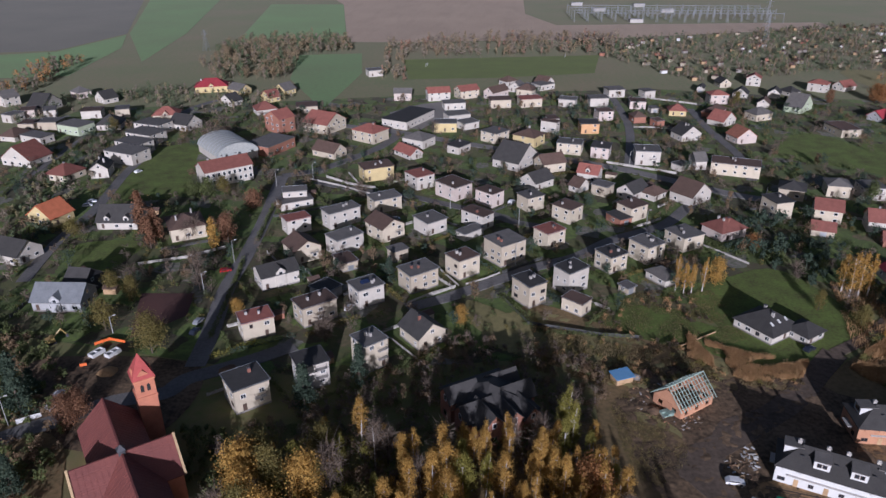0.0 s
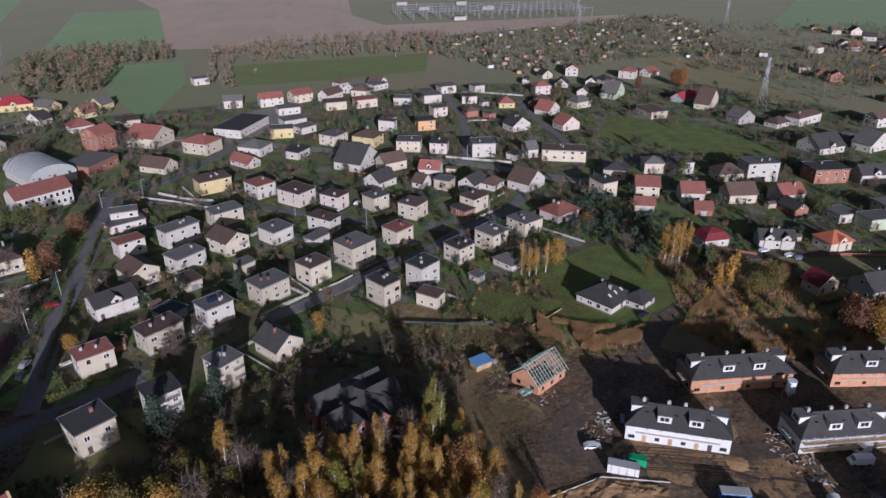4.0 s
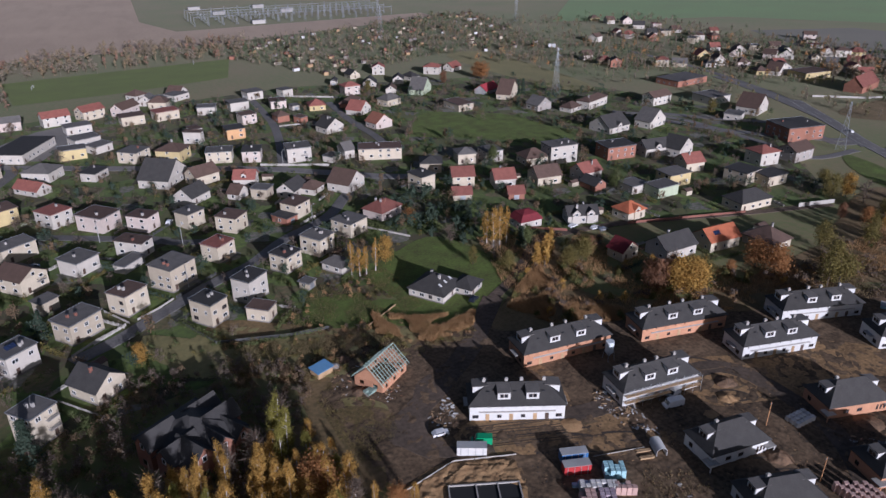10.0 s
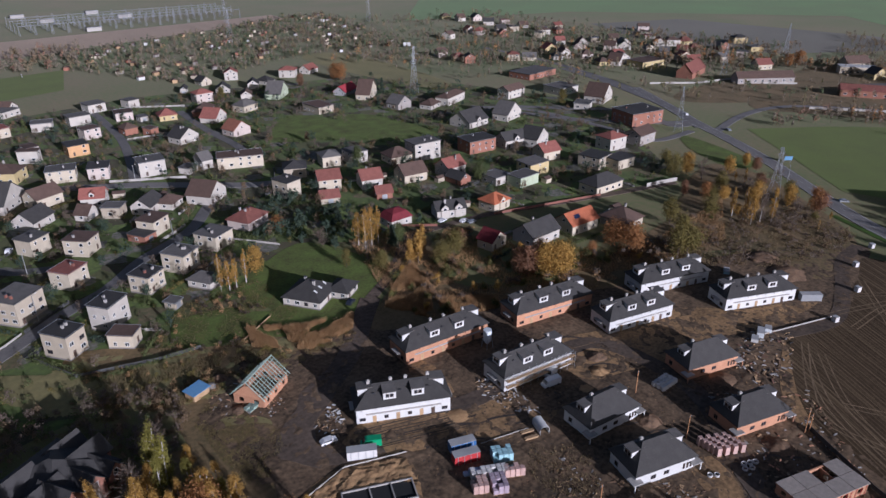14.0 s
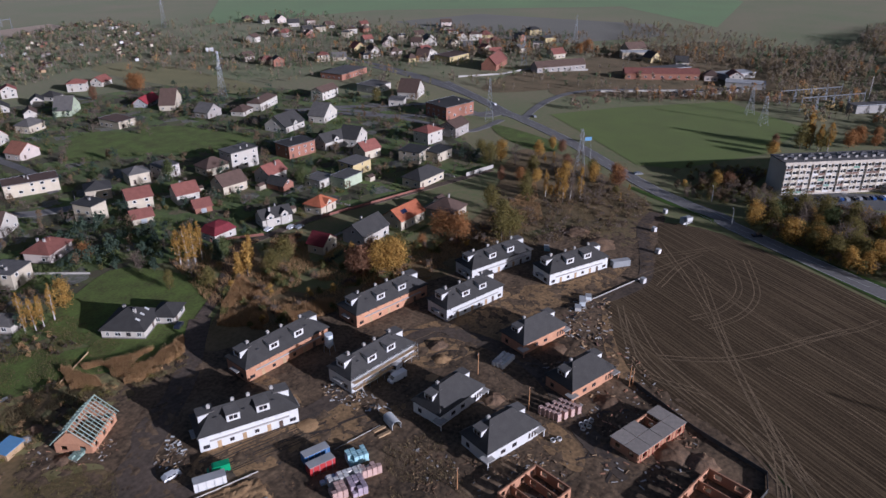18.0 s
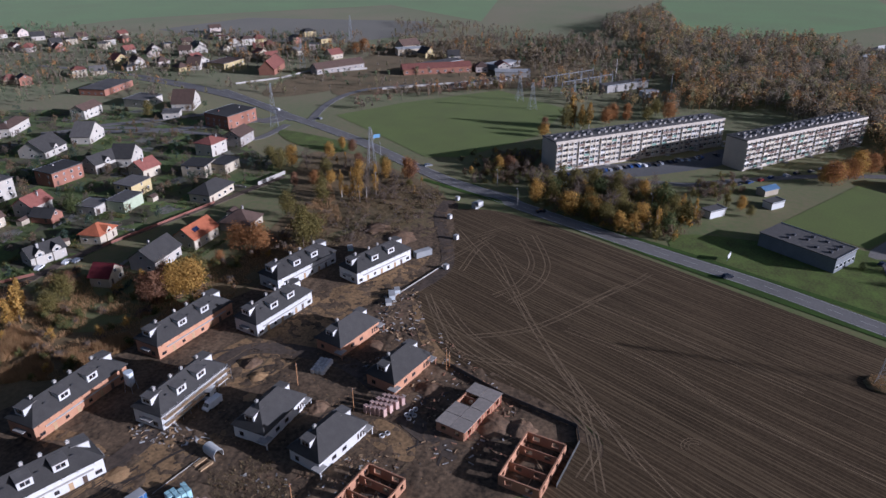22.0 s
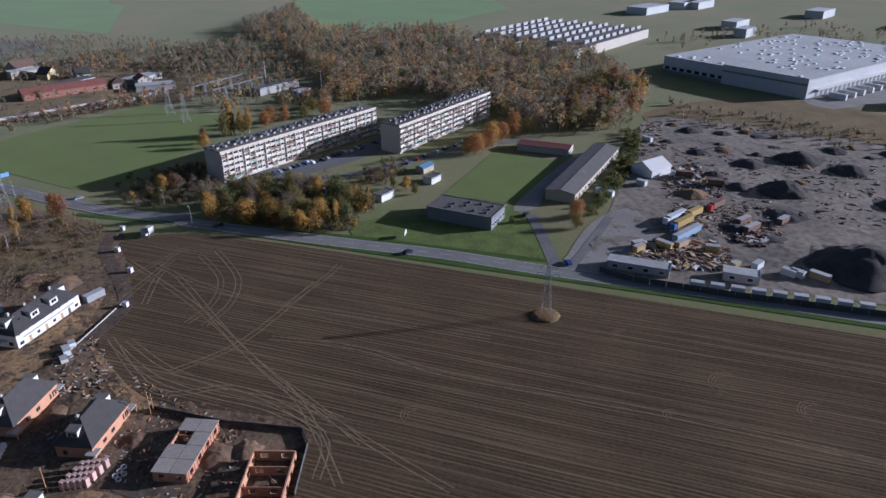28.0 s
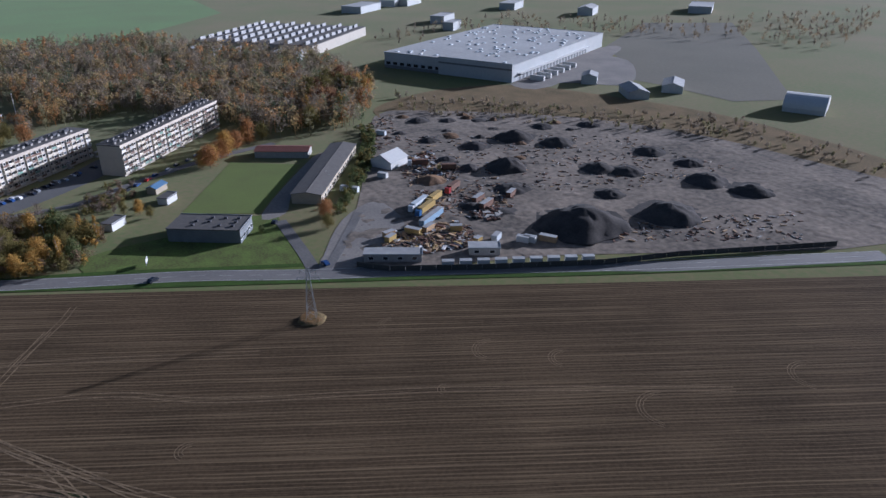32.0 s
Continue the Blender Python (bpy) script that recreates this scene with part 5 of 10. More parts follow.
def terrace(x, y, rz, w, d, wall, label, h=4.8, scaffold=False):
    FOOTPRINTS.append((x, y, w / 2 + 1))
    top = thing("terraced_house", x, y, rz, label, "terraced house", "new terraced houses on the site")
    wm = {"white": WHITE, "brick": BLOCKBRICK}[wall]
    part("wall", Shape().box(-w / 2, -d / 2, -0.4, w / 2, d / 2, h).mesh("wall", wm), top)
    rise = 4.0
    part("roof", hip_roof(w, d, h, rise, 0.45).mesh("roof", ROOF_MAT["black"]), top, "dark hipped tile roof")
    # upper band of small blocks under the eaves, and the canopy over the doors
    k = int(w / 3.2)
    for i in range(k):
        part("corbel", shared(("corbel", wall), lambda: Shape().box(-0.35, -0.3, -0.75, 0.35, -0.003, -0.25).mesh("corbel", wm)), top, "", (-w / 2 + (i + 0.5) * w / k, -d / 2, h))
    part("canopy", Shape().hull([(-w * 0.4, -d / 2 - 0.4, h - 2.0), (w * 0.4, -d / 2 - 0.4, h - 2.0), (w * 0.4, -d / 2 - 0.003, h - 1.85), (-w * 0.4, -d / 2 - 0.003, h - 1.85)],
                                [(-w * 0.4, -d / 2 - 0.4, h - 1.87), (w * 0.4, -d / 2 - 0.4, h - 1.87), (w * 0.4, -d / 2 - 0.003, h - 1.72), (-w * 0.4, -d / 2 - 0.003, h - 1.72)]).mesh("canopy", CONCRETE), top, "grey entrance canopy")
    q = 0.36
    zr = h + rise * q
    yr = -(d / 2 + 0.45) * (1 - q)
    for u in (-0.14, 0.16):
        dormer(top, u * w, yr - 0.45, zr - 0.1, 0)
    dormer(top, -w / 2 + 1.0, 0.6, zr - 0.1, -math.pi / 2)
    dormer(top, w / 2 - 1.0, 0.6, zr - 0.1, math.pi / 2)
    for u in (-0.34, -0.10, 0.06, 0.30):
        stack(top, u * w, 0.7, h + rise - 0.3)
    for u in (-0.30, -0.02, 0.28):  # roof lights
        s = Shape().box(-0.4, -0.05, -0.5, 0.4, 0.08, 0.5)
        ob = part("roof_light", shared(("roof_light",), lambda: s.mesh("roof_light", GLASS)), top, "", (u * w, -(d / 2 + 0.45) * 0.42, h + rise * 0.58 + 0.12))
        ob.rotation_euler = (math.atan2(d / 2 + 0.45, rise) , 0, 0)
    n = 8
    for i in range(n):
        u = -w / 2 + (i + 0.5) * w / n
        if i in (1, 3, 5, 6):
            part("door", door_leaf(1.0, 2.05, WOOD if i % 2 else DARKFRAME), top, at=(u, -d / 2, 0.1))
        else:
            put_window(top, u, -d / 2, 0.9, 0, 1.6 if i in (0, 7) else 1.1, 1.0, True, True)
    for sg in (-1, 1):
        for v in (-0.25, 0.25):
            put_window(top, sg * w / 2, v * d, 0.9, sg * math.pi / 2, 1.5, 1.3, True, True)
        part("balcony", Shape().box(-1.8, -1.3, 2.6, 1.8, -0.01, 2.8).mesh("balcony", CONCRETE), top, at=(sg * w / 2, 0, 0), rz=sg * math.pi / 2)
    if scaffold:
        s = Shape()
        for i in range(10):
            u = -w / 2 + i * w / 9
            for o in (0.5, 1.5):
                s.tube((u, -d / 2 - o, 0), (u, -d / 2 - o, h + 0.8), 0.04, 0.04, 5)
        for z in (2.0, 4.0):
            for o in (0.5, 1.5):
                s.tube((-w / 2, -d / 2 - o, z + 1), (w / 2, -d / 2 - o, z + 1), 0.03, 0.03, 5)
        sc = part("scaffold", s.mesh("scaffold", METAL), top, "steel scaffold along the front wall")
        for z in (2.0, 4.0):
            part("platform", Shape().box(-w / 2, -d / 2 - 1.6, z, w / 2, -d / 2 - 0.45, z + 0.08).mesh("platform", WOOD), sc)
    return top


def semi(x, y, rz, w, d, wall, label, h=3.9):
    FOOTPRINTS.append((x, y, w / 2 + 1))
    top = thing("new_house", x, y, rz, label, "house", "new detached houses on the site")
    wm = WHITE if wall == "white" else BLOCKBRICK
    part("wall", Shape().box(-w / 2, -d / 2, -0.4, w / 2, d / 2, h).mesh("wall", wm), top)
    rise = 4.6
    part("roof", hip_roof(w, d, h, rise, 0.5).mesh("roof", ROOF_MAT["black"]), top, "dark hipped tile roof")
    dormer(top, -w / 2 + 1.2, 0.4, h + 1.3, -math.pi / 2, 2.9, 3.0)
    dormer(top, w / 2 - 1.2, 0.4, h + 1.3, math.pi / 2, 2.9, 3.0)
    stack(top, -w * 0.2, 0.9, h + rise - 0.6)
    for u in (-0.2, 0.02):
        put_window(top, u * w, -d / 2, 1.2, 0, 1.5, 1.1, True, True)
    for u in (0.32, 0.38, 0.44):
        put_window(top, u * w, -d / 2, 0.9, 0, 0.6, 1.6, True, True)
    put_window(top, -w / 2, d * 0.25, 1.0, -math.pi / 2, 1.2, 1.3, True, True)
    for sg in (-1, 1):
        s = Shape().box(sg * w / 2 - 1.6, -d / 2 - 1.5, 2.4, sg * w / 2 + 1.2, -d / 2 + 1.2, 2.62)
        part("porch_roof", s.mesh("porch_roof", CONCRETE), top, "concrete porch slab")
        part("post", Shape().box(sg * (w / 2 + 0.9) - 0.12, -d / 2 - 1.3, -0.3, sg * (w / 2 + 0.9) + 0.12, -d / 2 - 1.06, 2.4).mesh("post", wm), top)
    return top


def shell_wall(s, p, q, h, t=0.3, holes=1):
    """A wall from p to q with window gaps through it."""
    p, q = Vector((*p, 0)), Vector((*q, 0))
    n = max(1, holes)
    d = (q - p) / n
    side = Vector((-d.y, d.x, 0)).normalized() * t / 2

    along = d.normalized()
    xs, zs, holed = [0.0], [0, h * 0.3, h * 0.78, h], set()
    for i in range(n):
        xs += [d.length * (i + f) for f in (0.32, 0.68, 1.0)]
        holed.add((3 * i + 1, 1))
    nx, nz = len(xs), 4
    for k in (-1, 1):
        s.v += [tuple(p + along * x + side * k + Vector((0, 0, z))) for z in zs for x in xs]
    o = nx * nz
    for j in range(nz - 1):
        for i in range(nx - 1):
            if (i, j) in holed:
                continue
            q = [j * nx + i, j * nx + i + 1, (j + 1) * nx + i + 1, (j + 1) * nx + i]
            s.f += [tuple(q), tuple(o + k for k in q[::-1])]
            for (di, dj), (a, b) in (((0, -1), (0, 1)), ((1, 0), (1, 2)), ((0, 1), (2, 3)), ((-1, 0), (3, 0))):
                ii, jj = i + di, j + dj
                if (ii, jj) in holed or not (0 <= ii < nx - 1 and 0 <= jj < nz - 1):
                    s.f.append((q[b], q[a], o + q[a], o + q[b]))
    s.m = [0] * len(s.f)


def unroofed(x, y, rz, w, d, label, slab=False, h=3.0):
    FOOTPRINTS.append((x, y, w / 2 + 1))
    top = thing("house_shell", x, y, rz, label, "house shell", "unfinished house shells")
    c = [(-w / 2, -d / 2), (w / 2, -d / 2), (w / 2, d / 2), (-w / 2, d / 2)]
    for i in range(4):
        s = Shape()
        shell_wall(s, c[i], c[(i + 1) % 4], h, 0.35, 4 if i % 2 == 0 else 2)
        part("wall", s.mesh("wall", BLOCKBRICK), top)
    for u in (-0.18, 0.2):
        s = Shape()
        shell_wall(s, (u * w, -d / 2 + 0.2), (u * w, d / 2 - 0.2), h - 0.2, 0.2, 2)
        part("partition", s.mesh("partition", BLOCKBRICK), top)
    part("floor_slab", Shape().box(-w / 2 - 0.3, -d / 2 - 0.3, -0.3, w / 2 + 0.3, d / 2 + 0.3, 0.12).mesh("floor_slab", CONCRETE), top, "bare concrete floor")
    if slab:
        n = 4
        for i in range(n):
            for j in range(2):
                if (i, j) == (2, 1):
                    continue
                x0, x1 = -w / 2 - 0.4 + i * (w + 0.8) / n, -w / 2 - 0.4 + (i + 1) * (w + 0.8) / n - 0.14
                y0, y1 = -d / 2 - 0.4 + j * (d + 0.8) / 2, -d / 2 - 0.4 + (j + 1) * (d + 0.8) / 2 - 0.14
                part("deck_panel", Shape().box(x0, y0, h + 0.02, x1, y1, h + 0.2).mesh("deck_panel", material_once("grey_deck_boards", (0.33, 0.29, 0.25))), top, "grey formwork deck panel")
        for u in range(12):
            part("prop", shared(("prop",), lambda: Shape().tube((0, 0, 0), (0, 0, 3.0), 0.06, 0.06, 6).mesh("prop", RED)), top, "", (-w / 2 + 0.6 + u * (w - 1.2) / 11, -d / 2 - 0.3, 0))
    else:
        for u in range(4):
            ob = part("plank", Shape().box(-2.2, -0.12, 0, 2.2, 0.12, 0.1).mesh("plank", WOOD), top, "", (-w * 0.3 + u * w * 0.2, -d * 0.1, 0.15 + 0.1 * u), 0.4 * u)
    return top


def material_once(name, colour):
    return bpy.data.materials.get(name) or material(name, colour)


terrace(89.1, 122.0, -27, 24.7, 9.5, "white", "new white terraced row with dark roof and white dormers")
terrace(116.8, 138.8, -7, 29.3, 9.5, "brick", "unplastered orange block terraced row with dark roof and dormers")
terrace(127.0, 111.5, -8, 24.3, 9.5, "white", "terraced row under scaffold with dark roof and dormers", scaffold=True)
terrace(156.7, 131.1, -12, 30.0, 9.5, "brick", "unplastered orange block terraced row with dark roof and dormers")
terrace(173.4, 109.4, -15, 25.2, 9.5, "white", "new white terraced row with dark roof and white dormers")
terrace(203.1, 116.0, -19, 28.6, 9.5, "white", "new white terraced row with dark roof and white dormers")
terrace(214.8, 90.5, -25, 27.0, 9.5, "white", "new white terraced row with dark roof and white dormers")
semi(167.1, 80.7, -17, 18.0, 9.5, "brick", "unplastered orange block house with a dark hipped roof")
semi(154.4, 59.5, -17, 17.2, 9.5, "brick", "unplastered orange block house with a dark hipped roof")
semi(125.6, 84.3, -8, 17.0, 9.5, "white", "new white house with a dark hipped roof")
semi(120.9, 65.7, -17, 17.0, 9.5, "white", "new white house with a dark hipped roof")
unroofed(142.2, 35.6, -17, 18.6, 8.1, "orange block shell with a grey deck of panels on props", True)
unroofed(127.6, 16.4, -12, 17.0, 10.0, "roofless orange block shell with open rooms")
unroofed(108.0, 49.5, -13, 13.0, 10.0, "roofless orange block shell with open rooms")


def truss_house(x, y, rz, w, d):
    FOOTPRINTS.append((x, y, w / 2))
    top = thing("unfinished_house", x, y, rz, "orange block house with an open green timber roof frame", "house shell", "unfinished house shells")
    h, w, d = 2.9, w * 0.9, d * 0.86
    c = [(-w / 2, -d / 2), (w / 2, -d / 2), (w / 2, d / 2), (-w / 2, d / 2)]
    for i in range(4):
        s = Shape()
        shell_wall(s, c[i], c[(i + 1) % 4], h, 0.35, 3 if i % 2 == 0 else 2)
        part("wall", s.mesh("wall", BLOCKBRICK), top)
    for sg in (-1, 1):
        ring = [(-d / 2, h), (d / 2, h), (d * 0.1, h + 3.2), (-d * 0.1, h + 3.2)]
        a, b = sg * w / 2 - 0.15, sg * w / 2 + 0.15
        part("gable_wall", Shape().hull([(a, p, q) for p, q in ring], [(b, p, q) for p, q in ring]).mesh("gable_wall", BLOCKBRICK), top)
    rise, y1 = 5.0, d / 2 + 0.8
    n = 13
    raft = shared(("rafter", round(d, 1)), lambda: Shape().hull([(-0.07, -y1, 0), (0.07, -y1, 0), (0.07, 0, rise), (-0.07, 0, rise)], [(-0.07, -y1, 0.22), (0.07, -y1, 0.22), (0.07, 0, rise + 0.22), (-0.07, 0, rise + 0.22)]).mesh("rafter", GREENWOOD))
    for i in range(n):
        u = -w / 2 - 0.6 + i * (w + 1.2) / (n - 1)
        part("rafter", raft, top, "green treated rafter" if i == 0 else "", (u, 0, h - 0.3))
        part("rafter", raft, top, "", (u, 0, h - 0.3), math.pi)
    for sg in (-1, 1):
        for q in (0.12, 0.3, 0.48, 0.66, 0.84):
            part("batten", Shape().box(-w / 2 - 0.7, -0.05, 0, w / 2 + 0.7, 0.05, 0.09).mesh("batten", GREENWOOD), top, "", (0, sg * y1 * (1 - q), h - 0.3 + rise * q + 0.24))
    part("ridge_beam", Shape().box(-w / 2 - 0.7, -0.09, h + rise - 0.35, w / 2 + 0.7, 0.09, h + rise - 0.1).mesh("ridge_beam", GREENWOOD), top)


truss_house(63.9, 152.1, 32, 13.5, 10.6)


def dark_villa(x, y, rz):
    """Large unfinished house with a many-gabled dark roof and brick gable fronts."""
    FOOTPRINTS.append((x, y, 12))
    top = thing("villa", x, y, rz, "unfinished brick villa with a dark many-gabled roof", "house")
    part("wall", Shape().box(-7.5, -8, -0.4, 7.5, 8, 5.2).mesh("wall", WALL_MAT["brick"]), top)
    part("roof", hip_roof(15, 16, 5.2, 4.8, 0.7).mesh("roof", ROOF_MAT["black"]), top, "dark hipped slate roof")
    for u, v, wide, turn, tall in ((-4.6, -8, 5.0, 0, 6.4), (0.6, -8, 4.4, 0, 5.8), (5.3, -8, 4.2, 0, 5.2), (-7.5, -3.6, 5.0, -90, 6.2), (-7.5, 3.2, 4.6, -90, 6.8), (7.5, -2, 5.0, 90, 6.2), (7.5, 4.2, 4.4, 90, 5.6)):
        r = radians(turn)
        b = part("front_gable", Shape().box(-wide / 2, -1.9, 0, wide / 2, 4.5, tall).hull([(-wide / 2, -1.9, tall), (wide / 2, -1.9, tall), (0, -1.9, tall + wide * 0.6)],
                                                                                         [(-wide / 2, 4.5, tall), (wide / 2, 4.5, tall), (0, 4.5, tall + wide * 0.6)]).mesh("front_gable", WALL_MAT["brick"]), top, "brick gabled bay", (u, v, 0), r)
        s = Shape()
        for sg in (-1, 1):
            low = [(sg * (wide / 2 + 0.5), -2.4, tall - 0.6), (sg * (wide / 2 + 0.5), 6.0, tall - 0.6), (0, 6.0, tall + wide * 0.6), (0, -2.4, tall + wide * 0.6)]
            s.hull(low, [(p, q, c + 0.2) for p, q, c in low])
        part("gable_roof", s.mesh("gable_roof", ROOF_MAT["black"]), b)
        part("window", far_window(1.1, 1.7), b, "", (0, -1.9, tall - 1.0))
        part("opening", far_window(1.5, 1.6, True), b, "", (0, -1.9, 1.2))
    return top


dark_villa(11.6, 147.6, 28).scale = (1.15, 1.15, 1.0)

# ---- church, school ----
CHURCH_ROOF = material("church_roof_sheet", (0.19, 0.066, 0.054), (0.14, 0.05, 0.043), 0.6, 0.3, 3, 0.1, 0.03)
striped(CHURCH_ROOF, radians(33), 0.55, 0.25, (0.16, 0.05, 0.04), 0.4, 0.0)
CHURCH_BRICK = material("church_brick", (0.47, 0.19, 0.11), (0.36, 0.14, 0.085), 0.9, 0.6, 8, 0.25)


def split_roof(name, w, d, h, rise, over, top, at, rz):
    """Two sheets of standing seams and the ridge cap, each a part."""
    x, y, drop, t = w / 2 + over, d / 2 + over, rise * over / (d / 2), 0.22
    for sg in (-1, 1):
        low = [(-x, sg * y, h - drop), (x, sg * y, h - drop), (x, 0, h + rise), (-x, 0, h + rise)]
        if sg > 0:
            low = low[::-1]
        sheet = part(name + "_roof", Shape().hull(low, [(a, b, c + t) for a, b, c in low]).mesh(name + "_roof", CHURCH_ROOF), top, "red-brown standing seam roof", at, rz)
        n = int(w / 1.1)
        seam = shared(("seam", w, sg), lambda: Shape().hull([(-0.03, sg * y, h - drop + t), (0.03, sg * y, h - drop + t), (0.03, 0, h + rise + t), (-0.03, 0, h + rise + t)],
                                                            [(-0.03, sg * y, h - drop + t + 0.09), (0.03, sg * y, h - drop + t + 0.09), (0.03, 0, h + rise + t + 0.09), (-0.03, 0, h + rise + t + 0.09)]).mesh("seam", CHURCH_ROOF))
        for i in range(n):
            part("seam", seam, sheet, "", (-x + (i + 0.5) * 2 * x / n, 0, 0))
    part("ridge_cap", Shape().box(-x, -0.2, h + rise + t - 0.06, x, 0.2, h + rise + t + 0.07).mesh("ridge_cap", CHURCH_ROOF), top, "", at, rz)


def church():
    FOOTPRINTS.extend([(-75, 126, 12), (-66, 113, 12), (-60, 104, 12), (-73.6, 140, 4)])
    top = thing("church", -69.4, 117.2, -56.5, "brick church with a red-brown sheet roof and a square bell tower", "church")
    part("nave_wall", Shape().box(-21.9, -6.3, -0.5, 17, 6.3, 8).mesh("nave_wall", CHURCH_BRICK), top)
    _, g = gable_roof(39, 12.6, 8, 6.0, 0.6, CHURCH_BRICK)
    split_roof("nave", 39, 12.6, 8, 6.0, 0.6, top, (-2.4, 0, 0), 0.0)
    gable_ends(g, CHURCH_BRICK, top, (-2.4, 0, 0))
    part("transept_wall", Shape().box(-6, -10.5, -0.5, 6, 10.5, 7.95).mesh("transept_wall", CHURCH_BRICK), top)
    _, g = gable_roof(21, 12, 7.97, 5.95, 0.55, CHURCH_BRICK)
    split_roof("transept", 21, 12, 7.97, 5.95, 0.55, top, (0, 0, 0), math.pi / 2)
    gable_ends(g, CHURCH_BRICK, top, rz=math.pi / 2)
    part("ridge_turret", Shape().box(-0.7, -0.7, 13.6, 0.7, 0.7, 15.0).hull([(-0.9, -0.9, 15), (0.9, -0.9, 15), (0.9, 0.9, 15), (-0.9, 0.9, 15)], [(-0.05, -0.05, 16.2), (0.05, -0.05, 16.2), (0.05, 0.05, 16.2), (-0.05, 0.05, 16.2)]).mesh("ridge_turret", DARKMETAL), top, "small dark metal ridge turret")
    coping = material_once("cream_coping", (0.5, 0.36, 0.2))
    for ends in ((17.2, 0), (0, 10.6), (0, -10.6)):
        x, y = ends
        s = Shape()
        for sg in (-1, 1):
            if y == 0:
                low = [(x, sg * 6.9, 7.6), (x + 0.5, sg * 6.9, 7.6), (x + 0.5, 0, 14.3), (x, 0, 14.3)]
            else:
                e = 0.5 if y > 0 else -0.5
                low = [(sg * 6.6, y, 7.55), (sg * 6.6, y + e, 7.55), (0, y + e, 14.2), (0, y, 14.2)]
            s.hull(low, [(a, b, c + 0.35) for a, b, c in low])
        part("gable_coping", s.mesh("gable_coping", coping), top, "cream gable coping")
    for i in range(5):
        for sg in (-1, 1):
            part("window", far_window(1.2, 3.6, True), top, "tall narrow church window", (-19 + 3.2 * i, sg * 6.3, 2.6), 0 if sg < 0 else math.pi)
    tower = thing("bell_tower", -73.4, 140.3, -56.5, "square brick bell tower with a red gabled spire", "tower")
    part("wall", Shape().box(-2.3, -2.3, -0.5, 2.3, 2.3, 18).mesh("wall", CHURCH_BRICK), tower)
    for z in (12.6, 17.4):
        part("cornice", Shape().box(-2.5, -2.5, z, 2.5, 2.5, z + 0.4).mesh("cornice", CHURCH_BRICK), tower)
    spire = material_once("spire_sheet", (0.40, 0.085, 0.075))
    for k in range(4):
        r = k * math.pi / 2
        part("tower_gable", Shape().hull([(-2.3, -2.32, 18), (2.3, -2.32, 18), (0, -2.32, 20.4)], [(-2.3, -1.9, 18), (2.3, -1.9, 18), (0, -1.9, 20.4)]).mesh("tower_gable", CHURCH_BRICK), tower, "", (0, 0, 0), r)
        for u in (-0.75, 0.75):
            part("sound_opening", shared(("belfry",), lambda: Shape().hull([(-0.4, -2.36, 14.4), (0.4, -2.36, 14.4), (0.4, -2.36, 16.0), (0, -2.36, 16.5), (-0.4, -2.36, 16.0)],
                                                                         [(-0.4, -2.25, 14.4), (0.4, -2.25, 14.4), (0.4, -2.25, 16.0), (0, -2.25, 16.5), (-0.4, -2.25, 16.0)]).mesh("sound_opening", BLACK)), tower, "", (u * math.cos(r), u * math.sin(r), 0), r)
    part("spire", Shape().hull([(-2.7, -2.7, 18.1), (2.7, -2.7, 18.1), (2.7, 2.7, 18.1), (-2.7, 2.7, 18.1)], [(-0.05, -0.05, 24), (0.05, -0.05, 24), (0.05, 0.05, 24), (-0.05, 0.05, 24)]).mesh("spire", spire), tower, "red sheet metal spire")


church()


def school():
    x, y, rz, w, d = -108.1, 329.0, 37, 23.8, 13.0
    FOOTPRINTS.append((x, y, 14))
    top = thing("school", x, y, rz, "long white school building with a worn red roof", "school")
    part("wall", Shape().box(-w / 2, -d / 2, -0.4, w / 2, d / 2, 8.0).mesh("wall", WALL_MAT["white"]), top)
    s, g = gable_roof(w, d, 8, 3.6, 0.5, WALL_MAT["white"])
    part("roof", s.mesh("roof", ROOF_MAT["redbrown"]), top, "worn red tiled roof")
    gable_ends(g, WALL_MAT["white"], top)
    for st in range(2):
        for i in range(9):
            put_window(top, -w / 2 + (i + 0.5) * w / 9, -d / 2, 1.5 + 3.4 * st, 0, 1.5, 1.9, False)
    for i in range(3):
        part("chimney", chimney_mesh(False, 1.3), top, at=(-w * 0.3 + i * w * 0.3, 1.5, 11.0))
    hx, hy = -118.5, 371
    FOOTPRINTS.append((hx, hy, 18))
    hall = thing("sports_hall", hx, hy, rz, "sports hall with a pale ribbed barrel roof", "sports hall")
    part("wall", Shape().box(-11, -15, -0.4, 11, 15, 4).mesh("wall", WALL_MAT["white"]), hall)
    n = 14
    arc = [(-11.4 * math.cos(math.pi * i / n), 4 + 6.0 * math.sin(math.pi * i / n)) for i in range(n + 1)]
    vault = material_once("pale_vault_sheet", (0.42, 0.43, 0.40))
    s = Shape()
    s.hull([(a, -15.3, b) for a, b in arc], [(a, 15.3, b) for a, b in arc])
    part("roof", s.mesh("roof", vault), hall, "pale translucent barrel roof")
    for k in range(9):
        v = -15 + k * 3.75
        r = Shape()
        for (a, b), (c, e) in zip(arc, arc[1:]):
            r.hull([(a, v - 0.15, b + 0.01), (c, v - 0.15, e + 0.01), (c, v + 0.15, e + 0.01), (a, v + 0.15, b + 0.01)], [(a * 1.012, v - 0.15, b + 0.16), (c * 1.012, v - 0.15, e + 0.16), (c * 1.012, v + 0.15, e + 0.16), (a * 1.012, v + 0.15, b + 0.16)])
        part("rib", r.mesh("rib", METAL), hall)


school()


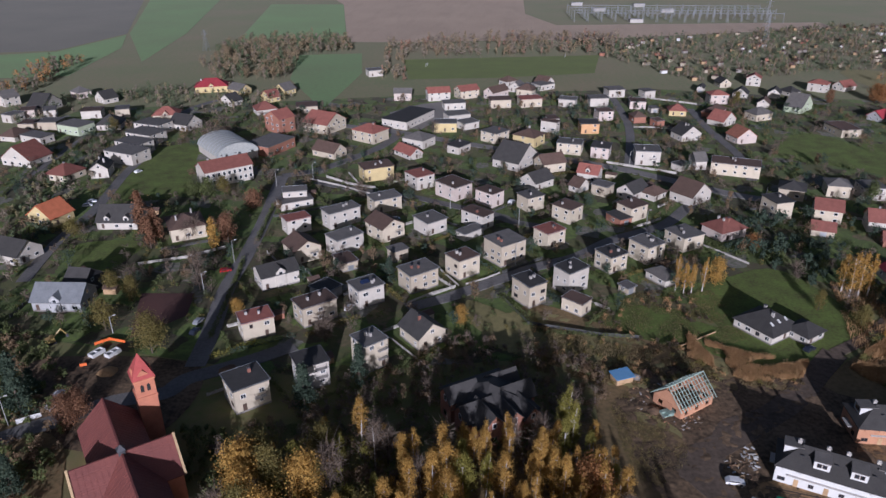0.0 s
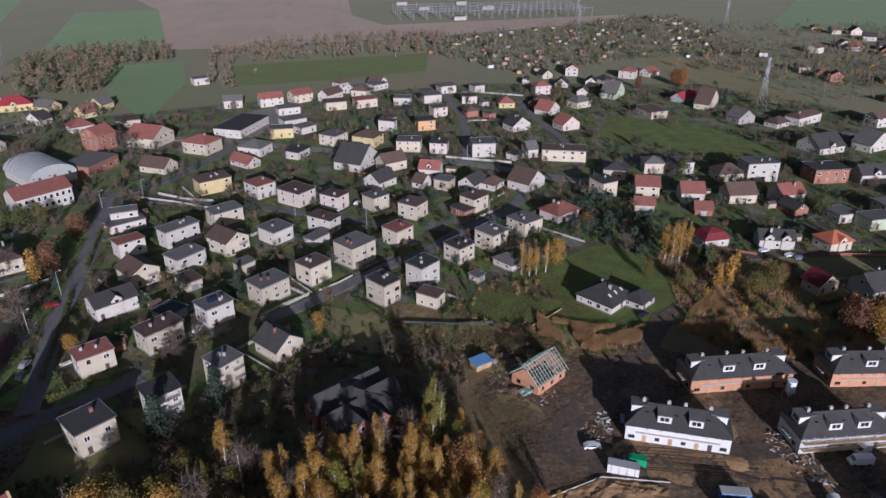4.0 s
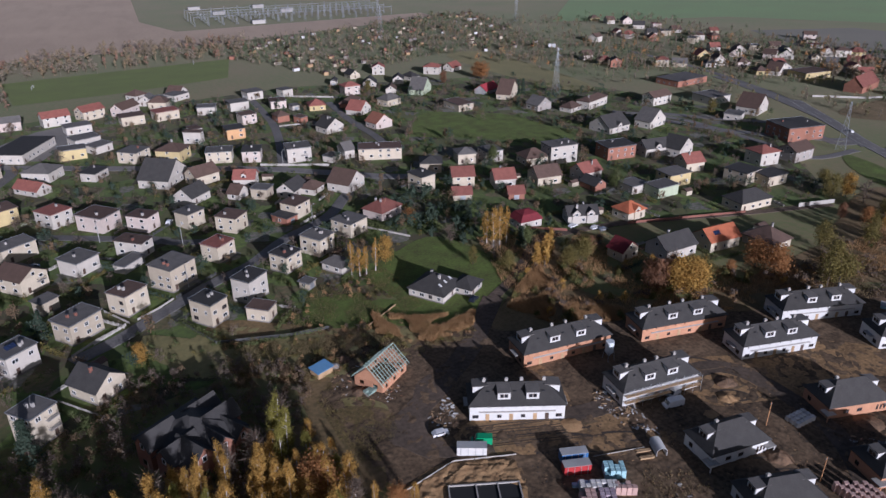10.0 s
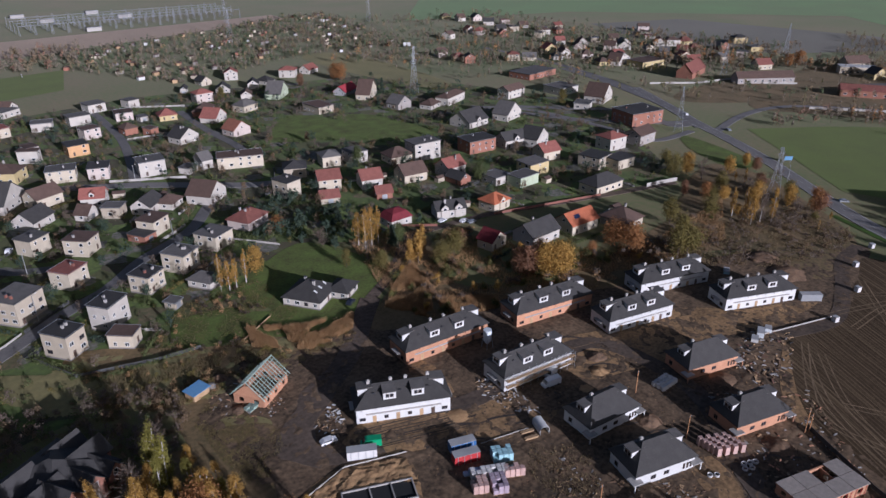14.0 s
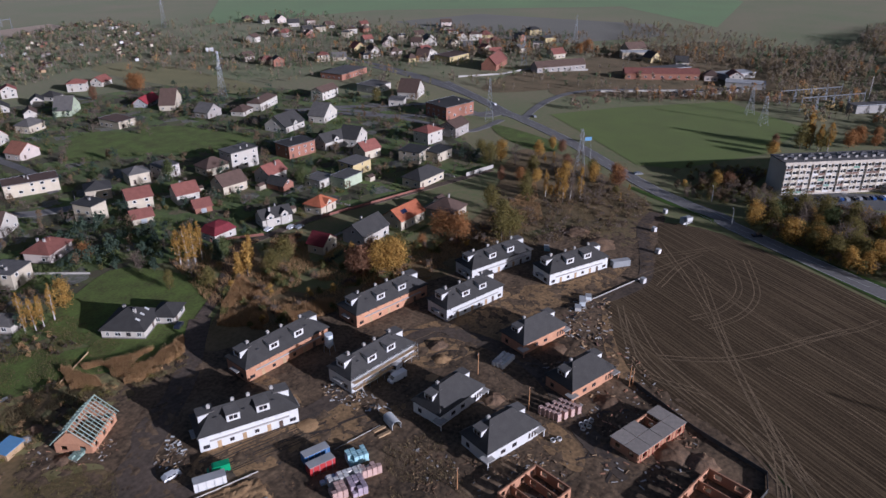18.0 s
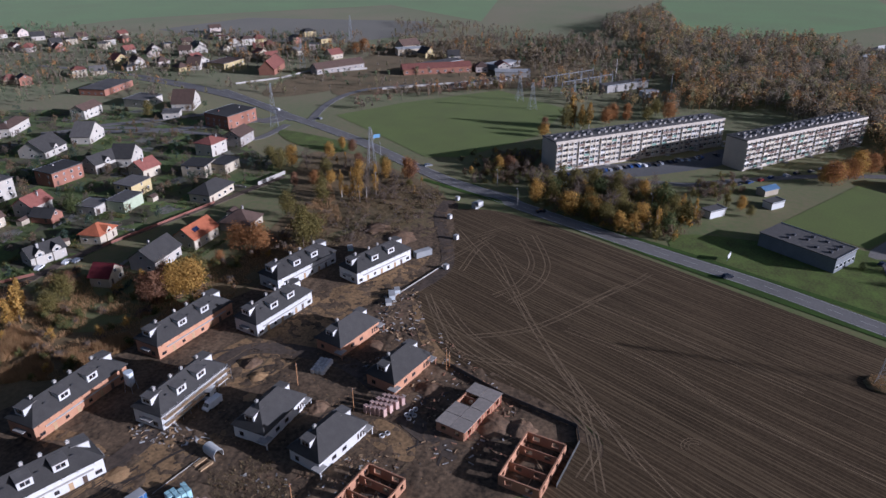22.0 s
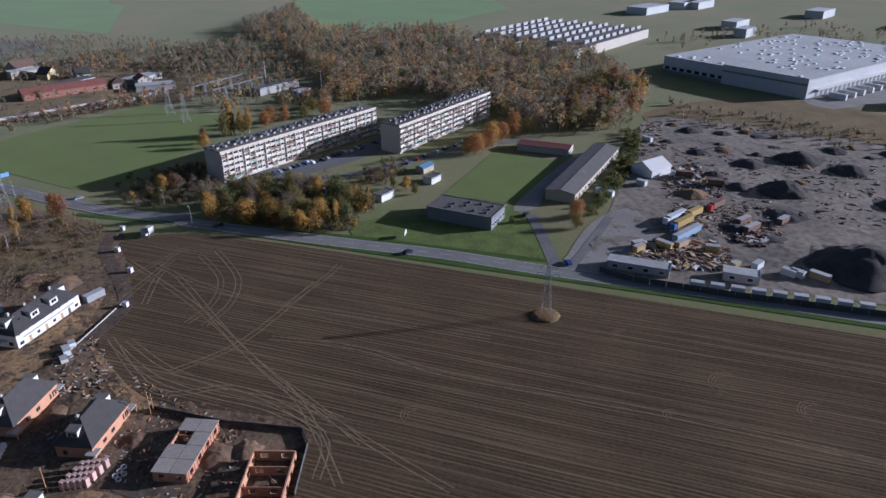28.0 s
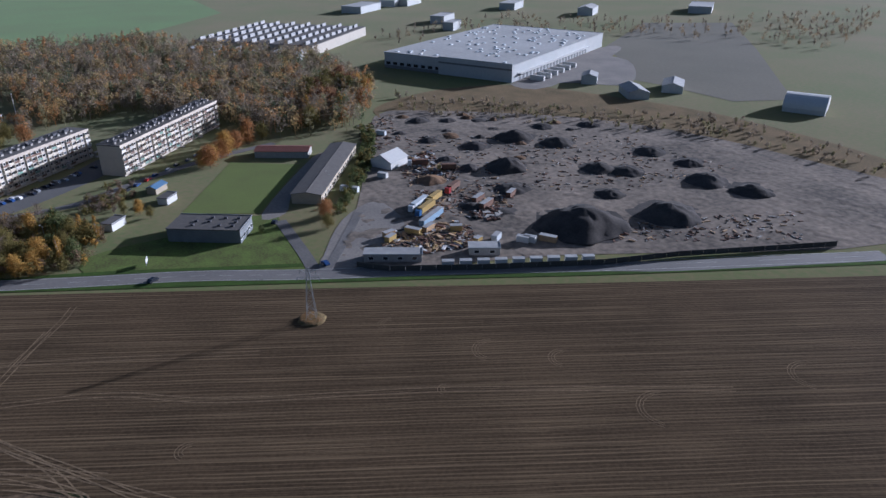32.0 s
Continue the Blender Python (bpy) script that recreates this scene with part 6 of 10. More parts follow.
# ---- blocks of flats ----
PANEL = material("panel_concrete", (0.56, 0.50, 0.42), (0.42, 0.37, 0.31), 0.9, 0.15, 3, 0.15, 0.03)
LOGGIA = [material("loggia_" + n, c, None, 0.8, 0.5, 3, 0.1, 0.2) for n, c in (("cream", (0.64, 0.57, 0.45)), ("white", (0.68, 0.66, 0.62)), ("brown", (0.20, 0.13, 0.10)), ("green", (0.22, 0.34, 0.27)))]


def block_of_flats(cx, cy, rz, w, d=13.0, h=15.6):
    a = radians(rz)
    x, y = cx + math.cos(a) * w / 2 - math.sin(a) * d / 2, cy + math.sin(a) * w / 2 + math.cos(a) * d / 2
    for k in range(8):
        FOOTPRINTS.append((x + math.cos(a) * w * (k - 3.5) / 8, y + math.sin(a) * w * (k - 3.5) / 8, 9))
    top = thing("block_of_flats", x, y, rz, "long five-storey grey panel block of flats with balconies", "apartment block", "blocks of flats")
    part("wall", Shape().box(-w / 2, -d / 2, -0.5, w / 2, d / 2, h).mesh("wall", PANEL), top)
    part("roof", Shape().box(-w / 2 - 0.3, -d / 2 - 0.3, h, w / 2 + 0.3, d / 2 + 0.3, h + 0.5).mesh("roof", ROOF_MAT["grey"]), top, "dark felt roof")
    part("roof_edge", Shape().box(-w / 2 - 0.35, -d / 2 - 0.36, h - 0.5, w / 2 + 0.35, -d / 2 - 0.301, h + 0.62).mesh("roof_edge", PANEL), top)
    rng = random.Random(int(w))
    n = int(w / 3.3)
    bal = [shared(("loggia", k), lambda k=k: Shape().box(-1.5, -0.75, 0, 1.5, 0, 0.15, 0).box(-1.5, -0.75, 0.15, 1.5, -0.67, 1.15, 1).box(-1.55, -0.75, 0, -1.47, 0, 2.5, 0).box(1.47, -0.75, 0, 1.55, 0, 2.5, 0).mesh("balcony", PANEL, LOGGIA[k])) for k in range(4)]
    wins = [far_window(1.4, 1.3), far_window(1.9, 1.3)]
    for st in range(5):
        for i in range(n):
            u = -w / 2 + (i + 0.5) * w / n
            z = 1.2 + st * 2.8
            part("window", wins[i % 2], top, "", (u, -d / 2, z + 0.75))
            if i % 4 in (0, 1, 2):
                part("balcony", bal[rng.choice((0, 0, 0, 1, 2, 2, 3))], top, "", (u, -d / 2, z - 0.15))
    s = Shape()
    for st in range(5):
        for i in range(n):
            u = -w / 2 + (i + 0.5) * w / n
            s.box(u - 0.75, d / 2 - 0.02, 1.9 + st * 2.8, u + 0.75, d / 2 + 0.05, 3.3 + st * 2.8)
    tagged(part("rear_window", s.mesh("rear_window", GLASS), top), kind="stuff")
    vent = shared(("vent",), lambda: Shape().box(-0.7, -0.45, 0, 0.7, 0.45, 1.0, 0).box(-0.8, -0.55, 1.0, 0.8, 0.55, 1.12, 1).mesh("vent", CONCRETE, DARKMETAL))
    hatch = shared(("hatch",), lambda: Shape().box(-1.6, -0.5, 0, 1.6, 0.5, 1.2).mesh("lift_head", DARKMETAL))
    for i in range(int(w / 4.4)):
        u = -w / 2 + 2 + i * 4.4
        part("vent", vent, top, "concrete roof vent" if i == 0 else "", (u + rng.uniform(-0.8, 0.8), -2.2 + rng.uniform(-0.6, 0.6), h + 0.5))
        part("vent", vent, top, "", (u + 1.5 + rng.uniform(-0.8, 0.8), 2.4 + rng.uniform(-0.6, 0.6), h + 0.5))
        if i % 2:
            part("roof_duct", hatch, top, "", (u + rng.uniform(-1, 1), 0.2, h + 0.5))
    for i in range(0, n, 6):
        u = -w / 2 + (i + 3.5) * w / n
        part("entrance", Shape().box(-1.4, -2.2, -0.3, 1.4, 0, 0.25).box(-1.5, -2.0, 2.6, 1.5, 0, 2.8).box(-0.8, -0.1, 0.25, 0.8, 0, 2.4).mesh("entrance", CONCRETE), top, "concrete entrance porch", (u, -d / 2, 0))


block_of_flats(340.2, 43.0, -49, 110)
block_of_flats(369.3, -48.4, -45, 97)


# ---- low halls near the flats and the yard ----
def hall(name, x, y, rz, w, d, h, wall, roof, label, kind="flat", rise=2.0, bays=0, category="building"):
    for k in range(5):
        u = w * (k - 2) / 5
        FOOTPRINTS.append((x + math.cos(radians(rz)) * u, y + math.sin(radians(rz)) * u, max(d, w / 5) / 2))
    top = thing(name, x, y, rz, label, category)
    part("wall", Shape().box(-w / 2, -d / 2, -0.5, w / 2, d / 2, h).mesh("wall", wall), top)
    if kind == "flat":
        part("roof", Shape().box(-w / 2 - 0.3, -d / 2 - 0.3, h, w / 2 + 0.3, d / 2 + 0.3, h + 0.35).mesh("roof", roof), top)
        part("parapet", Shape().box(-w / 2 - 0.3, -d / 2 - 0.3, h + 0.35, w / 2 + 0.3, -d / 2 - 0.05, h + 0.6).box(w / 2 + 0.05, -d / 2 - 0.05, h + 0.35, w / 2 + 0.3, d / 2 + 0.3, h + 0.6).mesh("parapet", METAL), top)
    elif kind == "gable":
        s, g = gable_roof(w, d, h, rise, 0.4, wall)
        part("roof", s.mesh("roof", roof), top)
        gable_ends(g, wall, top)
    else:
        n = 10
        arc = [(-(d / 2 + 0.2) * math.cos(math.pi * i / n), h + rise * math.sin(math.pi * i / n)) for i in range(n + 1)]
        part("roof", Shape().hull([(-w / 2 - 0.2, a, b) for a, b in arc], [(w / 2 + 0.2, a, b) for a, b in arc]).mesh("roof", roof), top)
    for i in range(bays):
        u = -w / 2 + (i + 0.5) * w / bays
        part("window", far_window(2.1, 1.45), top, "", (u, -d / 2, min(h - 2.0, 1.5)))
    if bays:
        for i in range(max(2, bays // 3)):
            part("window", far_window(2.1, 1.45), top, "", (w / 2, -d / 2 + (i + 0.5) * d / max(2, bays // 3), min(h - 2.0, 1.5)), math.pi / 2)
    return top


DARKCLAD = material("dark_grey_cladding", (0.19, 0.2, 0.21), (0.14, 0.15, 0.16), 0.6, 0.3, 2, 0.1, 0.03)
PALECLAD = material("pale_blue_cladding", (0.46, 0.475, 0.475), (0.38, 0.395, 0.40), 0.5, 0.05, 0.6, 0.05, 0.03)
PALEROOF = material("weathered_white_roof", (0.40, 0.40, 0.395), (0.27, 0.27, 0.265), 0.7, 0.02, 0.3, 0.1, 0.05, haze_sheen=0.08)
grey_hall = hall("office_hall", 272.8, -63.5, -37, 15, 30, 5.6, DARKCLAD, ROOF_MAT["grey"], "low dark grey flat-roofed building on a lawn", bays=5)
for i in range(9):
    part("roof_vent", shared(("roof_vent",), lambda: Shape().box(-0.6, -0.6, 0, 0.6, 0.6, 0.7).mesh("roof_vent", DARKMETAL)), grey_hall, "", (-4 + 4 * (i % 3), -11 + 5.5 * (i // 2) % 22, 5.95))
hall("long_shed", 314.6, -134.4, -38, 79, 14, 4.6, WALL_MAT["beige"], ROOF_MAT["grey"], "long low shed with a grey sheet roof and white side", "gable", 1.1, 16, "shed")
hall("garage_block", 359, -128.7, 56, 29, 11, 3.6, CONCRETE, ROOF_MAT["redbrown"], "long low garage block with a rusty red roof", "gable", 1.0, 6, "garage")
hall("tent_hall", 312, -169, -65, 15, 13, 4.0, WHITE, WHITE, "white tarpaulin tent hall in the yard", "gable", 3.4, 0, "tent")
hall("kiosk", 303.5, -31.5, -46, 9, 5, 3.2, WHITE, ROOF_MAT["grey"], "small white flat-roofed garage", "flat", 1, 0, "garage")
hall("kiosk", 321.6, -57.7, -46, 8, 5, 3.0, WHITE, ROOF_MAT["grey"], "small white flat-roofed garage", "flat", 1, 0, "garage")
hall("shop", 338.3, -56.9, -46, 9, 5, 3.0, WALL_MAT["beige"], plain("blue_sheet", (0.09, 0.17, 0.28)), "small shop with a bright blue roof", "gable", 1.0, 0, "kiosk")
# distant industry
wa = hall("warehouse", 436.4 + 0.42 * 100 + 0.91 * 62, -348.2 - 0.91 * 100 + 0.42 * 62, -65, 200, 124, 13, PALECLAD, PALEROOF, "huge pale blue-grey logistics warehouse", category="warehouse")
part("facade_step", Shape().box(-100.9, -62.3, -0.4, -100.05, 6, 14.6).mesh("facade_step", PALECLAD), wa, "raised pale front section")
part("facade_band", Shape().box(-101.2, -62.0, 9.2, -100.95, 5.8, 10.6).mesh("facade_band", DARKCLAD), wa, "dark band along the front")
part("base_band", Shape().box(-100.4, 6.2, 0, -100.06, 62, 2.6).mesh("base_band", DARKCLAD), wa, "dark base course")
part("dock_canopy", Shape().box(-90, -65.5, 5.4, 60, -62.05, 5.9).mesh("dock_canopy", WHITE), wa, "white canopy over the loading doors")
for i in range(22):
    part("dock_door", shared(("dock_door",), lambda: Shape().box(-1.7, -0.12, 0.2, 1.7, 0.02, 4.2).mesh("dock_door", DARKCLAD)), wa, "", (-86 + i * 6.7, -62.1, 0))
rng = random.Random(3)
for i in range(110):
    part("roof_light", shared(("dome",), lambda: Shape().box(-1.6, -1.2, 0, 1.6, 1.2, 0.7).mesh("roof_light", TARP)), wa, "", (rng.uniform(-96, 96), rng.uniform(-58, 58), 13.35))
for i in range(16):
    part("dock_window", shared(("dock",), lambda: Shape().box(-2.2, -0.1, 0, 2.2, 0.05, 2.4).mesh("dock_window", GLASS)), wa, "", (-100, -50 + i * 3.6 * 2, 3.0), -math.pi / 2)


def saw_tooth(x, y, rz, w, d, h):
    top = thing("factory", x, y, rz, "white factory with rows of saw-tooth roof lights", "factory")
    FOOTPRINTS.append((x, y, max(w, d) / 2))
    part("wall", Shape().box(-w / 2, -d / 2, -0.5, w / 2, d / 2, h).mesh("wall", WALL_MAT["white"]), top)
    part("roof", Shape().box(-w / 2, -d / 2, h, w / 2, d / 2, h + 0.4).mesh("roof", ROOF_MAT["grey"]), top)
    for i in range(9):
        for j in range(7):
            part("roof_light", shared(("tooth",), lambda: Shape().hull([(-4.5, -2, 0), (4.5, -2, 0), (4.5, 2, 0), (-4.5, 2, 0)], [(-4.5, -1.9, 3.2), (4.5, -1.9, 3.2), (4.5, -1.7, 3.2), (-4.5, -1.7, 3.2)]).mesh("roof_light", PALEROOF)), top, "", (-w / 2 + 8 + i * (w - 16) / 8, -d / 2 + 10 + j * (d - 16) / 6, h + 0.4))


saw_tooth(727, -274, -49, 135, 130, 9)
for u in range(6):
    hall("shed", 712 - 17 * u, -180 - 14 * u, -49, 24, 7, 6, WHITE, PALEROOF, "long white shed end among the trees", "gable", 1.5, 0, "shed")
hall("storage_hall", 353, -396, -31, 27, 15, 5, PALECLAD, PALEROOF, "pale gabled storage hall", "gable", 2.5, 0, "shed")
hall("storage_hall", 350, -435, -52, 27, 15, 5, PALECLAD, PALEROOF, "pale gabled storage hall", "gable", 2.5, 0, "shed")
hall("storage_hall", 404, -401, -47, 17, 12, 6, PALECLAD, PALEROOF, "small pale gabled storage hall", "gable", 2.0, 0, "shed")
hall("arched_shed", 258.4, -459.8, 25, 26, 24, 3, WHITE, WHITE, "large white arched storage tent", "arch", 8, 0, "shed")
for (x, y), s_, lab in (((925.2, -466.0), 60, "flat"), ((962.8, -561.5), 50, "flat"), ((833.5, -659.8), 45, "flat"), ((723.8, -704.3), 40, "gable"), ((707.6, -473.1), 26, "flat"), ((965.1, -541.2), 50, "flat"), ((766.3, -497.9), 36, "flat"), ((658.8, -855.3), 60, "flat")):
    hall("factory", x, y, -55, s_, s_ * 0.5, 9, PALECLAD, PALEROOF, "pale far factory building", lab, 3, 0, "factory")
# farm and depot by the crossroads
hall("barn", 532.1, 310.2, 14, 34, 13, 5, WALL_MAT["brick"], ROOF_MAT["redbrown"], "old brick barn with a rusty tiled roof", "gable", 6.5, 0, "barn")
hall("farm_range", 550.2, 258.2, -35, 46, 11, 4.5, WALL_MAT["stone"], ROOF_MAT["brown"], "long low farm range with a brown roof", "gable", 4, 8, "barn")
hall("farm_house", 658.9, 233.5, -35, 20, 13, 6, WALL_MAT["cream"], ROOF_MAT["brown"], "old cream manor house with a brown hipped roof", "gable", 5, 6, "house")
hall("depot", 579.0, 178.3, -35, 44, 14, 6, WALL_MAT["brick"], ROOF_MAT["grey"], "red brick depot building with a grey roof", "flat", 1, 9, "depot")
hall("depot", 602.2, 128.0, -35, 30, 14, 4, CONCRETE, PALEROOF, "grey depot shed with a white roof", "flat", 1, 5, "depot")
hall("depot", 566, 176, -60, 58, 13, 5, WALL_MAT["brick"], ROOF_MAT["redbrown"], "long brick depot range with a rusty roof", "gable", 3.0, 9, "depot")
hall("depot", 640, 224, -56, 27, 12, 6, WALL_MAT["cream"], PALEROOF, "pale depot office with a grey roof", "flat", 1, 5, "depot")
hall("depot", 570, 112, -77, 28, 14, 4, CONCRETE, PALEROOF, "grey depot shed with a white roof", "flat", 1, 0, "depot")
for t_ in range(16):
    hall("lock_up_garage", 511 + t_ * 2.6, 146 - t_ * 2.3, -41, 3.2, 6, 2.6, CONCRETE, ROOF_MAT["black"], "dark lock-up garage in a row", "flat", 1, 0, "garage")


# ---- pylons and masts ----
def lattice_pylon(x, y, h, arms, rz=0.0, base=2.6, label="grey steel lattice power pylon"):
    top = thing("pylon", x, y, rz, label, "pylon", "power line pylons")
    s = Shape()
    b, t = base, 0.35
    levels = 9
    z = [h * (1 - (1 - k / levels) ** 1.15) for k in range(levels + 1)]
    wd = [b + (t - b) * (q / h) ** 0.75 for q in z]
    cn = ((-1, -1), (1, -1), (1, 1), (-1, 1))
    for k in range(levels):
        for i, (a, c) in enumerate(cn):
            a2, c2 = cn[(i + 1) % 4]
            s.tube((a * wd[k], c * wd[k], z[k]), (a * wd[k + 1], c * wd[k + 1], z[k + 1]), 0.085, 0.075, 4)
            s.tube((a * wd[k], c * wd[k], z[k]), (a2 * wd[k + 1], c2 * wd[k + 1], z[k + 1]), 0.04, 0.04, 3)
            s.tube((a2 * wd[k], c2 * wd[k], z[k]), (a * wd[k + 1], c * wd[k + 1], z[k + 1]), 0.04, 0.04, 3)
    part("lattice", s.mesh("lattice", METAL), top)
    for i in range(arms):
        zz, span = h * (0.97 - 0.13 * i), (h * 0.13 + 1.0 * (i == 1))
        s = Shape()
        for sg in (-1, 1):
            s.tube((0, 0, zz), (sg * span, 0, zz - 0.2), 0.09, 0.05, 4).tube((0, 0, zz - 1.2), (sg * span, 0, zz - 0.2), 0.09, 0.05, 4)
            s.tube((sg * span, 0, zz - 0.2), (sg * span, 0, zz - 1.6), 0.1, 0.08, 5)
        part("crossarm", s.mesh("crossarm", METAL), top)
    return top


field_pylon = lattice_pylon(187.2, -70.8, 19, 2, 60, 1.8)


mound = Shape()
n = 18
for j, (r, z) in enumerate(((4.6, 0.2), (4.2, 0.75), (3.2, 1.0), (0.05, 1.1))):
    for i in range(n):
        a = 2 * math.pi * i / n
        k = 1 + 0.14 * noise.noise(Vector((i * 0.9, j * 1.7, 2)))
        mound.v.append((r * k * math.cos(a), r * k * math.sin(a), z + 0.2 * noise.noise(Vector((i, j, 5)))))
    if j:
        for i in range(n):
            mound.f.append(((j - 1) * n + i, (j - 1) * n + (i + 1) % n, j * n + (i + 1) % n, j * n + i))
            mound.m.append(0)
ob = new("weedy_mound", mound.mesh("weedy_mound", GROUND["wild"]))
ob.location = (187.2, -70.8, 0)
tagged(ob, "dry weedy mound of earth round the pylon's feet", "mound", kind="")
lattice_pylon(314, 132, 24, 3, 40)
lattice_pylon(378, 223, 27, 3, 30)
lattice_pylon(320, 408, 34, 3, 20)
lattice_pylon(548, 290, 26, 3, 30)
lattice_pylon(668, 297, 30, 3, 30)
lattice_pylon(466, 77, 18, 2, 30)
lattice_pylon(488, 90, 18, 2, 30)
lattice_pylon(521, 753, 34, 3, 20)
lattice_pylon(380, 857, 34, 3, 20)
lattice_pylon(-232, 703, 20, 2, 60)
lattice_pylon(332.6, 744.8, 30, 3, 20)


LATTICE = material("dull_grey_lattice", (0.20, 0.21, 0.22), (0.15, 0.16, 0.17), 0.7)


def switchyard(x, y, rz, nx, ny, step, h, label):
    """Rows of steel portals, each one a thing."""
    a = radians(rz)
    for j in range(ny):
        for i in range(nx):
            px, py = x + math.cos(a) * i * step - math.sin(a) * j * step * 1.6, y + math.sin(a) * i * step + math.cos(a) * j * step * 1.6
            def make():
                s = Shape()
                w = step * 0.46
                for u in (-w, w):
                    s.tube((u - 0.8, 0, 0), (u, 0, h), 0.22, 0.15, 4).tube((u + 0.8, 0, 0), (u, 0, h), 0.22, 0.15, 4)
                    s.tube((u, 0, h), (u, 0, h + 2.5), 0.2, 0.1, 4)
                s.box(-w, -0.25, h - 0.45, w, 0.25, h)
                for u in (-0.6, 0, 0.6):
                    s.tube((u * w, 0, h - 0.7), (u * w, 0, h - 2.4), 0.18, 0.12, 4)
                return s.mesh("portal", LATTICE)
            ob = new("portal_frame", shared(("portal", step, h), make))
            ob.location, ob.rotation_euler = (px, py, 0), (0, 0, a)
            tagged(ob, label, "portal frame", "substation portals")


switchyard(170, 905, -3, 15, 4, 17, 11, "grey steel portal frame of a large substation")
for (x, y) in ((215.0, 1013.6), (282.8, 1066.0), (304.4, 999.1), (237.1, 898.7), (195.6, 1082.2)):
    hall("switch_house", x, y, 0, 16, 8, 4, CONCRETE, ROOF_MAT["grey"], "grey substation switch house", "flat", 1, 0, "building")
switchyard(520, 60, -40, 4, 2, 13, 9, "grey steel portal frame of a small substation")
hall("switch_house", 525.3, 2.8, -45, 12, 7, 4, WHITE, PALEROOF, "small white substation hut", "flat", 1, 0, "building")
hall("substation_shed", 544.9, 21.4, -45, 40, 9, 5, CONCRETE, ROOF_MAT["grey"], "long grey substation shed", "flat", 1, 0, "building")

# ---- trees and planting ----
def foliage(name, colour, colour2, island=0.2, haze_sheen=0.0):
    m = material(name, colour, colour2, 0.85, 0.25, 2.0, 0.0, 0.0, 0.0, 0.15, island, haze_sheen)
    nt = m.node_tree
    b, out = nt.nodes["Principled BSDF"], nt.nodes["Material Output"]
    leaf, mix = nt.nodes.new("ShaderNodeBsdfTranslucent"), nt.nodes.new("ShaderNodeMixShader")
    mix.inputs[0].default_value = 0.42
    nt.links.new(b.inputs["Base Color"].links[0].from_socket, leaf.inputs["Color"])
    nt.links.new(b.outputs[0], mix.inputs[1])
    nt.links.new(leaf.outputs[0], mix.inputs[2])
    nt.links.new(mix.outputs[0], out.inputs["Surface"])
    return m


LEAF = {
    "gold": foliage("golden_leaves", (0.50, 0.315, 0.08), (0.36, 0.22, 0.06), 0.35),
    "orange": foliage("orange_leaves", (0.40, 0.205, 0.08), (0.30, 0.15, 0.06)),
    "rust": foliage("russet_leaves", (0.28, 0.15, 0.085), (0.20, 0.11, 0.065)),
    "olive": foliage("olive_leaves", (0.22, 0.18, 0.058), (0.15, 0.13, 0.045)),
    "green": foliage("dark_green_leaves", (0.145, 0.165, 0.062), (0.085, 0.105, 0.042)),
    "lime": foliage("yellow_green_leaves", (0.28, 0.25, 0.055), (0.19, 0.175, 0.045)),
    "spruce": foliage("spruce_needles", (0.085, 0.115, 0.08), (0.055, 0.08, 0.055)),
    "twig": foliage("bare_twigs", (0.215, 0.17, 0.13), (0.15, 0.115, 0.09)),
    "brownwood": foliage("faded_brown_leaves", (0.25, 0.175, 0.10), (0.175, 0.125, 0.08)),
    "reed": foliage("dry_reed", (0.50, 0.32, 0.155), (0.34, 0.21, 0.10)),
    "weed": foliage("dead_weeds", (0.25, 0.19, 0.095), (0.165, 0.13, 0.068)),
}
# leaf colours of far woods, lightened and given sheen in place of haze
HAZED_LEAF = {
    "twig": foliage("bare_wood_twigs", (0.325, 0.267, 0.195), (0.227, 0.189, 0.137), haze_sheen=0.12), "brownwood": foliage("faded_wood_leaves", (0.338, 0.260, 0.156), (0.234, 0.182, 0.111), haze_sheen=0.12),
    "olive": foliage("olive_wood_leaves", (0.325, 0.286, 0.150), (0.221, 0.202, 0.111), haze_sheen=0.12), "gold": foliage("golden_wood_leaves", (0.520, 0.384, 0.169), (0.390, 0.280, 0.130), haze_sheen=0.12),
    "orange": foliage("orange_wood_leaves", (0.520, 0.293, 0.124), (0.377, 0.215, 0.091), haze_sheen=0.12), "rust": foliage("russet_wood_leaves", (0.377, 0.234, 0.156), (0.273, 0.169, 0.117), haze_sheen=0.12), "green": foliage("green_wood_leaves", (0.163, 0.195, 0.098), (0.104, 0.130, 0.072), haze_sheen=0.12),
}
BARK = {"white": material("birch_bark", (0.50, 0.47, 0.43), (0.30, 0.27, 0.24), 0.9, 0.8, 5, 0.3), "brown": material("tree_bark", (0.12, 0.092, 0.07), (0.07, 0.055, 0.045), 0.9, 0.8, 5, 0.4)}


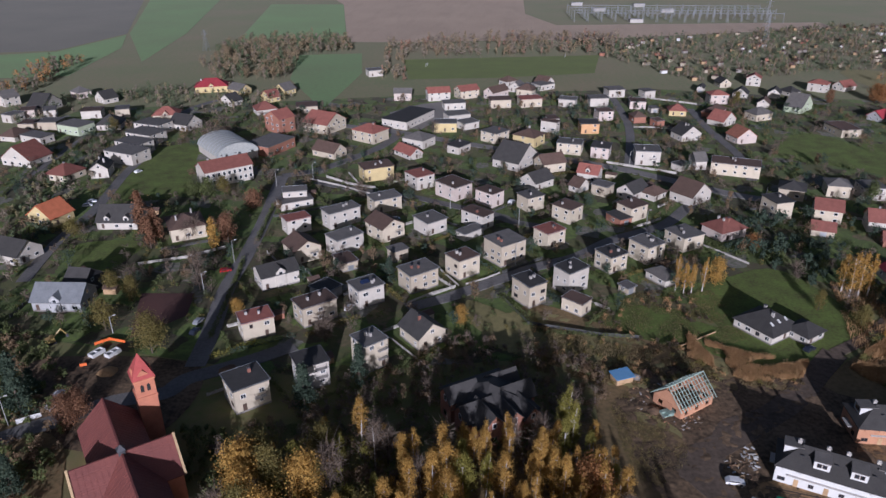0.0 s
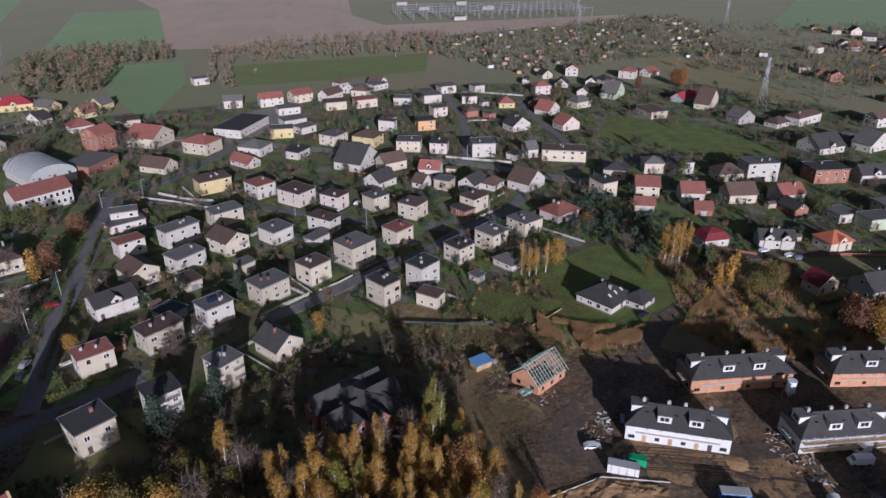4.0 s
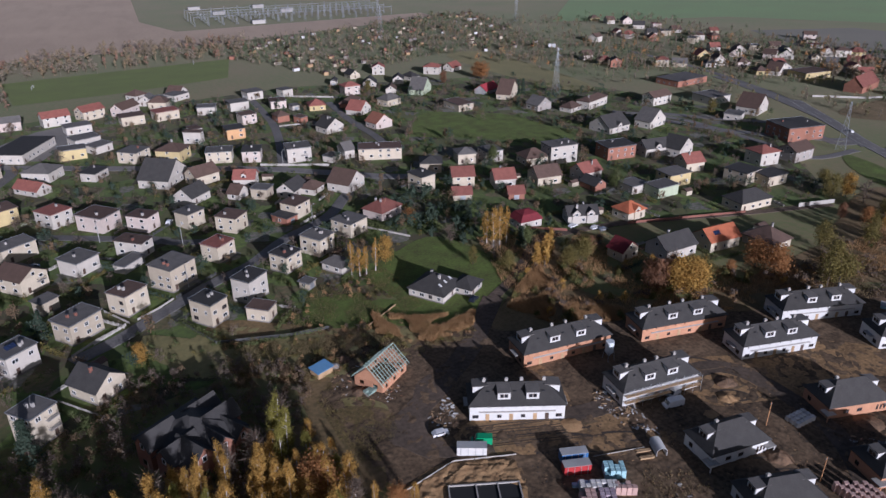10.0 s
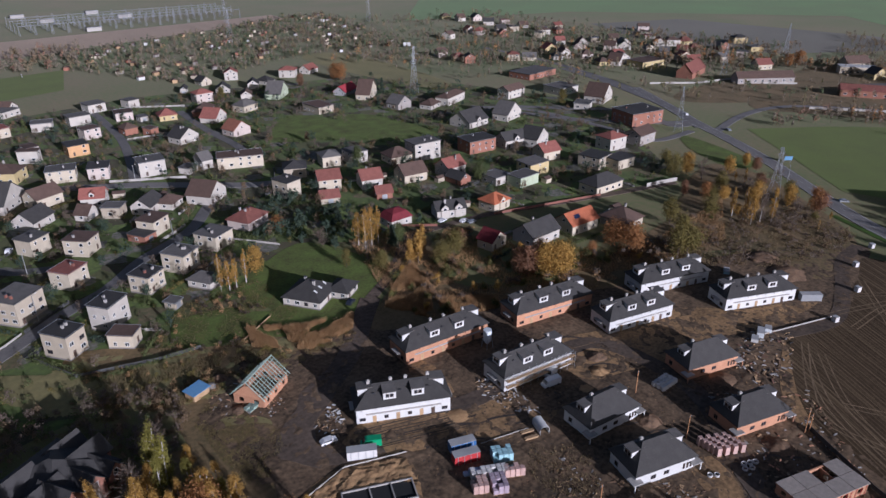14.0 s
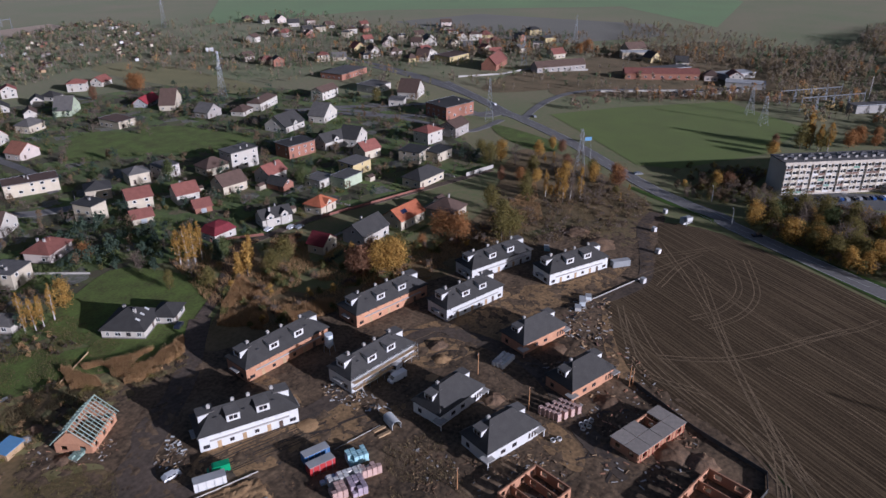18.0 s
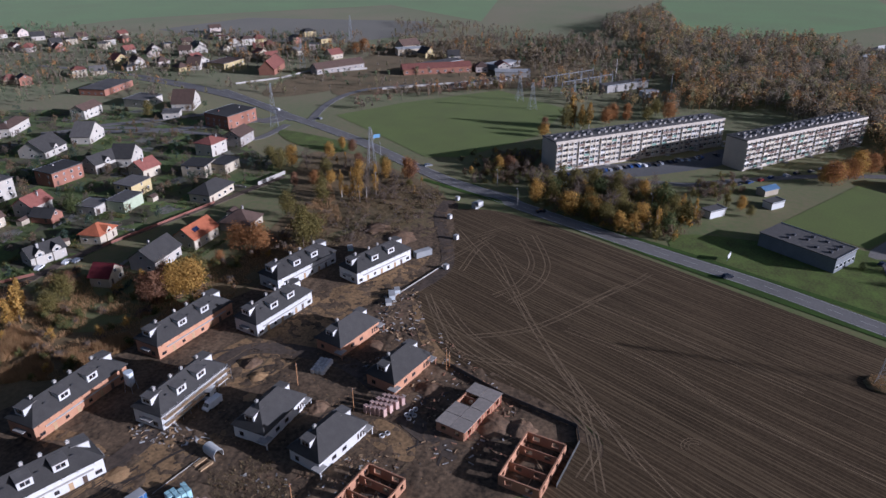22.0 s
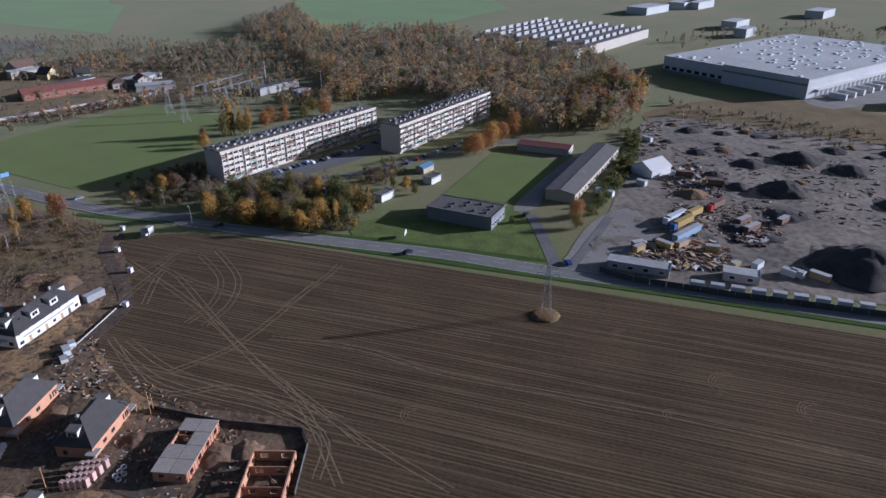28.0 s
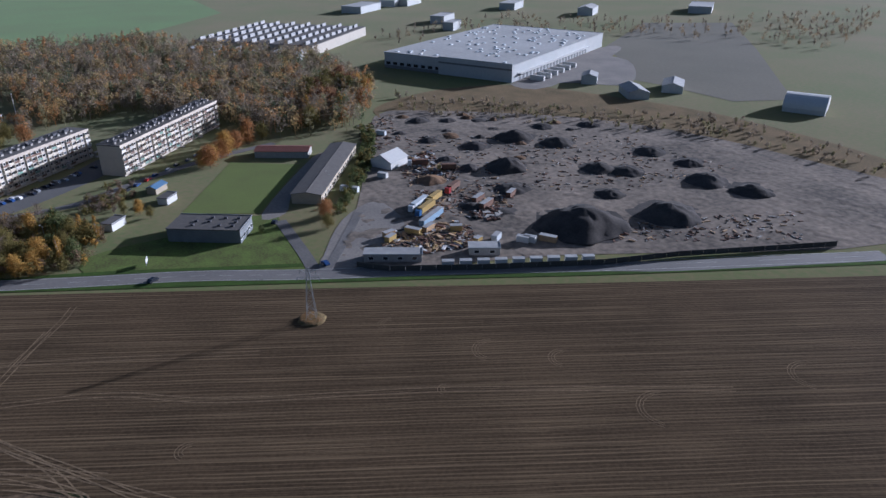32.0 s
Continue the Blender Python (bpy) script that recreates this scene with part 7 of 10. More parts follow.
def leaf_cloud(rs, centres, spread, count, size, stretch=1.0):
    """Many small three-cornered leaf clumps scattered round the centres, turned outwards from the crown: vertices."""
    pick = centres[rs.integers(0, len(centres), count)]
    off = rs.normal(0, 1, (count, 3)) * (pick[:, 3:4] * spread) * np.array((1, 1, stretch))
    p = pick[:, :3] + off
    heart = centres[:, :3].mean(axis=0)
    n = (p - heart) / (np.linalg.norm(p - heart, axis=1, keepdims=True) + 1e-6) + off / (np.linalg.norm(off, axis=1, keepdims=True) + 1e-6) * 0.45 + rs.normal(0, 0.75, (count, 3))
    n /= np.linalg.norm(n, axis=1, keepdims=True) + 1e-6
    u = np.cross(n, rs.normal(0, 1, (count, 3)))
    u /= np.linalg.norm(u, axis=1, keepdims=True) + 1e-6
    w = np.cross(n, u)
    k = size * rs.uniform(0.7, 1.35, (count, 1))
    v = np.stack((p + u * k, p - u * 0.55 * k + w * 0.85 * k, p - u * 0.55 * k - w * 0.85 * k), axis=1)
    return v.reshape(-1, 3)


def mesh_of_triangles(name, v, mat):
    me = bpy.data.meshes.new(name)
    n = len(v) // 3
    me.vertices.add(len(v))
    me.vertices.foreach_set("co", np.ascontiguousarray(v, dtype=np.float32).ravel())
    me.loops.add(len(v))
    me.loops.foreach_set("vertex_index", np.arange(len(v), dtype=np.int32))
    me.polygons.add(n)
    me.polygons.foreach_set("loop_start", np.arange(0, 3 * n, 3, dtype=np.int32))
    me.materials.append(mat)
    me.update()
    me.validate()
    return me


def crown_centres(rs, form, h, r, base, k):
    """Clump centres x, y, z, spread of a crown of that form."""
    out = []
    for i in range(k):
        u, a = rs.uniform(0, 1), rs.uniform(0, 2 * math.pi)
        z = base + (h - base) * u
        if form == "birch":
            rad = r * (math.sin(math.pi * min(1, u * 0.85 + 0.12)) ** 0.7) * rs.uniform(0.15, 0.95)
        elif form == "column":
            rad = r * (1 - u ** 4) * rs.uniform(0.2, 0.9)
        elif form == "cone":
            rad = r * (1 - u) * rs.uniform(0.55, 1.0)
        else:
            rad = r * math.sqrt(max(0, 1 - (2 * u - 0.9) ** 2 / 1.21)) * rs.uniform(0.35, 1.0)
        out.append((rad * math.cos(a), rad * math.sin(a), z, max(0.35, r * 0.3)))
    return np.array(out)


def tree_meshes(form, colour, bark, seed, h, r, base, leaves, size):
    rs = np.random.default_rng(seed)
    c = crown_centres(rs, form, h, r, base, {"cone": 90, "birch": 66}.get(form, 100))
    rng = random.Random(seed)
    s = Shape()
    bend = Vector((rng.uniform(-0.4, 0.4), rng.uniform(-0.4, 0.4), 0))
    tr = 0.016 * h + 0.04
    p = Vector((0, 0, -0.3))
    n = 5
    for i in range(n):
        q = Vector((0, 0, h * 0.92 * (i + 1) / n)) + bend * ((i + 1) / n) ** 2 * 2
        s.tube(p, q, tr * (1 - 0.8 * i / n), tr * (1 - 0.8 * (i + 1) / n), 6)
        p = q
    for k in range(min(len(c), 16)):
        x, y, z, _ = c[k]
        z0 = max(base * 0.7, z - 0.35 * math.hypot(x, y) - 0.8)
        f = z0 / (h * 0.92)
        s.tube(bend * 2 * f * f + Vector((0, 0, z0)), (x, y, z), tr * 0.4 * (1 - 0.6 * f), 0.02, 4)
    if colour == "twig":  # a bare crown: long thin twigs
        v = []
        for x, y, z, sp in crown_centres(rs, form, h, r, base, leaves // 12):
            o = np.array((x * 0.75, y * 0.75, z - 0.5))
            for _ in range(12):
                d = rs.normal(0, 1, 3) * 0.8 + np.array((x, y, 2.0)) / max(r, 1) * 0.8
                e = o + d * size * 2.2
                w = rs.normal(0, 1, 3) * 0.055
                v += [o - w, o + w, e]
        crown = np.array(v)
    else:
        crown = leaf_cloud(rs, c, {"cone": 0.5, "birch": 0.52}.get(form, 0.85), leaves, size, {"cone": 0.45, "birch": 1.7}.get(form, 1.0))
        crown[:, 2] = np.maximum(crown[:, 2], 0.25)
    return s.mesh("trunk", BARK[bark]), mesh_of_triangles("crown", crown, LEAF[colour])


KINDS = {  # form, colour, bark, height, crown radius, base of crown, leaves, leaf size, label
    "birch_gold": ("birch", "gold", "white", 15, 2.1, 3.2, 3700, 0.145, "tall birch with thinning golden leaves and a white trunk"),
    "birch_lime": ("birch", "lime", "white", 13, 2.1, 2.6, 3700, 0.145, "birch with yellow-green leaves and a white trunk"),
    "birch_bare": ("birch", "twig", "white", 14, 2.2, 4.0, 1200, 0.6, "nearly bare birch with a white trunk"),
    "broad_orange": ("round", "orange", "brown", 10, 3.6, 2.0, 5120, 0.18, "broad tree with orange autumn leaves"),
    "broad_gold": ("round", "gold", "brown", 10, 3.4, 2.0, 5120, 0.18, "broad tree with golden autumn leaves"),
    "broad_rust": ("round", "rust", "brown", 10, 3.2, 1.8, 4800, 0.18, "tree with russet brown leaves"),
    "broad_olive": ("round", "olive", "brown", 11, 3.6, 2.0, 5120, 0.18, "tree with dull olive autumn leaves"),
    "broad_green": ("round", "green", "brown", 8, 2.8, 1.0, 4160, 0.17, "tree with dark green leaves"),
    "bare": ("round", "twig", "brown", 11, 3.6, 2.5, 800, 0.75, "bare grey-brown tree without leaves"),
    "poplar_rust": ("column", "rust", "brown", 16, 2.6, 2.0, 3600, 0.25, "tall poplar with russet brown leaves"),
    "poplar_gold": ("column", "gold", "brown", 10, 1.5, 1.0, 1900, 0.2, "slender poplar with golden leaves"),
    "spruce": ("cone", "spruce", "brown", 13, 3.4, 0.8, 4000, 0.25, "dark blue-green spruce with drooping boughs"),
    "thuja": ("column", "green", "brown", 4, 0.9, 0.1, 500, 0.22, "dark green columnar garden thuja"),
}
TREE_BANK = {}
_count = [0]


def tree(kind, x, y, h):
    form, colour, bark, h0, r, base, leaves, size, label = KINDS[kind]
    far = math.hypot(x, y) > 215
    if far:
        leaves, size = int(leaves * 0.45), size * 1.5
    if (kind, far) not in TREE_BANK:
        TREE_BANK[kind, far] = [tree_meshes(form, colour, bark, 11 + 7 * i + len(kind), h0 * (0.9 + 0.1 * i), r * (1.1 - 0.07 * i), base, leaves, size) for i in range(4)]
    _count[0] += 1
    trunk, crown = TREE_BANK[kind, far][_count[0] % 4]
    rng = random.Random(_count[0])
    ob = thing("tree", x, y, rng.uniform(0, 360), label, "tree")
    k = h / h0
    ob.scale = (k * rng.uniform(0.9, 1.15), k * rng.uniform(0.9, 1.15), k)
    part("trunk", trunk, ob)
    part("crown", crown, ob)
    return ob


def wood(kinds, ring, count, low, high, gap, seed):
    rng = random.Random(seed)
    xs, ys = [p[0] for p in ring], [p[1] for p in ring]
    placed, tries = [], 0
    while len(placed) < count and tries < count * 60:
        tries += 1
        x, y = rng.uniform(min(xs), max(xs)), rng.uniform(min(ys), max(ys))
        if inside(x, y, ring) and clear_of(x, y, 1.0) and all((x - a) ** 2 + (y - b) ** 2 > gap * gap for a, b in placed):
            placed.append((x, y))
            tree(rng.choice(kinds), x, y, rng.uniform(low, high))


def thicket(name, label, category, mat, ring, count, low, high, leaves, size, seed, trunk=False, form="round", avoid=1.0):
    """Countless plants over an area as one piece of stuff."""
    rs, rng = np.random.default_rng(seed), random.Random(seed)
    xs, ys = [p[0] for p in ring], [p[1] for p in ring]
    out, n, tries = [], 0, 0
    while n < count and tries < count * 30:
        tries += 1
        x, y = rng.uniform(min(xs), max(xs)), rng.uniform(min(ys), max(ys))
        if not inside(x, y, ring) or (avoid is not None and not clear_of(x, y, avoid)):
            continue
        n += 1
        h = rng.uniform(low, high)
        r = h * (rng.uniform(0.26, 0.42) if form == "round" else 0.18) if h > 3 else h * rng.uniform(0.5, 0.8)
        c = crown_centres(rs, form, h, r, 0.3 * h if h > 3 else 0.1, 9)
        v = leaf_cloud(rs, c, 0.8, leaves, size * (0.6 + 0.4 * h / high))
        v += np.array((x, y, 0))
        v[:, 2] = np.maximum(v[:, 2], 0.05)
        out.append(v)
        if trunk:
            for k in range(2):
                a, w = rng.uniform(0, 6.3), 0.012 * h + 0.05
                d = np.array((math.cos(a) * w, math.sin(a) * w, 0))
                out.append(np.array((np.array((x, y, 0)) - d, np.array((x, y, 0)) + d, (x, y, h * 0.85))))
    if not out:
        return
    ob = new(name, mesh_of_triangles(name, np.concatenate(out), mat))
    tagged(ob, label, category, kind="stuff")


def blades(name, label, mat, ring, count, low, high, seed, width=0.10):
    rs = np.random.default_rng(seed)
    xs, ys = np.array([p[0] for p in ring]), np.array([p[1] for p in ring])
    pts = []
    while len(pts) < count:
        x, y = rs.uniform(xs.min(), xs.max()), rs.uniform(ys.min(), ys.max())
        if inside(x, y, ring) and noise.noise(Vector((x, y, seed)) / 6) > -0.15:
            pts.append((x, y, 0))
    p = np.array(pts)
    a = rs.uniform(0, 6.28, count)
    d = np.stack((np.cos(a), np.sin(a), 0 * a), 1) * width
    tip = np.stack((rs.normal(0, 0.25, count), rs.normal(0, 0.25, count), rs.uniform(low, high, count)), 1)
    v = np.stack((p - d, p + d, p + tip), 1).reshape(-1, 3)
    tagged(new(name, mesh_of_triangles(name, v, mat)), label, "weeds", kind="stuff")


# the birch wood in front
BIRCH_WOOD = [(-12.1, 123.8), (12.4, 131.7), (29.4, 139.2), (36.4, 132.6), (39.4, 117.2), (35.5, 88.2), (27.8, 72.3), (-13.5, 77.3), (-13.9, 101.5)]
wood(["birch_gold"] * 9 + ["birch_bare", "birch_bare", "birch_lime", "birch_lime"], BIRCH_WOOD, 104, 9, 16.5, 1.6, 1)
thicket("young_birches", "slender young birches with golden leaves", "birches", LEAF["gold"], BIRCH_WOOD, 80, 6, 11, 600, 0.17, 140, True, "birch", avoid=0.6)
tree("broad_orange", 31.6, 115.0, 12)
for kind, h, x, y in (("birch_gold", 11, 29.4, 120.7), ("birch_gold", 12, 32.9, 117.3), ("birch_lime", 10, 37.8, 118.0), ("birch_gold", 13, 33.8, 113.8), ("broad_gold", 9, 29.1, 113.5), ("birch_gold", 8, 42.0, 106.7), ("broad_orange", 6, 47.1, 105.9), ("birch_gold", 7, 50.3, 104.0), ("broad_rust", 5, 43.2, 103.0)):
    tree(kind, x, y, h)
FRAME_GRASS = [(44, 150), (50, 157), (57, 146), (61, 138), (58, 129), (50, 121), (44, 124)]
blades("meadow_grass", "rough olive grass beside the timber frame", LEAF["olive"], FRAME_GRASS, 6000, 0.15, 0.45, 250)
blades("dry_grass", "dry grass beside the timber frame", LEAF["weed"], FRAME_GRASS, 4000, 0.15, 0.5, 251)
MIXED_WOOD = [(-49.2, 123.1), (-36.0, 133.9), (-26.3, 142.6), (-9.6, 133.8), (-9.9, 106.3), (-12.5, 83.1), (-38.1, 83.2), (-48.0, 106.4)]
wood(["birch_gold"] * 4 + ["birch_lime", "birch_lime", "broad_olive", "broad_olive", "broad_gold", "bare", "birch_bare"], MIXED_WOOD, 34, 7, 13, 2.8, 2)
thicket("young_trees", "young trees with golden and olive leaves", "trees", LEAF["lime"], MIXED_WOOD, 26, 4, 9, 600, 0.19, 141, True, avoid=0.6)
thicket("young_trees", "young trees with fading golden leaves", "trees", LEAF["gold"], MIXED_WOOD, 24, 4, 10, 600, 0.19, 142, True, "birch", avoid=0.6)
thicket("undergrowth", "dark bare undergrowth below the birches", "undergrowth", LEAF["twig"], BIRCH_WOOD, 260, 1.0, 3.5, 45, 0.35, 3)
thicket("undergrowth", "dull olive undergrowth beside the houses", "undergrowth", LEAF["olive"], MIXED_WOOD, 110, 1.0, 4.0, 50, 0.35, 4)
thicket("undergrowth", "brown leafless bushes beside the houses", "undergrowth", LEAF["brownwood"], MIXED_WOOD, 160, 1.0, 4.0, 50, 0.35, 5)
for kind, h, x, y in (
        ("spruce", 14, -37.0, 150.2), ("spruce", 12, -23.5, 160.7), ("spruce", 16, -110.7, 147.4), ("spruce", 10, -112.2, 155.8), ("spruce", 12, -97.0, 118.6), ("spruce", 9, -19.3, 221.0),
        ("poplar_rust", 17, -121.2, 257.8), ("poplar_rust", 16, -115.1, 255.1), ("poplar_rust", 13, -115.4, 249.8), ("poplar_gold", 12, -89.9, 248.1), ("broad_rust", 11, -86.0, 253.8), ("broad_rust", 10, -84.5, 289.7),
        ("broad_olive", 13, -87.4, 176.3), ("broad_olive", 10, -106.9, 189.1), ("broad_olive", 8, -105.7, 207.1), ("broad_olive", 8, -115.8, 215.1), ("broad_gold", 5, -68.1, 199.4), ("broad_gold", 6, 5.5, 192.1),
        ("bare", 13, -85.1, 215.0), ("bare", 16, -131.3, 383.1), ("bare", 13, -130.3, 408.1), ("bare", 10, -36.6, 182.3), ("bare", 8, -100.5, 260.5), ("bare", 9, -103.1, 257.7),
        ("broad_rust", 9, -94.8, 145.1), ("broad_rust", 9, -96.1, 141.8), ("bare", 9, -107.1, 213.0), ("broad_green", 9, -116.0, 305.2), ("broad_green", 9, -109.4, 305.1), ("broad_olive", 8, -103.0, 308.8),
        ("birch_gold", 12, 80.3, 213.6), ("birch_gold", 12, 82.9, 212.3), ("birch_gold", 11, 85.6, 212.5), ("broad_gold", 9, 96.0, 218.8), ("birch_gold", 11, 89.7, 213.5),
        ("birch_gold", 15, 137.8, 213.2), ("birch_gold", 16, 138.8, 209.8), ("birch_gold", 15, 141.6, 209.6), ("birch_gold", 13, 145.2, 210.2), ("broad_orange", 7, 120.2, 246.8),
        ("poplar_gold", 10, 143.1, 186.9), ("poplar_gold", 12, 145.9, 185.5), ("poplar_gold", 9, 154.4, 193.5), ("broad_olive", 9, 153.2, 180.8), ("broad_olive", 10, 160.8, 182.2), ("broad_rust", 7, 166.7, 184.6),
        ("broad_olive", 6, 123.8, 200.6), ("broad_olive", 7, 132.7, 191.0), ("spruce", 10, 146.9, 202.9), ("broad_green", 8, 150.4, 204.0), ("bare", 7, 132.7, 198.9), ("bare", 8, 126.1, 222.1),
        ("birch_gold", 12, 169.3, 155.9), ("broad_rust", 10, 169.0, 151.5), ("broad_rust", 10, 174.0, 151.3), ("broad_gold", 11, 176.3, 147.9), ("broad_gold", 12, 179.4, 145.0), ("broad_olive", 10, 186.1, 147.5), ("birch_bare", 11, 176.4, 152.3),
        ("broad_orange", 11, 214.2, 147.2), ("broad_orange", 11, 215.3, 139.8), ("broad_orange", 5, 201.4, 148.0), ("broad_olive", 14, 223.8, 124.9), ("broad_olive", 13, 228.9, 123.8), ("broad_olive", 11, 250.2, 145.5), ("broad_olive", 10, 270.0, 138.8),
        ("broad_gold", 11, 174.2, 147.6), ("broad_gold", 12, 177.4, 143.7), ("broad_rust", 10, 168.9, 155.0), ("broad_olive", 10, 176.2, 153.1),
        ("birch_gold", 13, 275.6, 126.2), ("birch_gold", 14, 275.2, 122.5), ("birch_bare", 13, 280.1, 121.1), ("birch_gold", 14, 283.6, 117.8), ("birch_gold", 11, 277.8, 132.5), ("broad_rust", 10, 311.4, 109.5),
        ("broad_olive", 11, 303.9, 178.4), ("broad_gold", 10, 311.0, 175.6), ("bare", 9, 310.6, 166.8), ("broad_olive", 8, 318.5, 192.4), ("broad_orange", 7, 289.0, 151.9), ("bare", 9, 306.9, 154.9),
        ("poplar_gold", 16, 426.6, 45.7), ("birch_gold", 16, 425.4, 39.7), ("birch_gold", 16, 426.9, 35.1), ("broad_orange", 9, 441.8, 26.2), ("broad_orange", 9, 452.9, 14.2), ("broad_olive", 9, 457.4, 1.6), ("broad_orange", 10, 462.0, -11.4),
        ("broad_rust", 8, 411.8, 59.8), ("broad_orange", 9, 310.4, 111.6), ("broad_orange", 11, 370.7, -97.6), ("broad_orange", 11, 358.9, -88.2), ("broad_orange", 10, 382.6, -105.8), ("broad_gold", 9, 391.8, -118.7),
        ("broad_olive", 7, 252.7, -106.4), ("broad_green", 3, 263.9, -81.5), ("broad_olive", 5, 305.6, -46.7), ("broad_gold", 7, 333.8, 70.4), ("broad_rust", 8, 336.8, 65.6),
        ("broad_orange", 12, 301.7, 487.0), ("broad_orange", 12, 303.5, 481.2), ("spruce", 10, 300.2, 421.1), ("spruce", 9, 298.6, 426.0), ("bare", 10, 424.9, 368.4), ("bare", 10, 411.8, 336.1), ("broad_olive", 9, 374.7, 312.3),
        ("broad_orange", 13, 638.1, 270.3), ("broad_orange", 10, 625.7, 273.6), ("bare", 10, -87.3, 413.8), ("bare", 10, -80.1, 401.7), ("bare", 9, -38.2, 304.7), ("bare", 8, -36.6, 182.3)):
    tree(kind, x, y, h)
wood(["broad_gold", "broad_olive", "broad_olive", "broad_olive", "birch_gold", "broad_green", "bare"],
     [(297.7, 50.8), (326.7, 35.9), (334.3, 14.9), (320.6, -11.9), (298.9, -26.0), (273.9, -18.5), (267.1, 0.6), (283.6, 28.5)], 46, 6, 11, 3.4, 6)
wood(["broad_olive", "bare", "broad_rust", "birch_gold", "broad_gold"], [(291.0, 182.7), (354.6, 161.2), (325.7, 122.0), (296.0, 93.4), (272.7, 106.2), (272.6, 134.3)], 26, 4, 9, 5, 7)
THICK = [(296.0, 51.8), (326.7, 35.9), (334.3, 14.9), (320.6, -11.9), (298.6, -27.2), (273.4, -20.9), (264.4, -1.6), (282.4, 28.4)]
thicket("roadside_thicket", "dense olive thicket between the road and the flats", "thicket", LEAF["olive"], THICK, 150, 2, 6.5, 130, 0.34, 105, True)
thicket("roadside_thicket", "dense brown thicket between the road and the flats", "thicket", LEAF["brownwood"], THICK, 150, 2, 6.5, 130, 0.34, 106, True)
thicket("roadside_thicket", "golden bushes between the road and the flats", "thicket", LEAF["gold"], THICK, 70, 2, 6.5, 130, 0.34, 107, True)
NEAR_FOREST = [(470.6, -6.1), (501.4, -55.5), (512.5, -133.9), (398.0, -118.7), (379.6, -176.4), (441.6, -215.5), (538.6, -206.3), (604.0, -127.0), (556.0, -26.5)]
# village gardens: fruit trees, shrubs, hedges
VILLAGE = [(-150, 190), (-45, 190), (20, 180), (120, 235), (150, 215), (240, 195), (305, 180), (400, 300), (330, 470), (160, 520), (0, 500), (-80, 480), (-215, 440), (-240, 250)]
wood(["broad_green", "broad_olive", "bare", "bare", "broad_rust", "spruce", "thuja", "broad_green", "broad_olive", "bare"], VILLAGE, 14, 4.5, 9, 20.0, 9)
thicket("garden_shrubs", "dark green garden shrubs and hedges between the houses", "shrubs", LEAF["green"], VILLAGE, 1700, 0.8, 2.6, 80, 0.23, 10, avoid=0.3)
thicket("garden_shrubs", "brown leafless garden bushes between the houses", "shrubs", LEAF["twig"], VILLAGE, 800, 0.9, 3.4, 80, 0.16, 11, avoid=0.3)
thicket("garden_shrubs", "olive and yellow garden shrubs", "shrubs", LEAF["olive"], VILLAGE, 800, 0.7, 2.6, 70, 0.19, 12, avoid=0.3)
thicket("garden_trees", "small bare fruit trees in the gardens", "trees", LEAF["twig"], VILLAGE, 480, 3.2, 6.5, 220, 0.2, 13, True, avoid=0.8)
thicket("garden_trees", "dark evergreen garden trees", "trees", LEAF["spruce"], VILLAGE, 230, 3.2, 8.0, 260, 0.3, 14, True, avoid=0.8)
thicket("garden_trees", "garden trees with faded autumn leaves", "trees", LEAF["brownwood"], VILLAGE, 220, 3.2, 7.0, 240, 0.28, 15, True, avoid=0.8)
# brush round the villa and behind the last houses
BRUSH = [(-30.1, 166.1), (-14.2, 171.7), (2.5, 183.8), (20.0, 183.7), (43.8, 171.5), (45.3, 155.3), (29.5, 133.1), (4.4, 121.9), (-18.6, 118.4), (-39.8, 122.0), (-58.8, 133.3), (-45.1, 146.1)]
thicket("brush", "dense leafless brush on the waste ground", "brush", LEAF["twig"], BRUSH, 300, 1.0, 4.5, 110, 0.22, 16, True, avoid=0.2)
thicket("brush", "dense dark green brush on the waste ground", "brush", LEAF["green"], BRUSH, 120, 0.8, 3.2, 100, 0.22, 17, avoid=0.2)
thicket("brush", "faded brown brush on the waste ground", "brush", LEAF["brownwood"], BRUSH, 240, 0.8, 3.6, 100, 0.22, 18, avoid=0.2)
CHURCHYARD = [(-70.1, 141.7), (-55.7, 141.6), (-49.0, 127.5), (-46.1, 107.4), (-54.4, 107.4)]
thicket("brush", "dark bushes beside the church", "brush", LEAF["green"], CHURCHYARD, 70, 0.8, 2.6, 60, 0.32, 19, avoid=0.2)
# weeds on the waste ground
WASTE = [(28.0, 195.4), (46.1, 182.7), (66.2, 176.4), (101.4, 166.4), (99.5, 156.2), (74.8, 161.4), (52.0, 158.3), (26.5, 166.5)]
blades("dry_grass", "dry brown grass on waste ground", LEAF["weed"], WASTE, 14000, 0.4, 1.1, 20)
thicket("scrub", "dry russet scrub on waste ground", "scrub", LEAF["reed"], WASTE, 50, 0.6, 1.8, 80, 0.16, 21, avoid=None)
thicket("scrub", "olive scrub on waste ground", "scrub", LEAF["olive"], WASTE, 60, 0.6, 2.0, 90, 0.17, 22, avoid=None)
REEDS = [[(75.5, 184.9), (90.6, 174.6), (106.4, 170.3), (100.0, 161.0), (84.8, 161.2), (72.1, 173.8)], [(126.0, 175.9), (145.2, 189.5), (135.2, 159.9), (150.0, 148.8), (146.2, 140.6), (123.6, 152.9), (115.8, 166.5)]]
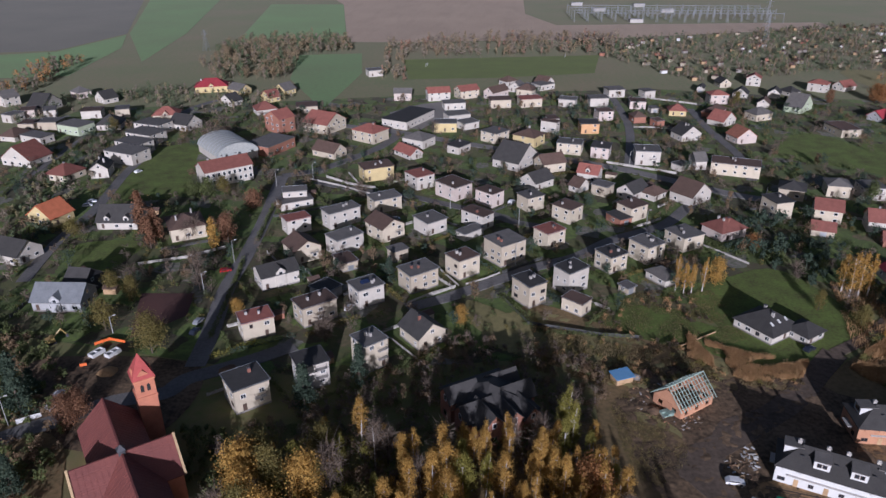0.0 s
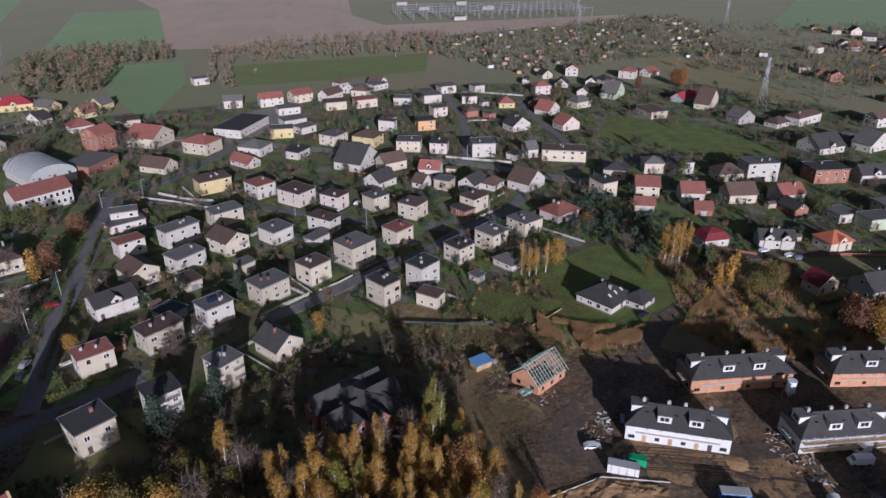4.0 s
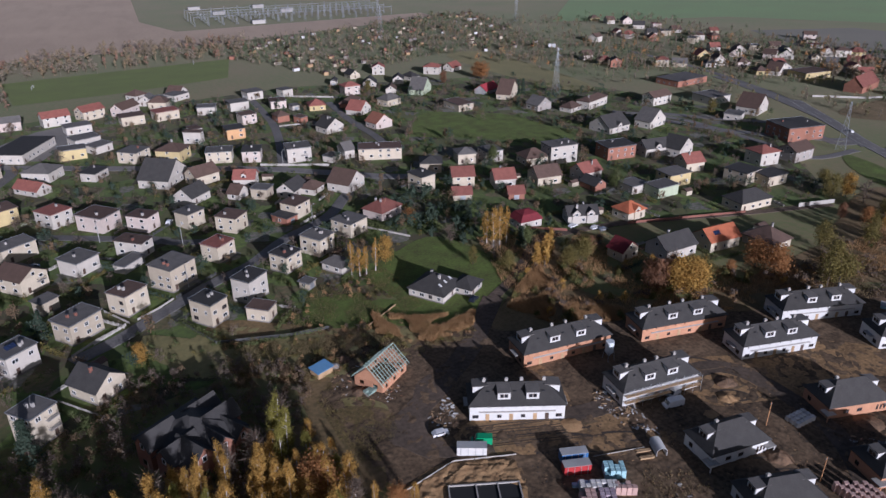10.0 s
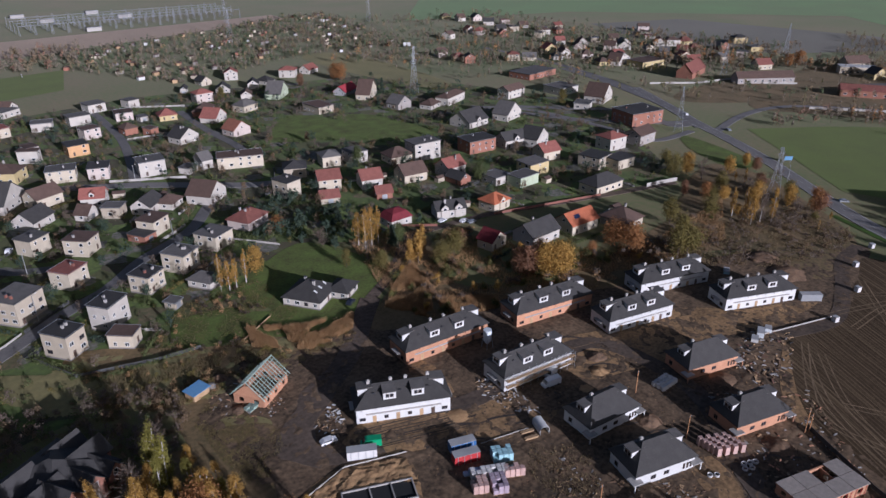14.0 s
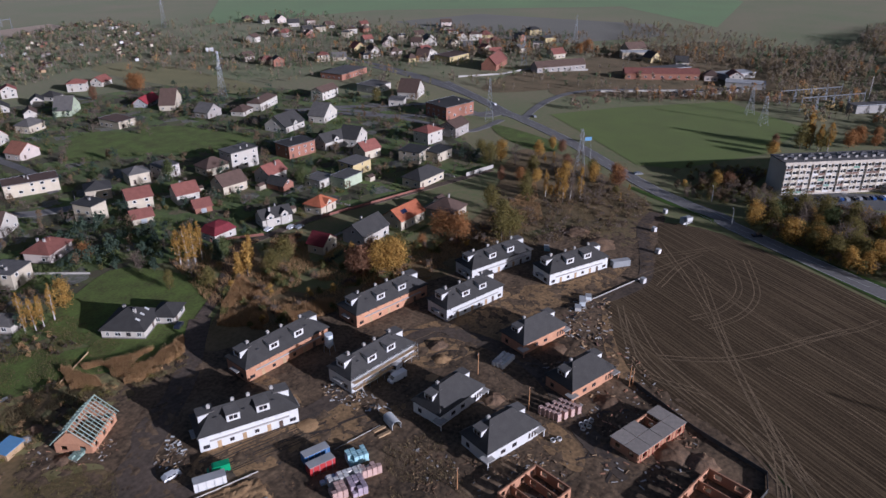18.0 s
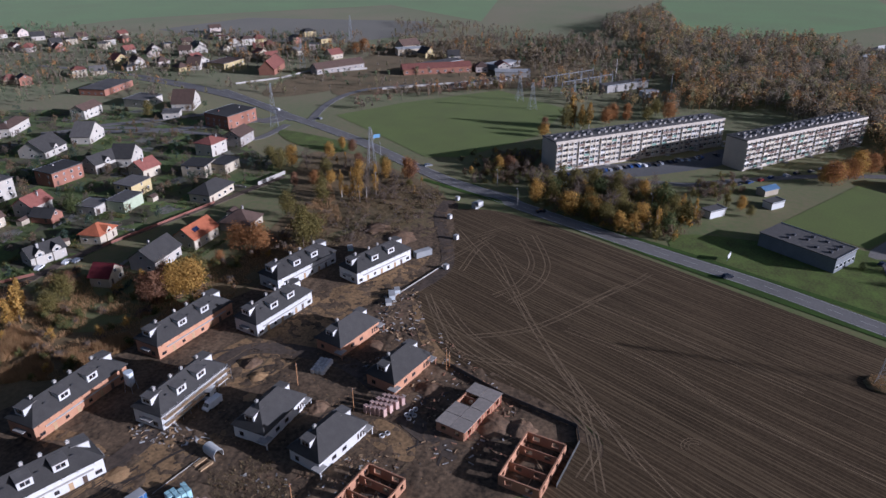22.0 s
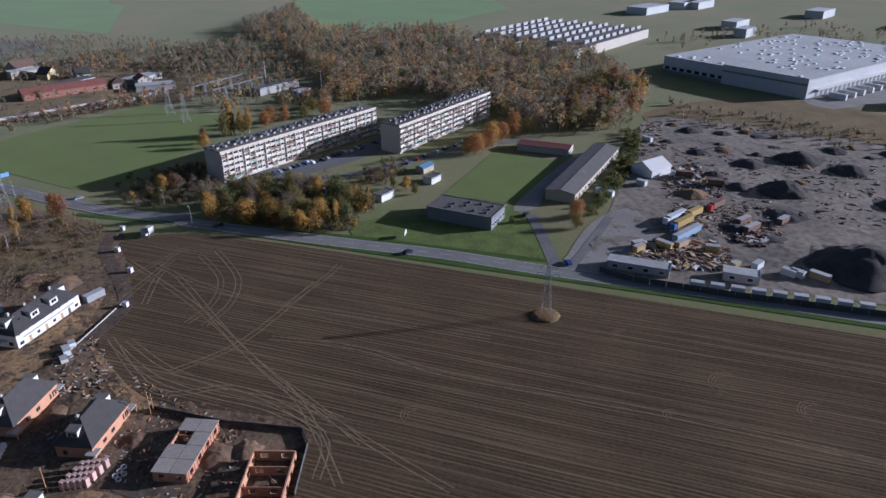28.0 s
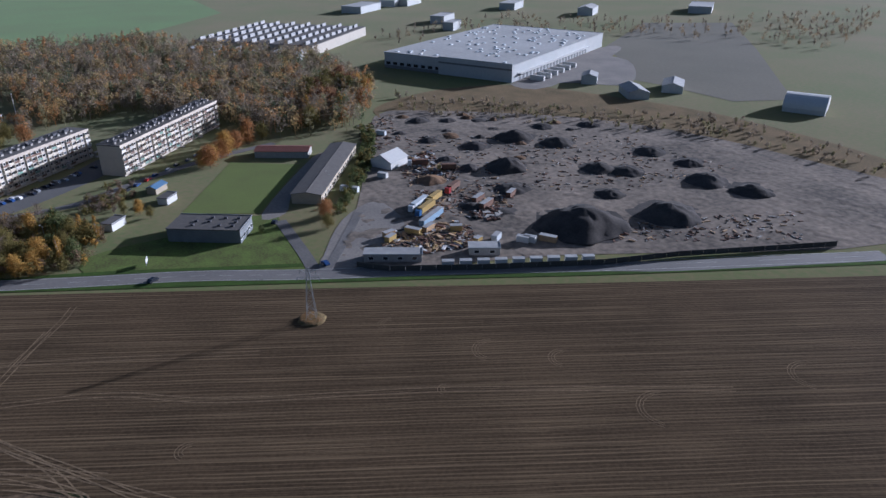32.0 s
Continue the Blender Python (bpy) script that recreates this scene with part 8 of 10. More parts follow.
for k, ring in enumerate(REEDS):
    blades("reed_bed", "tall dry russet reeds and weeds", LEAF["reed"], ring, 24000, 0.8, 2.0, 23 + k, 0.07)
    thicket("scrub", "dry russet weeds", "scrub", LEAF["weed"], ring, 26, 0.6, 1.6, 60, 0.16, 33 + k, avoid=None)
FALLOW = [(214.8, 146.2), (266.3, 131.1), (306.9, 120.5), (298.5, 88.8), (276.4, 86.5), (244.4, 94.4), (231.7, 111.1), (199.8, 121.2)]
blades("dry_grass", "dry brown grass on fallow ground", LEAF["weed"], FALLOW, 9000, 0.4, 1.2, 26)
thicket("scrub", "leafless scrub on fallow ground", "scrub", LEAF["twig"], FALLOW, 160, 0.8, 3.0, 40, 0.3, 27, avoid=0.5)
thicket("scrub", "golden brown scrub on fallow ground", "scrub", LEAF["brownwood"], FALLOW, 130, 0.8, 3.5, 40, 0.3, 28, avoid=0.5)
blades("dry_grass", "dry weeds on the building site", LEAF["weed"], [(104.0, 89.7), (114.4, 79.9), (100.7, 61.7), (89.2, 75.2)], 1500, 0.3, 0.9, 29)
# far woods, in the leaf colours paled for haze
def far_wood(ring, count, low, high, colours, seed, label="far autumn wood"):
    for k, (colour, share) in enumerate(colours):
        thicket("far_wood", "%s with %s crowns" % (label, {"twig": "bare grey-brown", "orange": "orange", "rust": "russet", "brownwood": "faded brown", "olive": "olive", "green": "dark green", "gold": "golden"}[colour]), "wood", HAZED_LEAF[colour], ring, int(count * share * (1.5 if high > 12 else 1.0)), low, high, 130 if high > 12 else 84 if high > 9 else 64, 0.56 if high > 12 else 0.6 if high > 9 else 0.5, seed + k, True, "round" if k % 2 else "birch", 0.5)


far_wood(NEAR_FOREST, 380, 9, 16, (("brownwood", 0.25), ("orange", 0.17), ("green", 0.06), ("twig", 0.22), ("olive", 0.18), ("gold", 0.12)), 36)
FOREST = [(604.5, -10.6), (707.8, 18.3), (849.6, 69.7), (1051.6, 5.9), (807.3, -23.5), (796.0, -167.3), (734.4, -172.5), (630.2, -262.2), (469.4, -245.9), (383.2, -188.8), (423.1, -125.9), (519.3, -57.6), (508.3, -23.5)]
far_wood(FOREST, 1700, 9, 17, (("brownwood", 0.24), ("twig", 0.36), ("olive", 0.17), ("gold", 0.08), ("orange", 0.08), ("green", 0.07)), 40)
far_wood([(612.9, 236.1), (843.2, 313.7), (838.4, 205.4), (753.4, 74.5), (585.2, 8.2), (542.5, 49.9), (653.8, 100.2), (616.7, 152.9)], 460, 4, 9, (("twig", 0.5), ("brownwood", 0.35), ("olive", 0.15)), 50)
far_wood([(530.6, 355.0), (623.5, 375.3), (675.1, 250.1), (778.9, 135.9), (673.5, 2.4), (557.4, -23.0), (603.9, 38.1), (654.9, 135.7), (605.7, 279.0)], 480, 5, 10, (("twig", 0.5), ("brownwood", 0.35), ("orange", 0.15)), 55)
far_wood([(619.8, 131.5), (776.7, 91.0), (775.8, 38.5), (657.2, 36.3), (574.0, 80.7)], 240, 6, 12, (("twig", 0.5), ("brownwood", 0.3), ("green", 0.2)), 200)
far_wood([(404.2, 200.7), (490.7, 179.3), (549.5, 94.6), (495.8, 54.6), (519.1, 104.1), (468.1, 166.4)], 90, 4, 9, (("twig", 0.6), ("rust", 0.25), ("orange", 0.15)), 58)
far_wood([(-208.3, 593.5), (-218.6, 703.4), (-197.8, 754.5), (-111.4, 771.9), (-79.9, 701.5), (-135.1, 671.5), (-120.8, 569.8), (-169.9, 549.3)], 240, 7, 13, (("green", 0.35), ("brownwood", 0.4), ("twig", 0.25)), 60)
far_wood([(-336.4, 531.3), (-359.1, 632.6), (-319.8, 645.5), (-312.1, 550.8), (-298.4, 478.6)], 90, 6, 11, (("twig", 0.5), ("orange", 0.25), ("green", 0.25)), 64)
far_wood([(-52.3, 569.1), (-55.0, 741.6), (70.2, 776.8), (193.0, 782.7), (155.9, 667.7), (-33.7, 658.6), (-30.7, 547.8)], 330, 6, 11, (("brownwood", 0.45), ("twig", 0.4), ("rust", 0.15)), 68)
ALLOTMENTS = [(142.5, 653.5), (175.8, 760.0), (323.6, 804.9), (462.2, 855.6), (518.3, 850.3), (457.5, 575.3), (350.7, 593.5), (197.5, 552.2), (174.9, 604.1), (144.8, 664.7)]
far_wood(ALLOTMENTS, 1500, 2, 7, (("twig", 0.42), ("green", 0.28), ("brownwood", 0.2), ("olive", 0.1)), 72, "allotment trees and hedges")
far_wood([(527.3, 615.7), (633.4, 587.2), (699.2, 478.6), (734.7, 311.0), (566.1, 277.3), (553.9, 346.4), (459.7, 361.3), (420.2, 452.2), (334.1, 553.6)], 900, 3, 9, (("twig", 0.5), ("green", 0.2), ("brownwood", 0.2), ("orange", 0.1)), 78, "village trees")
far_wood([(-289.7, 463.1), (-228.7, 530.2), (-155.8, 529.4), (-107.7, 501.6), (-141.3, 447.2), (-234.8, 494.3), (-259.6, 409.1)], 170, 3, 8, (("twig", 0.4), ("green", 0.4), ("olive", 0.2)), 84, "village trees")
far_wood([(-188.3, 272.5), (-208.2, 337.4), (-199.9, 396.9), (-180.8, 375.0), (-168.7, 291.5), (-155.1, 221.6)], 120, 1.5, 5, (("green", 0.45), ("twig", 0.3), ("olive", 0.25)), 88, "garden hedges and shrubs")
far_wood([(405.2, -225.6), (346.3, -275.3), (238.8, -357.8), (154.8, -361.7), (168.6, -388.6), (266.4, -395.4), (354.0, -330.4), (448.3, -250.0)], 260, 1.5, 5, (("olive", 0.4), ("twig", 0.6)), 92, "scrub along the yard")
far_wood([(692.2, -360.5), (760.3, -597.7), (598.9, -737.3), (515.6, -1064.7), (370.6, -711.1), (585.8, -589.8), (678.2, -453.4), (619.9, -341.0)], 260, 5, 11, (("twig", 0.6), ("brownwood", 0.4)), 95)


MEADOW = [(48.8, 197.2), (67.9, 214.3), (93.5, 214.2), (95.9, 183.5), (75.1, 175.8), (51.1, 182.0)]
blades("meadow_grass", "rough olive grass and weeds beside the bungalow", LEAF["olive"], MEADOW, 6000, 0.2, 0.5, 160)
blades("meadow_grass", "dry brown weeds beside the bungalow", LEAF["weed"], MEADOW, 4000, 0.2, 0.7, 161)
for colour, n in (("green", 30), ("olive", 30), ("twig", 30), ("reed", 20)):
    thicket("scrub", "low mixed scrub beside the bungalow", "scrub", LEAF[colour], MEADOW, n, 0.6, 2.2, 90, 0.2, 162 + n, avoid=0.5)
BY_FLATS = [(353.6, 96.4), (377.4, 57.0), (344.5, 42.9), (322.9, 54.8), (322.2, 85.5)]
for colour, n in (("olive", 30), ("twig", 40), ("brownwood", 40), ("gold", 10)):
    thicket("bushes", "autumn bushes beside the end of the flats", "bushes", LEAF[colour], BY_FLATS, n, 1.2, 4.5, 110, 0.32, 180 + n, True, avoid=0.5)
for kind, h, x, y in (("broad_gold", 9, 361.5, -85.2), ("broad_gold", 10, 363.1, -90.6), ("broad_gold", 12, 373.0, -101.5), ("broad_orange", 12, 389.3, -119.7), ("broad_olive", 11, 392.5, -128.8), ("broad_orange", 10, 383.0, -110.5),
                      ("broad_olive", 13, 423.7, 48.6), ("birch_gold", 13, 427.0, 44.0), ("broad_olive", 12, 427.7, 38.4), ("broad_orange", 10, 450.5, 22.8), ("broad_olive", 10, 470.2, -3.4), ("broad_orange", 10, 483.9, -11.8), ("broad_gold", 8, 402.3, 58.6),
                      ("broad_orange", 8, 263.5, -110.6), ("broad_gold", 6, 312.7, -43.6), ("broad_olive", 5, 315.6, -37.7)):
    tree(kind, x, y, h)
SHED_HEDGE = [(263.7, -114.5), (329.0, -160.3), (372.0, -183.7), (396.7, -185.7), (371.0, -190.6), (319.0, -164.5), (262.7, -119.0)]
for colour, n in (("green", 110), ("olive", 70)):
    thicket("shed_hedge", "overgrown green and olive hedge beside the long shed", "hedge", LEAF[colour], SHED_HEDGE, n, 1.5, 5.0, 170, 0.3, 190 + n, True, avoid=0.3)
wood(["broad_orange", "broad_olive", "broad_rust", "broad_gold", "birch_gold", "broad_olive"], [(390.9, -152.2), (394.9, -175.6), (421.6, -200.5), (432.4, -221.5), (477.8, -250.0), (492.8, -225.3), (450.5, -174.0)], 26, 11, 17, 5.0, 191)
blades("mound_weeds", "dry straw-coloured weeds on the pylon's mound", LEAF["reed"], [(187.2 + 3.9 * math.cos(k * 0.7), -70.8 + 3.9 * math.sin(k * 0.7)) for k in range(9)], 900, 1.1, 1.9, 210, 0.07)
ROAD_BUSHES = [(314, 80), (350, 77), (366, 61), (343, 48), (316, 53)]
FLAT_BUSHES = [(321, -22), (345, -26), (362, -42), (346, -52), (322, -36)]
for colour, n in (("twig", 46), ("brownwood", 40), ("olive", 34)):
    thicket("bushes", "autumn bushes and saplings between the road and the flats", "bushes", LEAF[colour], ROAD_BUSHES, n, 1.5, 6.0, 220, 0.24, 215 + n, True, avoid=0.5)
    thicket("bushes", "autumn bushes below the flats", "bushes", LEAF[colour], FLAT_BUSHES, n // 2, 1.5, 5.0, 200, 0.24, 235 + n, True, avoid=0.5)
# dense dark planting round the bungalow's neighbours, and the rough ground before the rows
CONIFERS = [(111.8, 273.9), (145.4, 273.7), (147.2, 243.4), (130.8, 210.0), (118.3, 231.5), (104.1, 251.3)]
thicket("garden_trees", "dense dark conifers in a garden", "trees", LEAF["spruce"], CONIFERS, 34, 3, 7.5, 230, 0.42, 110, True, avoid=0.5)
thicket("garden_shrubs", "dark green bushes below conifers", "shrubs", LEAF["green"], CONIFERS, 60, 1.0, 2.6, 80, 0.34, 111, avoid=0.3)
ROUGH = [(138.7, 223.8), (184.5, 198.1), (196.8, 153.3), (223.1, 138.6), (294.5, 146.4), (253.5, 121.6), (208.1, 127.4), (171.5, 130.5), (121.6, 152.3), (122.8, 175.1)]
blades("dry_grass", "tall dry russet grass on rough ground behind the rows", LEAF["reed"], ROUGH, 30000, 0.5, 1.5, 171, 0.08)
for colour, n, lo, hi in (("olive", 50, 1.2, 3.6), ("green", 50, 1.0, 3), ("reed", 60, 0.8, 2.0), ("twig", 60, 1.0, 3.2), ("gold", 10, 2, 4.5)):
    thicket("rough_bushes", "%s bushes on rough ground behind the rows" % {"olive": "olive", "green": "dark green", "reed": "dry russet", "twig": "leafless", "gold": "golden"}[colour], "bushes", LEAF[colour], ROUGH, n, lo, hi, 300, 0.2, 112 + n, True, avoid=0.4)
CHURCH_EDGE = [(-156.7, 198.0), (-127.2, 184.3), (-99.8, 155.8), (-94.4, 135.4), (-90.8, 115.3), (-113.3, 115.3)]
thicket("brush", "dark green bushes beside the church lane", "brush", LEAF["green"], CHURCH_EDGE, 150, 1.0, 4.5, 120, 0.34, 130, True, avoid=0.4)
thicket("brush", "leafless bushes beside the church lane", "brush", LEAF["brownwood"], CHURCH_EDGE, 80, 1.0, 4.5, 110, 0.32, 131, True, avoid=0.4)

far_wood([(513.3, 790.7), (701.7, 728.0), (700.1, 393.1), (576.7, 267.0), (641.1, 130.3), (493.8, 138.3), (448.2, 277.2), (389.2, 282.0), (418.1, 386.3), (353.6, 434.8), (371.5, 585.8)], 800, 3, 9, (("twig", 0.4), ("green", 0.25), ("olive", 0.15), ("brownwood", 0.2)), 150, "village trees and hedges")
far_wood([(520.1, 151.0), (555.1, 108.1), (581.5, 91.1), (563.5, 8.3), (501.3, -15.1), (472.2, 1.3), (502.9, 31.9), (475.7, 52.8), (519.1, 67.9), (525.1, 95.6), (493.0, 133.9)], 120, 4, 10, (("twig", 0.4), ("orange", 0.2), ("olive", 0.25), ("gold", 0.15)), 156, "trees beside the pitch")


def hedge(points, h, w, colour, label="clipped dark green garden hedge"):
    rs = np.random.default_rng(int(abs(points[0][0] * 10)) + 3)
    out = []
    for p, q in zip(points, points[1:]):
        n = max(2, int(math.dist(p, q) / 0.5))
        u = rs.uniform(0, 1, (n * 14, 1))
        c = np.array((*p, 0.0)) + u * (np.array((*q, 0.0)) - np.array((*p, 0.0)))
        c = c + rs.uniform(-1, 1, c.shape) * np.array((w / 2, w / 2, 0)) + np.stack((0 * u[:, 0], 0 * u[:, 0], rs.uniform(0.05, h, len(c))), 1)
        out.append((c[:, None, :] + rs.normal(0, 0.22, (len(c), 3, 3))).reshape(-1, 3))
    v = np.concatenate(out)
    v[:, 2] = np.maximum(v[:, 2], 0.02)
    tagged(new("hedge", mesh_of_triangles("hedge", v, LEAF[colour])), label, "hedge")


hedge([(19.5, 212.5), (27.7, 190.3), (30.9, 186.9), (58.4, 183.6)], 1.4, 1.4, "green")
hedge([(-68.7, 173.3), (-61.7, 178.4), (-57.3, 181.5)], 1.8, 1.4, "lime", "yellow-green clipped conifer hedge")
hedge([(-72.4, 184.1), (-73.4, 205.0), (-76.2, 239.5)], 1.6, 1.5, "green")
hedge([(-74.9, 254.9), (-76.7, 294.4)], 1.8, 1.5, "green")
hedge([(-202.5, 346.2), (-212.9, 418.6)], 2.2, 3, "green")
hedge([(-138.7, 185.9), (-112.9, 187.5), (-117.4, 203.3)], 1.5, 1.4, "green")
hedge([(103.3, 252.6), (112.6, 241.3), (122.9, 246.2)], 3.0, 3, "green", "tall dark conifer screen")
hedge([(-207.3, 305.7), (-216.6, 377.4)], 1.5, 2, "green")

# ---- vehicles ----
CAR_MATS = {"silver": SILVER, "black": DARKCAR, "white": plain("white_car_paint", (0.7, 0.7, 0.7), 0.25, 0, 0.6), "red": plain("red_car_paint", (0.35, 0.02, 0.02), 0.25, 0, 0.6), "blue": plain("blue_car_paint", (0.03, 0.07, 0.2), 0.25, 0, 0.6)}


def car(x, y, rz, colour="silver", z=0.2):
    far = math.hypot(x, y) >= 300
    z = -0.16 if far else z
    top = thing("car", x, y, rz, "parked %s car" % {"silver": "silver grey hatchback", "black": "black saloon", "white": "white hatchback", "red": "bright red hatchback", "blue": "dark blue saloon"}[colour], "car", z=z)
    def body():
        ring = [(-2.1, 0.35), (2.1, 0.35), (2.15, 0.75), (1.3, 0.95), (0.75, 1.42), (-1.2, 1.45), (-1.95, 1.0), (-2.15, 0.8)]
        s = Shape().hull([(a, -0.86, b) for a, b in ring], [(a, 0.86, b) for a, b in ring])
        return s.mesh("body", CAR_MATS[colour])
    b = part("body", shared(("car", colour), body), top)
    def glass():
        s = Shape()
        ring = [(1.18, 0.98), (0.7, 1.36), (-1.15, 1.38), (-1.8, 1.02)]
        return s.hull([(a, -0.875, b) for a, b in ring], [(a, 0.875, b) for a, b in ring]).mesh("side_glass", GLASS)
    part("side_glass", shared(("carglass",), glass), top)
    wheel = shared(("wheel",), lambda: Shape().tube((0, -0.1, 0), (0, 0.1, 0), 0.33, 0.33, 10).mesh("wheel", BLACK))
    for u in (-1.3, 1.3):
        for v in (-0.8, 0.8):
            if not far:
                part("wheel", wheel, top, "", (u, v, 0.33))
    return top


def van(x, y, rz, mat, label, length=5.6, z=0.15, name="van"):
    top = thing(name, x, y, rz, label, "van", z=z)
    n = length / 2
    ring = [(-n, 0.4), (n, 0.4), (n + 0.05, 1.0), (n - 0.5, 1.25), (n - 1.2, 2.2), (n - 1.6, 2.35), (-n, 2.4)]
    part("body", Shape().hull([(a, -1.0, b) for a, b in ring], [(a, 1.0, b) for a, b in ring]).mesh("body", mat), top)
    part("windscreen", Shape().hull([(n - 0.55, -0.85, 1.32), (n - 0.55, 0.85, 1.32), (n - 1.12, 0.85, 2.12), (n - 1.12, -0.85, 2.12)], [(n - 0.48, -0.85, 1.36), (n - 0.48, 0.85, 1.36), (n - 1.05, 0.85, 2.16), (n - 1.05, -0.85, 2.16)]).mesh("windscreen", GLASS), top)
    wheel = shared(("vwheel",), lambda: Shape().tube((0, -0.12, 0), (0, 0.12, 0), 0.37, 0.37, 10).mesh("wheel", BLACK))
    for u in (-n + 1.0, n - 1.0):
        for v in (-0.92, 0.92):
            part("wheel", wheel, top, "", (u, v, 0.37))


def container(x, y, rz, mat, label, w=6.0, d=2.44, h=2.6, name="container", z=0.15):
    top = thing(name, x, y, rz, label, "container", z=z)
    s = Shape().box(-w / 2, -d / 2, 0, w / 2, d / 2, h)
    part("body", s.mesh("body", mat), top)
    rib = shared(("rib", h), lambda: Shape().box(-0.08, -0.05, 0.1, 0.08, 0.02, h - 0.1).mesh("rib", METAL))
    n = 4 if math.hypot(x, y) < 200 else 0
    for i in range(n):
        part("rib", rib, top, "", (-w / 2 + (i + 0.5) * w / n, -d / 2, 0))
    part("roof", Shape().box(-w / 2 - 0.05, -d / 2 - 0.05, h, w / 2 + 0.05, d / 2 + 0.05, h + 0.08).mesh("roof", PALEROOF), top)


def lorry(x, y, rz, cab, box, label, length=12.0):
    top = thing("lorry", x, y, rz, label, "lorry", z=0.15)
    n = length / 2
    part("cab", Shape().hull([(n - 2.2, -1.2, 0.6), (n, -1.2, 0.6), (n, 1.2, 0.6), (n - 2.2, 1.2, 0.6)], [(n - 2.2, -1.2, 3.2), (n - 0.4, -1.2, 3.2), (n - 0.4, 1.2, 3.2), (n - 2.2, 1.2, 3.2)]).mesh("cab", cab), top)
    part("trailer", Shape().box(-n, -1.25, 1.0, n - 2.6, 1.25, 3.6).mesh("trailer", box), top)
    part("chassis", Shape().box(-n, -0.5, 0.6, n - 0.2, 0.5, 1.0).mesh("chassis", BLACK), top)
    wheel = shared(("lwheel",), lambda: Shape().tube((0, -0.2, 0), (0, 0.2, 0), 0.5, 0.5, 10).mesh("wheel", BLACK))
    for u in (-n + 1, -n + 2.3, n - 1.2):
        for v in (-1.0, 1.0):
            part("wheel", wheel, top, "", (u, v, 0.5))


def heap(x, y, r, h, mat, label, seed=0, flat=0.35, name="earth_mound"):
    s, n, m = Shape(), 36, 10
    for j in range(m + 1):
        f = j / m
        for i in range(n):
            a = 2 * math.pi * i / n
            k = 1 + 0.22 * noise.noise(Vector((math.cos(a) * 1.6 + seed, math.sin(a) * 1.6, f * 1.5)))
            rr = r * (1 - f) ** 0.9 * k + 0.01
            q = Vector((rr * math.cos(a), rr * math.sin(a), seed)) / max(1.0, 0.3 * r)
            z = h * (1 - (1 - f) ** (1 + flat)) + h * (0.22 * noise.noise(q) + 0.12 * noise.noise(q * 2.3)) * (1 - 0.5 * f) - 0.1 * (j == 0)
            s.v.append((rr * math.cos(a), rr * math.sin(a), z))
        if j:
            for i in range(n):
                s.f.append(((j - 1) * n + i, (j - 1) * n + (i + 1) % n, j * n + (i + 1) % n, j * n + i))
                s.m.append(0)
    ob = new(name, s.mesh(name, mat))
    ob.data.shade_smooth()
    ob.location = (x, y, 0)
    FOOTPRINTS.append((x, y, r * 0.8))
    return tagged(ob, label, "mound")


def pallet_stack(x, y, rz, mat, label, w=1.1, d=1.1, h=1.3):
    top = thing("pallet", x, y, rz, label, "pallet", z=0.12)
    part("base", shared(("palbase",), lambda: Shape().box(-0.6, -0.6, 0, 0.6, 0.6, 0.14).mesh("base", WOOD)), top)
    part("load", shared(("load", mat.name, h), lambda: Shape().hull([(-0.56, -0.56, 0.14), (0.56, -0.56, 0.14), (0.56, 0.56, 0.14), (-0.56, 0.56, 0.14)], [(-0.53, -0.53, h), (0.53, -0.53, h), (0.53, 0.53, h), (-0.53, 0.53, h)]).mesh("load", mat)), top)


def litter(name, label, ring, count, mats, seed, big=0.8):
    """Countless boards, bags and rubble lying about, as one piece of stuff."""
    rng = random.Random(seed)
    xs, ys = [p[0] for p in ring], [p[1] for p in ring]
    s, k = Shape(), 0
    while k < count:
        x, y = rng.uniform(min(xs), max(xs)), rng.uniform(min(ys), max(ys))
        if not inside(x, y, ring):
            continue
        k += 1
        a = rng.uniform(0, 3.2)
        w, d, h = rng.uniform(0.15, big * 1.6), rng.uniform(0.1, big * 0.5), rng.uniform(0.06, big * 0.6)
        c, q = math.cos(a), math.sin(a)
        r = [(x + u * w * c - v * d * q, y + u * w * q + v * d * c) for u, v in ((-1, -1), (1, -1), (1, 1), (-1, 1))]
        s.hull([(p[0], p[1], 0.08) for p in r], [(p[0] + rng.uniform(-.05, .05), p[1], 0.1 + h * rng.uniform(0.6, 1.2)) for p in r], rng.randrange(len(mats)))
    ob = new(name, s.mesh(name, *mats))
    tagged(ob, label, "rubble", kind="stuff")


PINKBLOCK = material("wrapped_pink_blocks", (0.52, 0.36, 0.31), (0.42, 0.28, 0.24), 0.6)
PALEBLOCK = material("wrapped_white_blocks", (0.62, 0.60, 0.57), (0.5, 0.48, 0.46), 0.5)
CYANWRAP = plain("cyan_wrap", (0.36, 0.56, 0.60), 0.4)
SAND = material("yellow_sand", (0.40, 0.26, 0.13), (0.27, 0.165, 0.085), 0.95, 0.4, 3, 0.6)
EARTH = material("dug_earth", (0.22, 0.14, 0.085), (0.11, 0.078, 0.055), 0.95, 0.3, 2, 0.8)
DARKHEAP = material("dark_spoil", (0.085, 0.076, 0.070), (0.048, 0.045, 0.044), 0.95, 0.2, 1.2, 0.8, haze_sheen=0.06)
RUST = material("rusty_scrap", (0.20, 0.105, 0.065), (0.11, 0.07, 0.055), 0.8, 0.5, 3, 0.6)

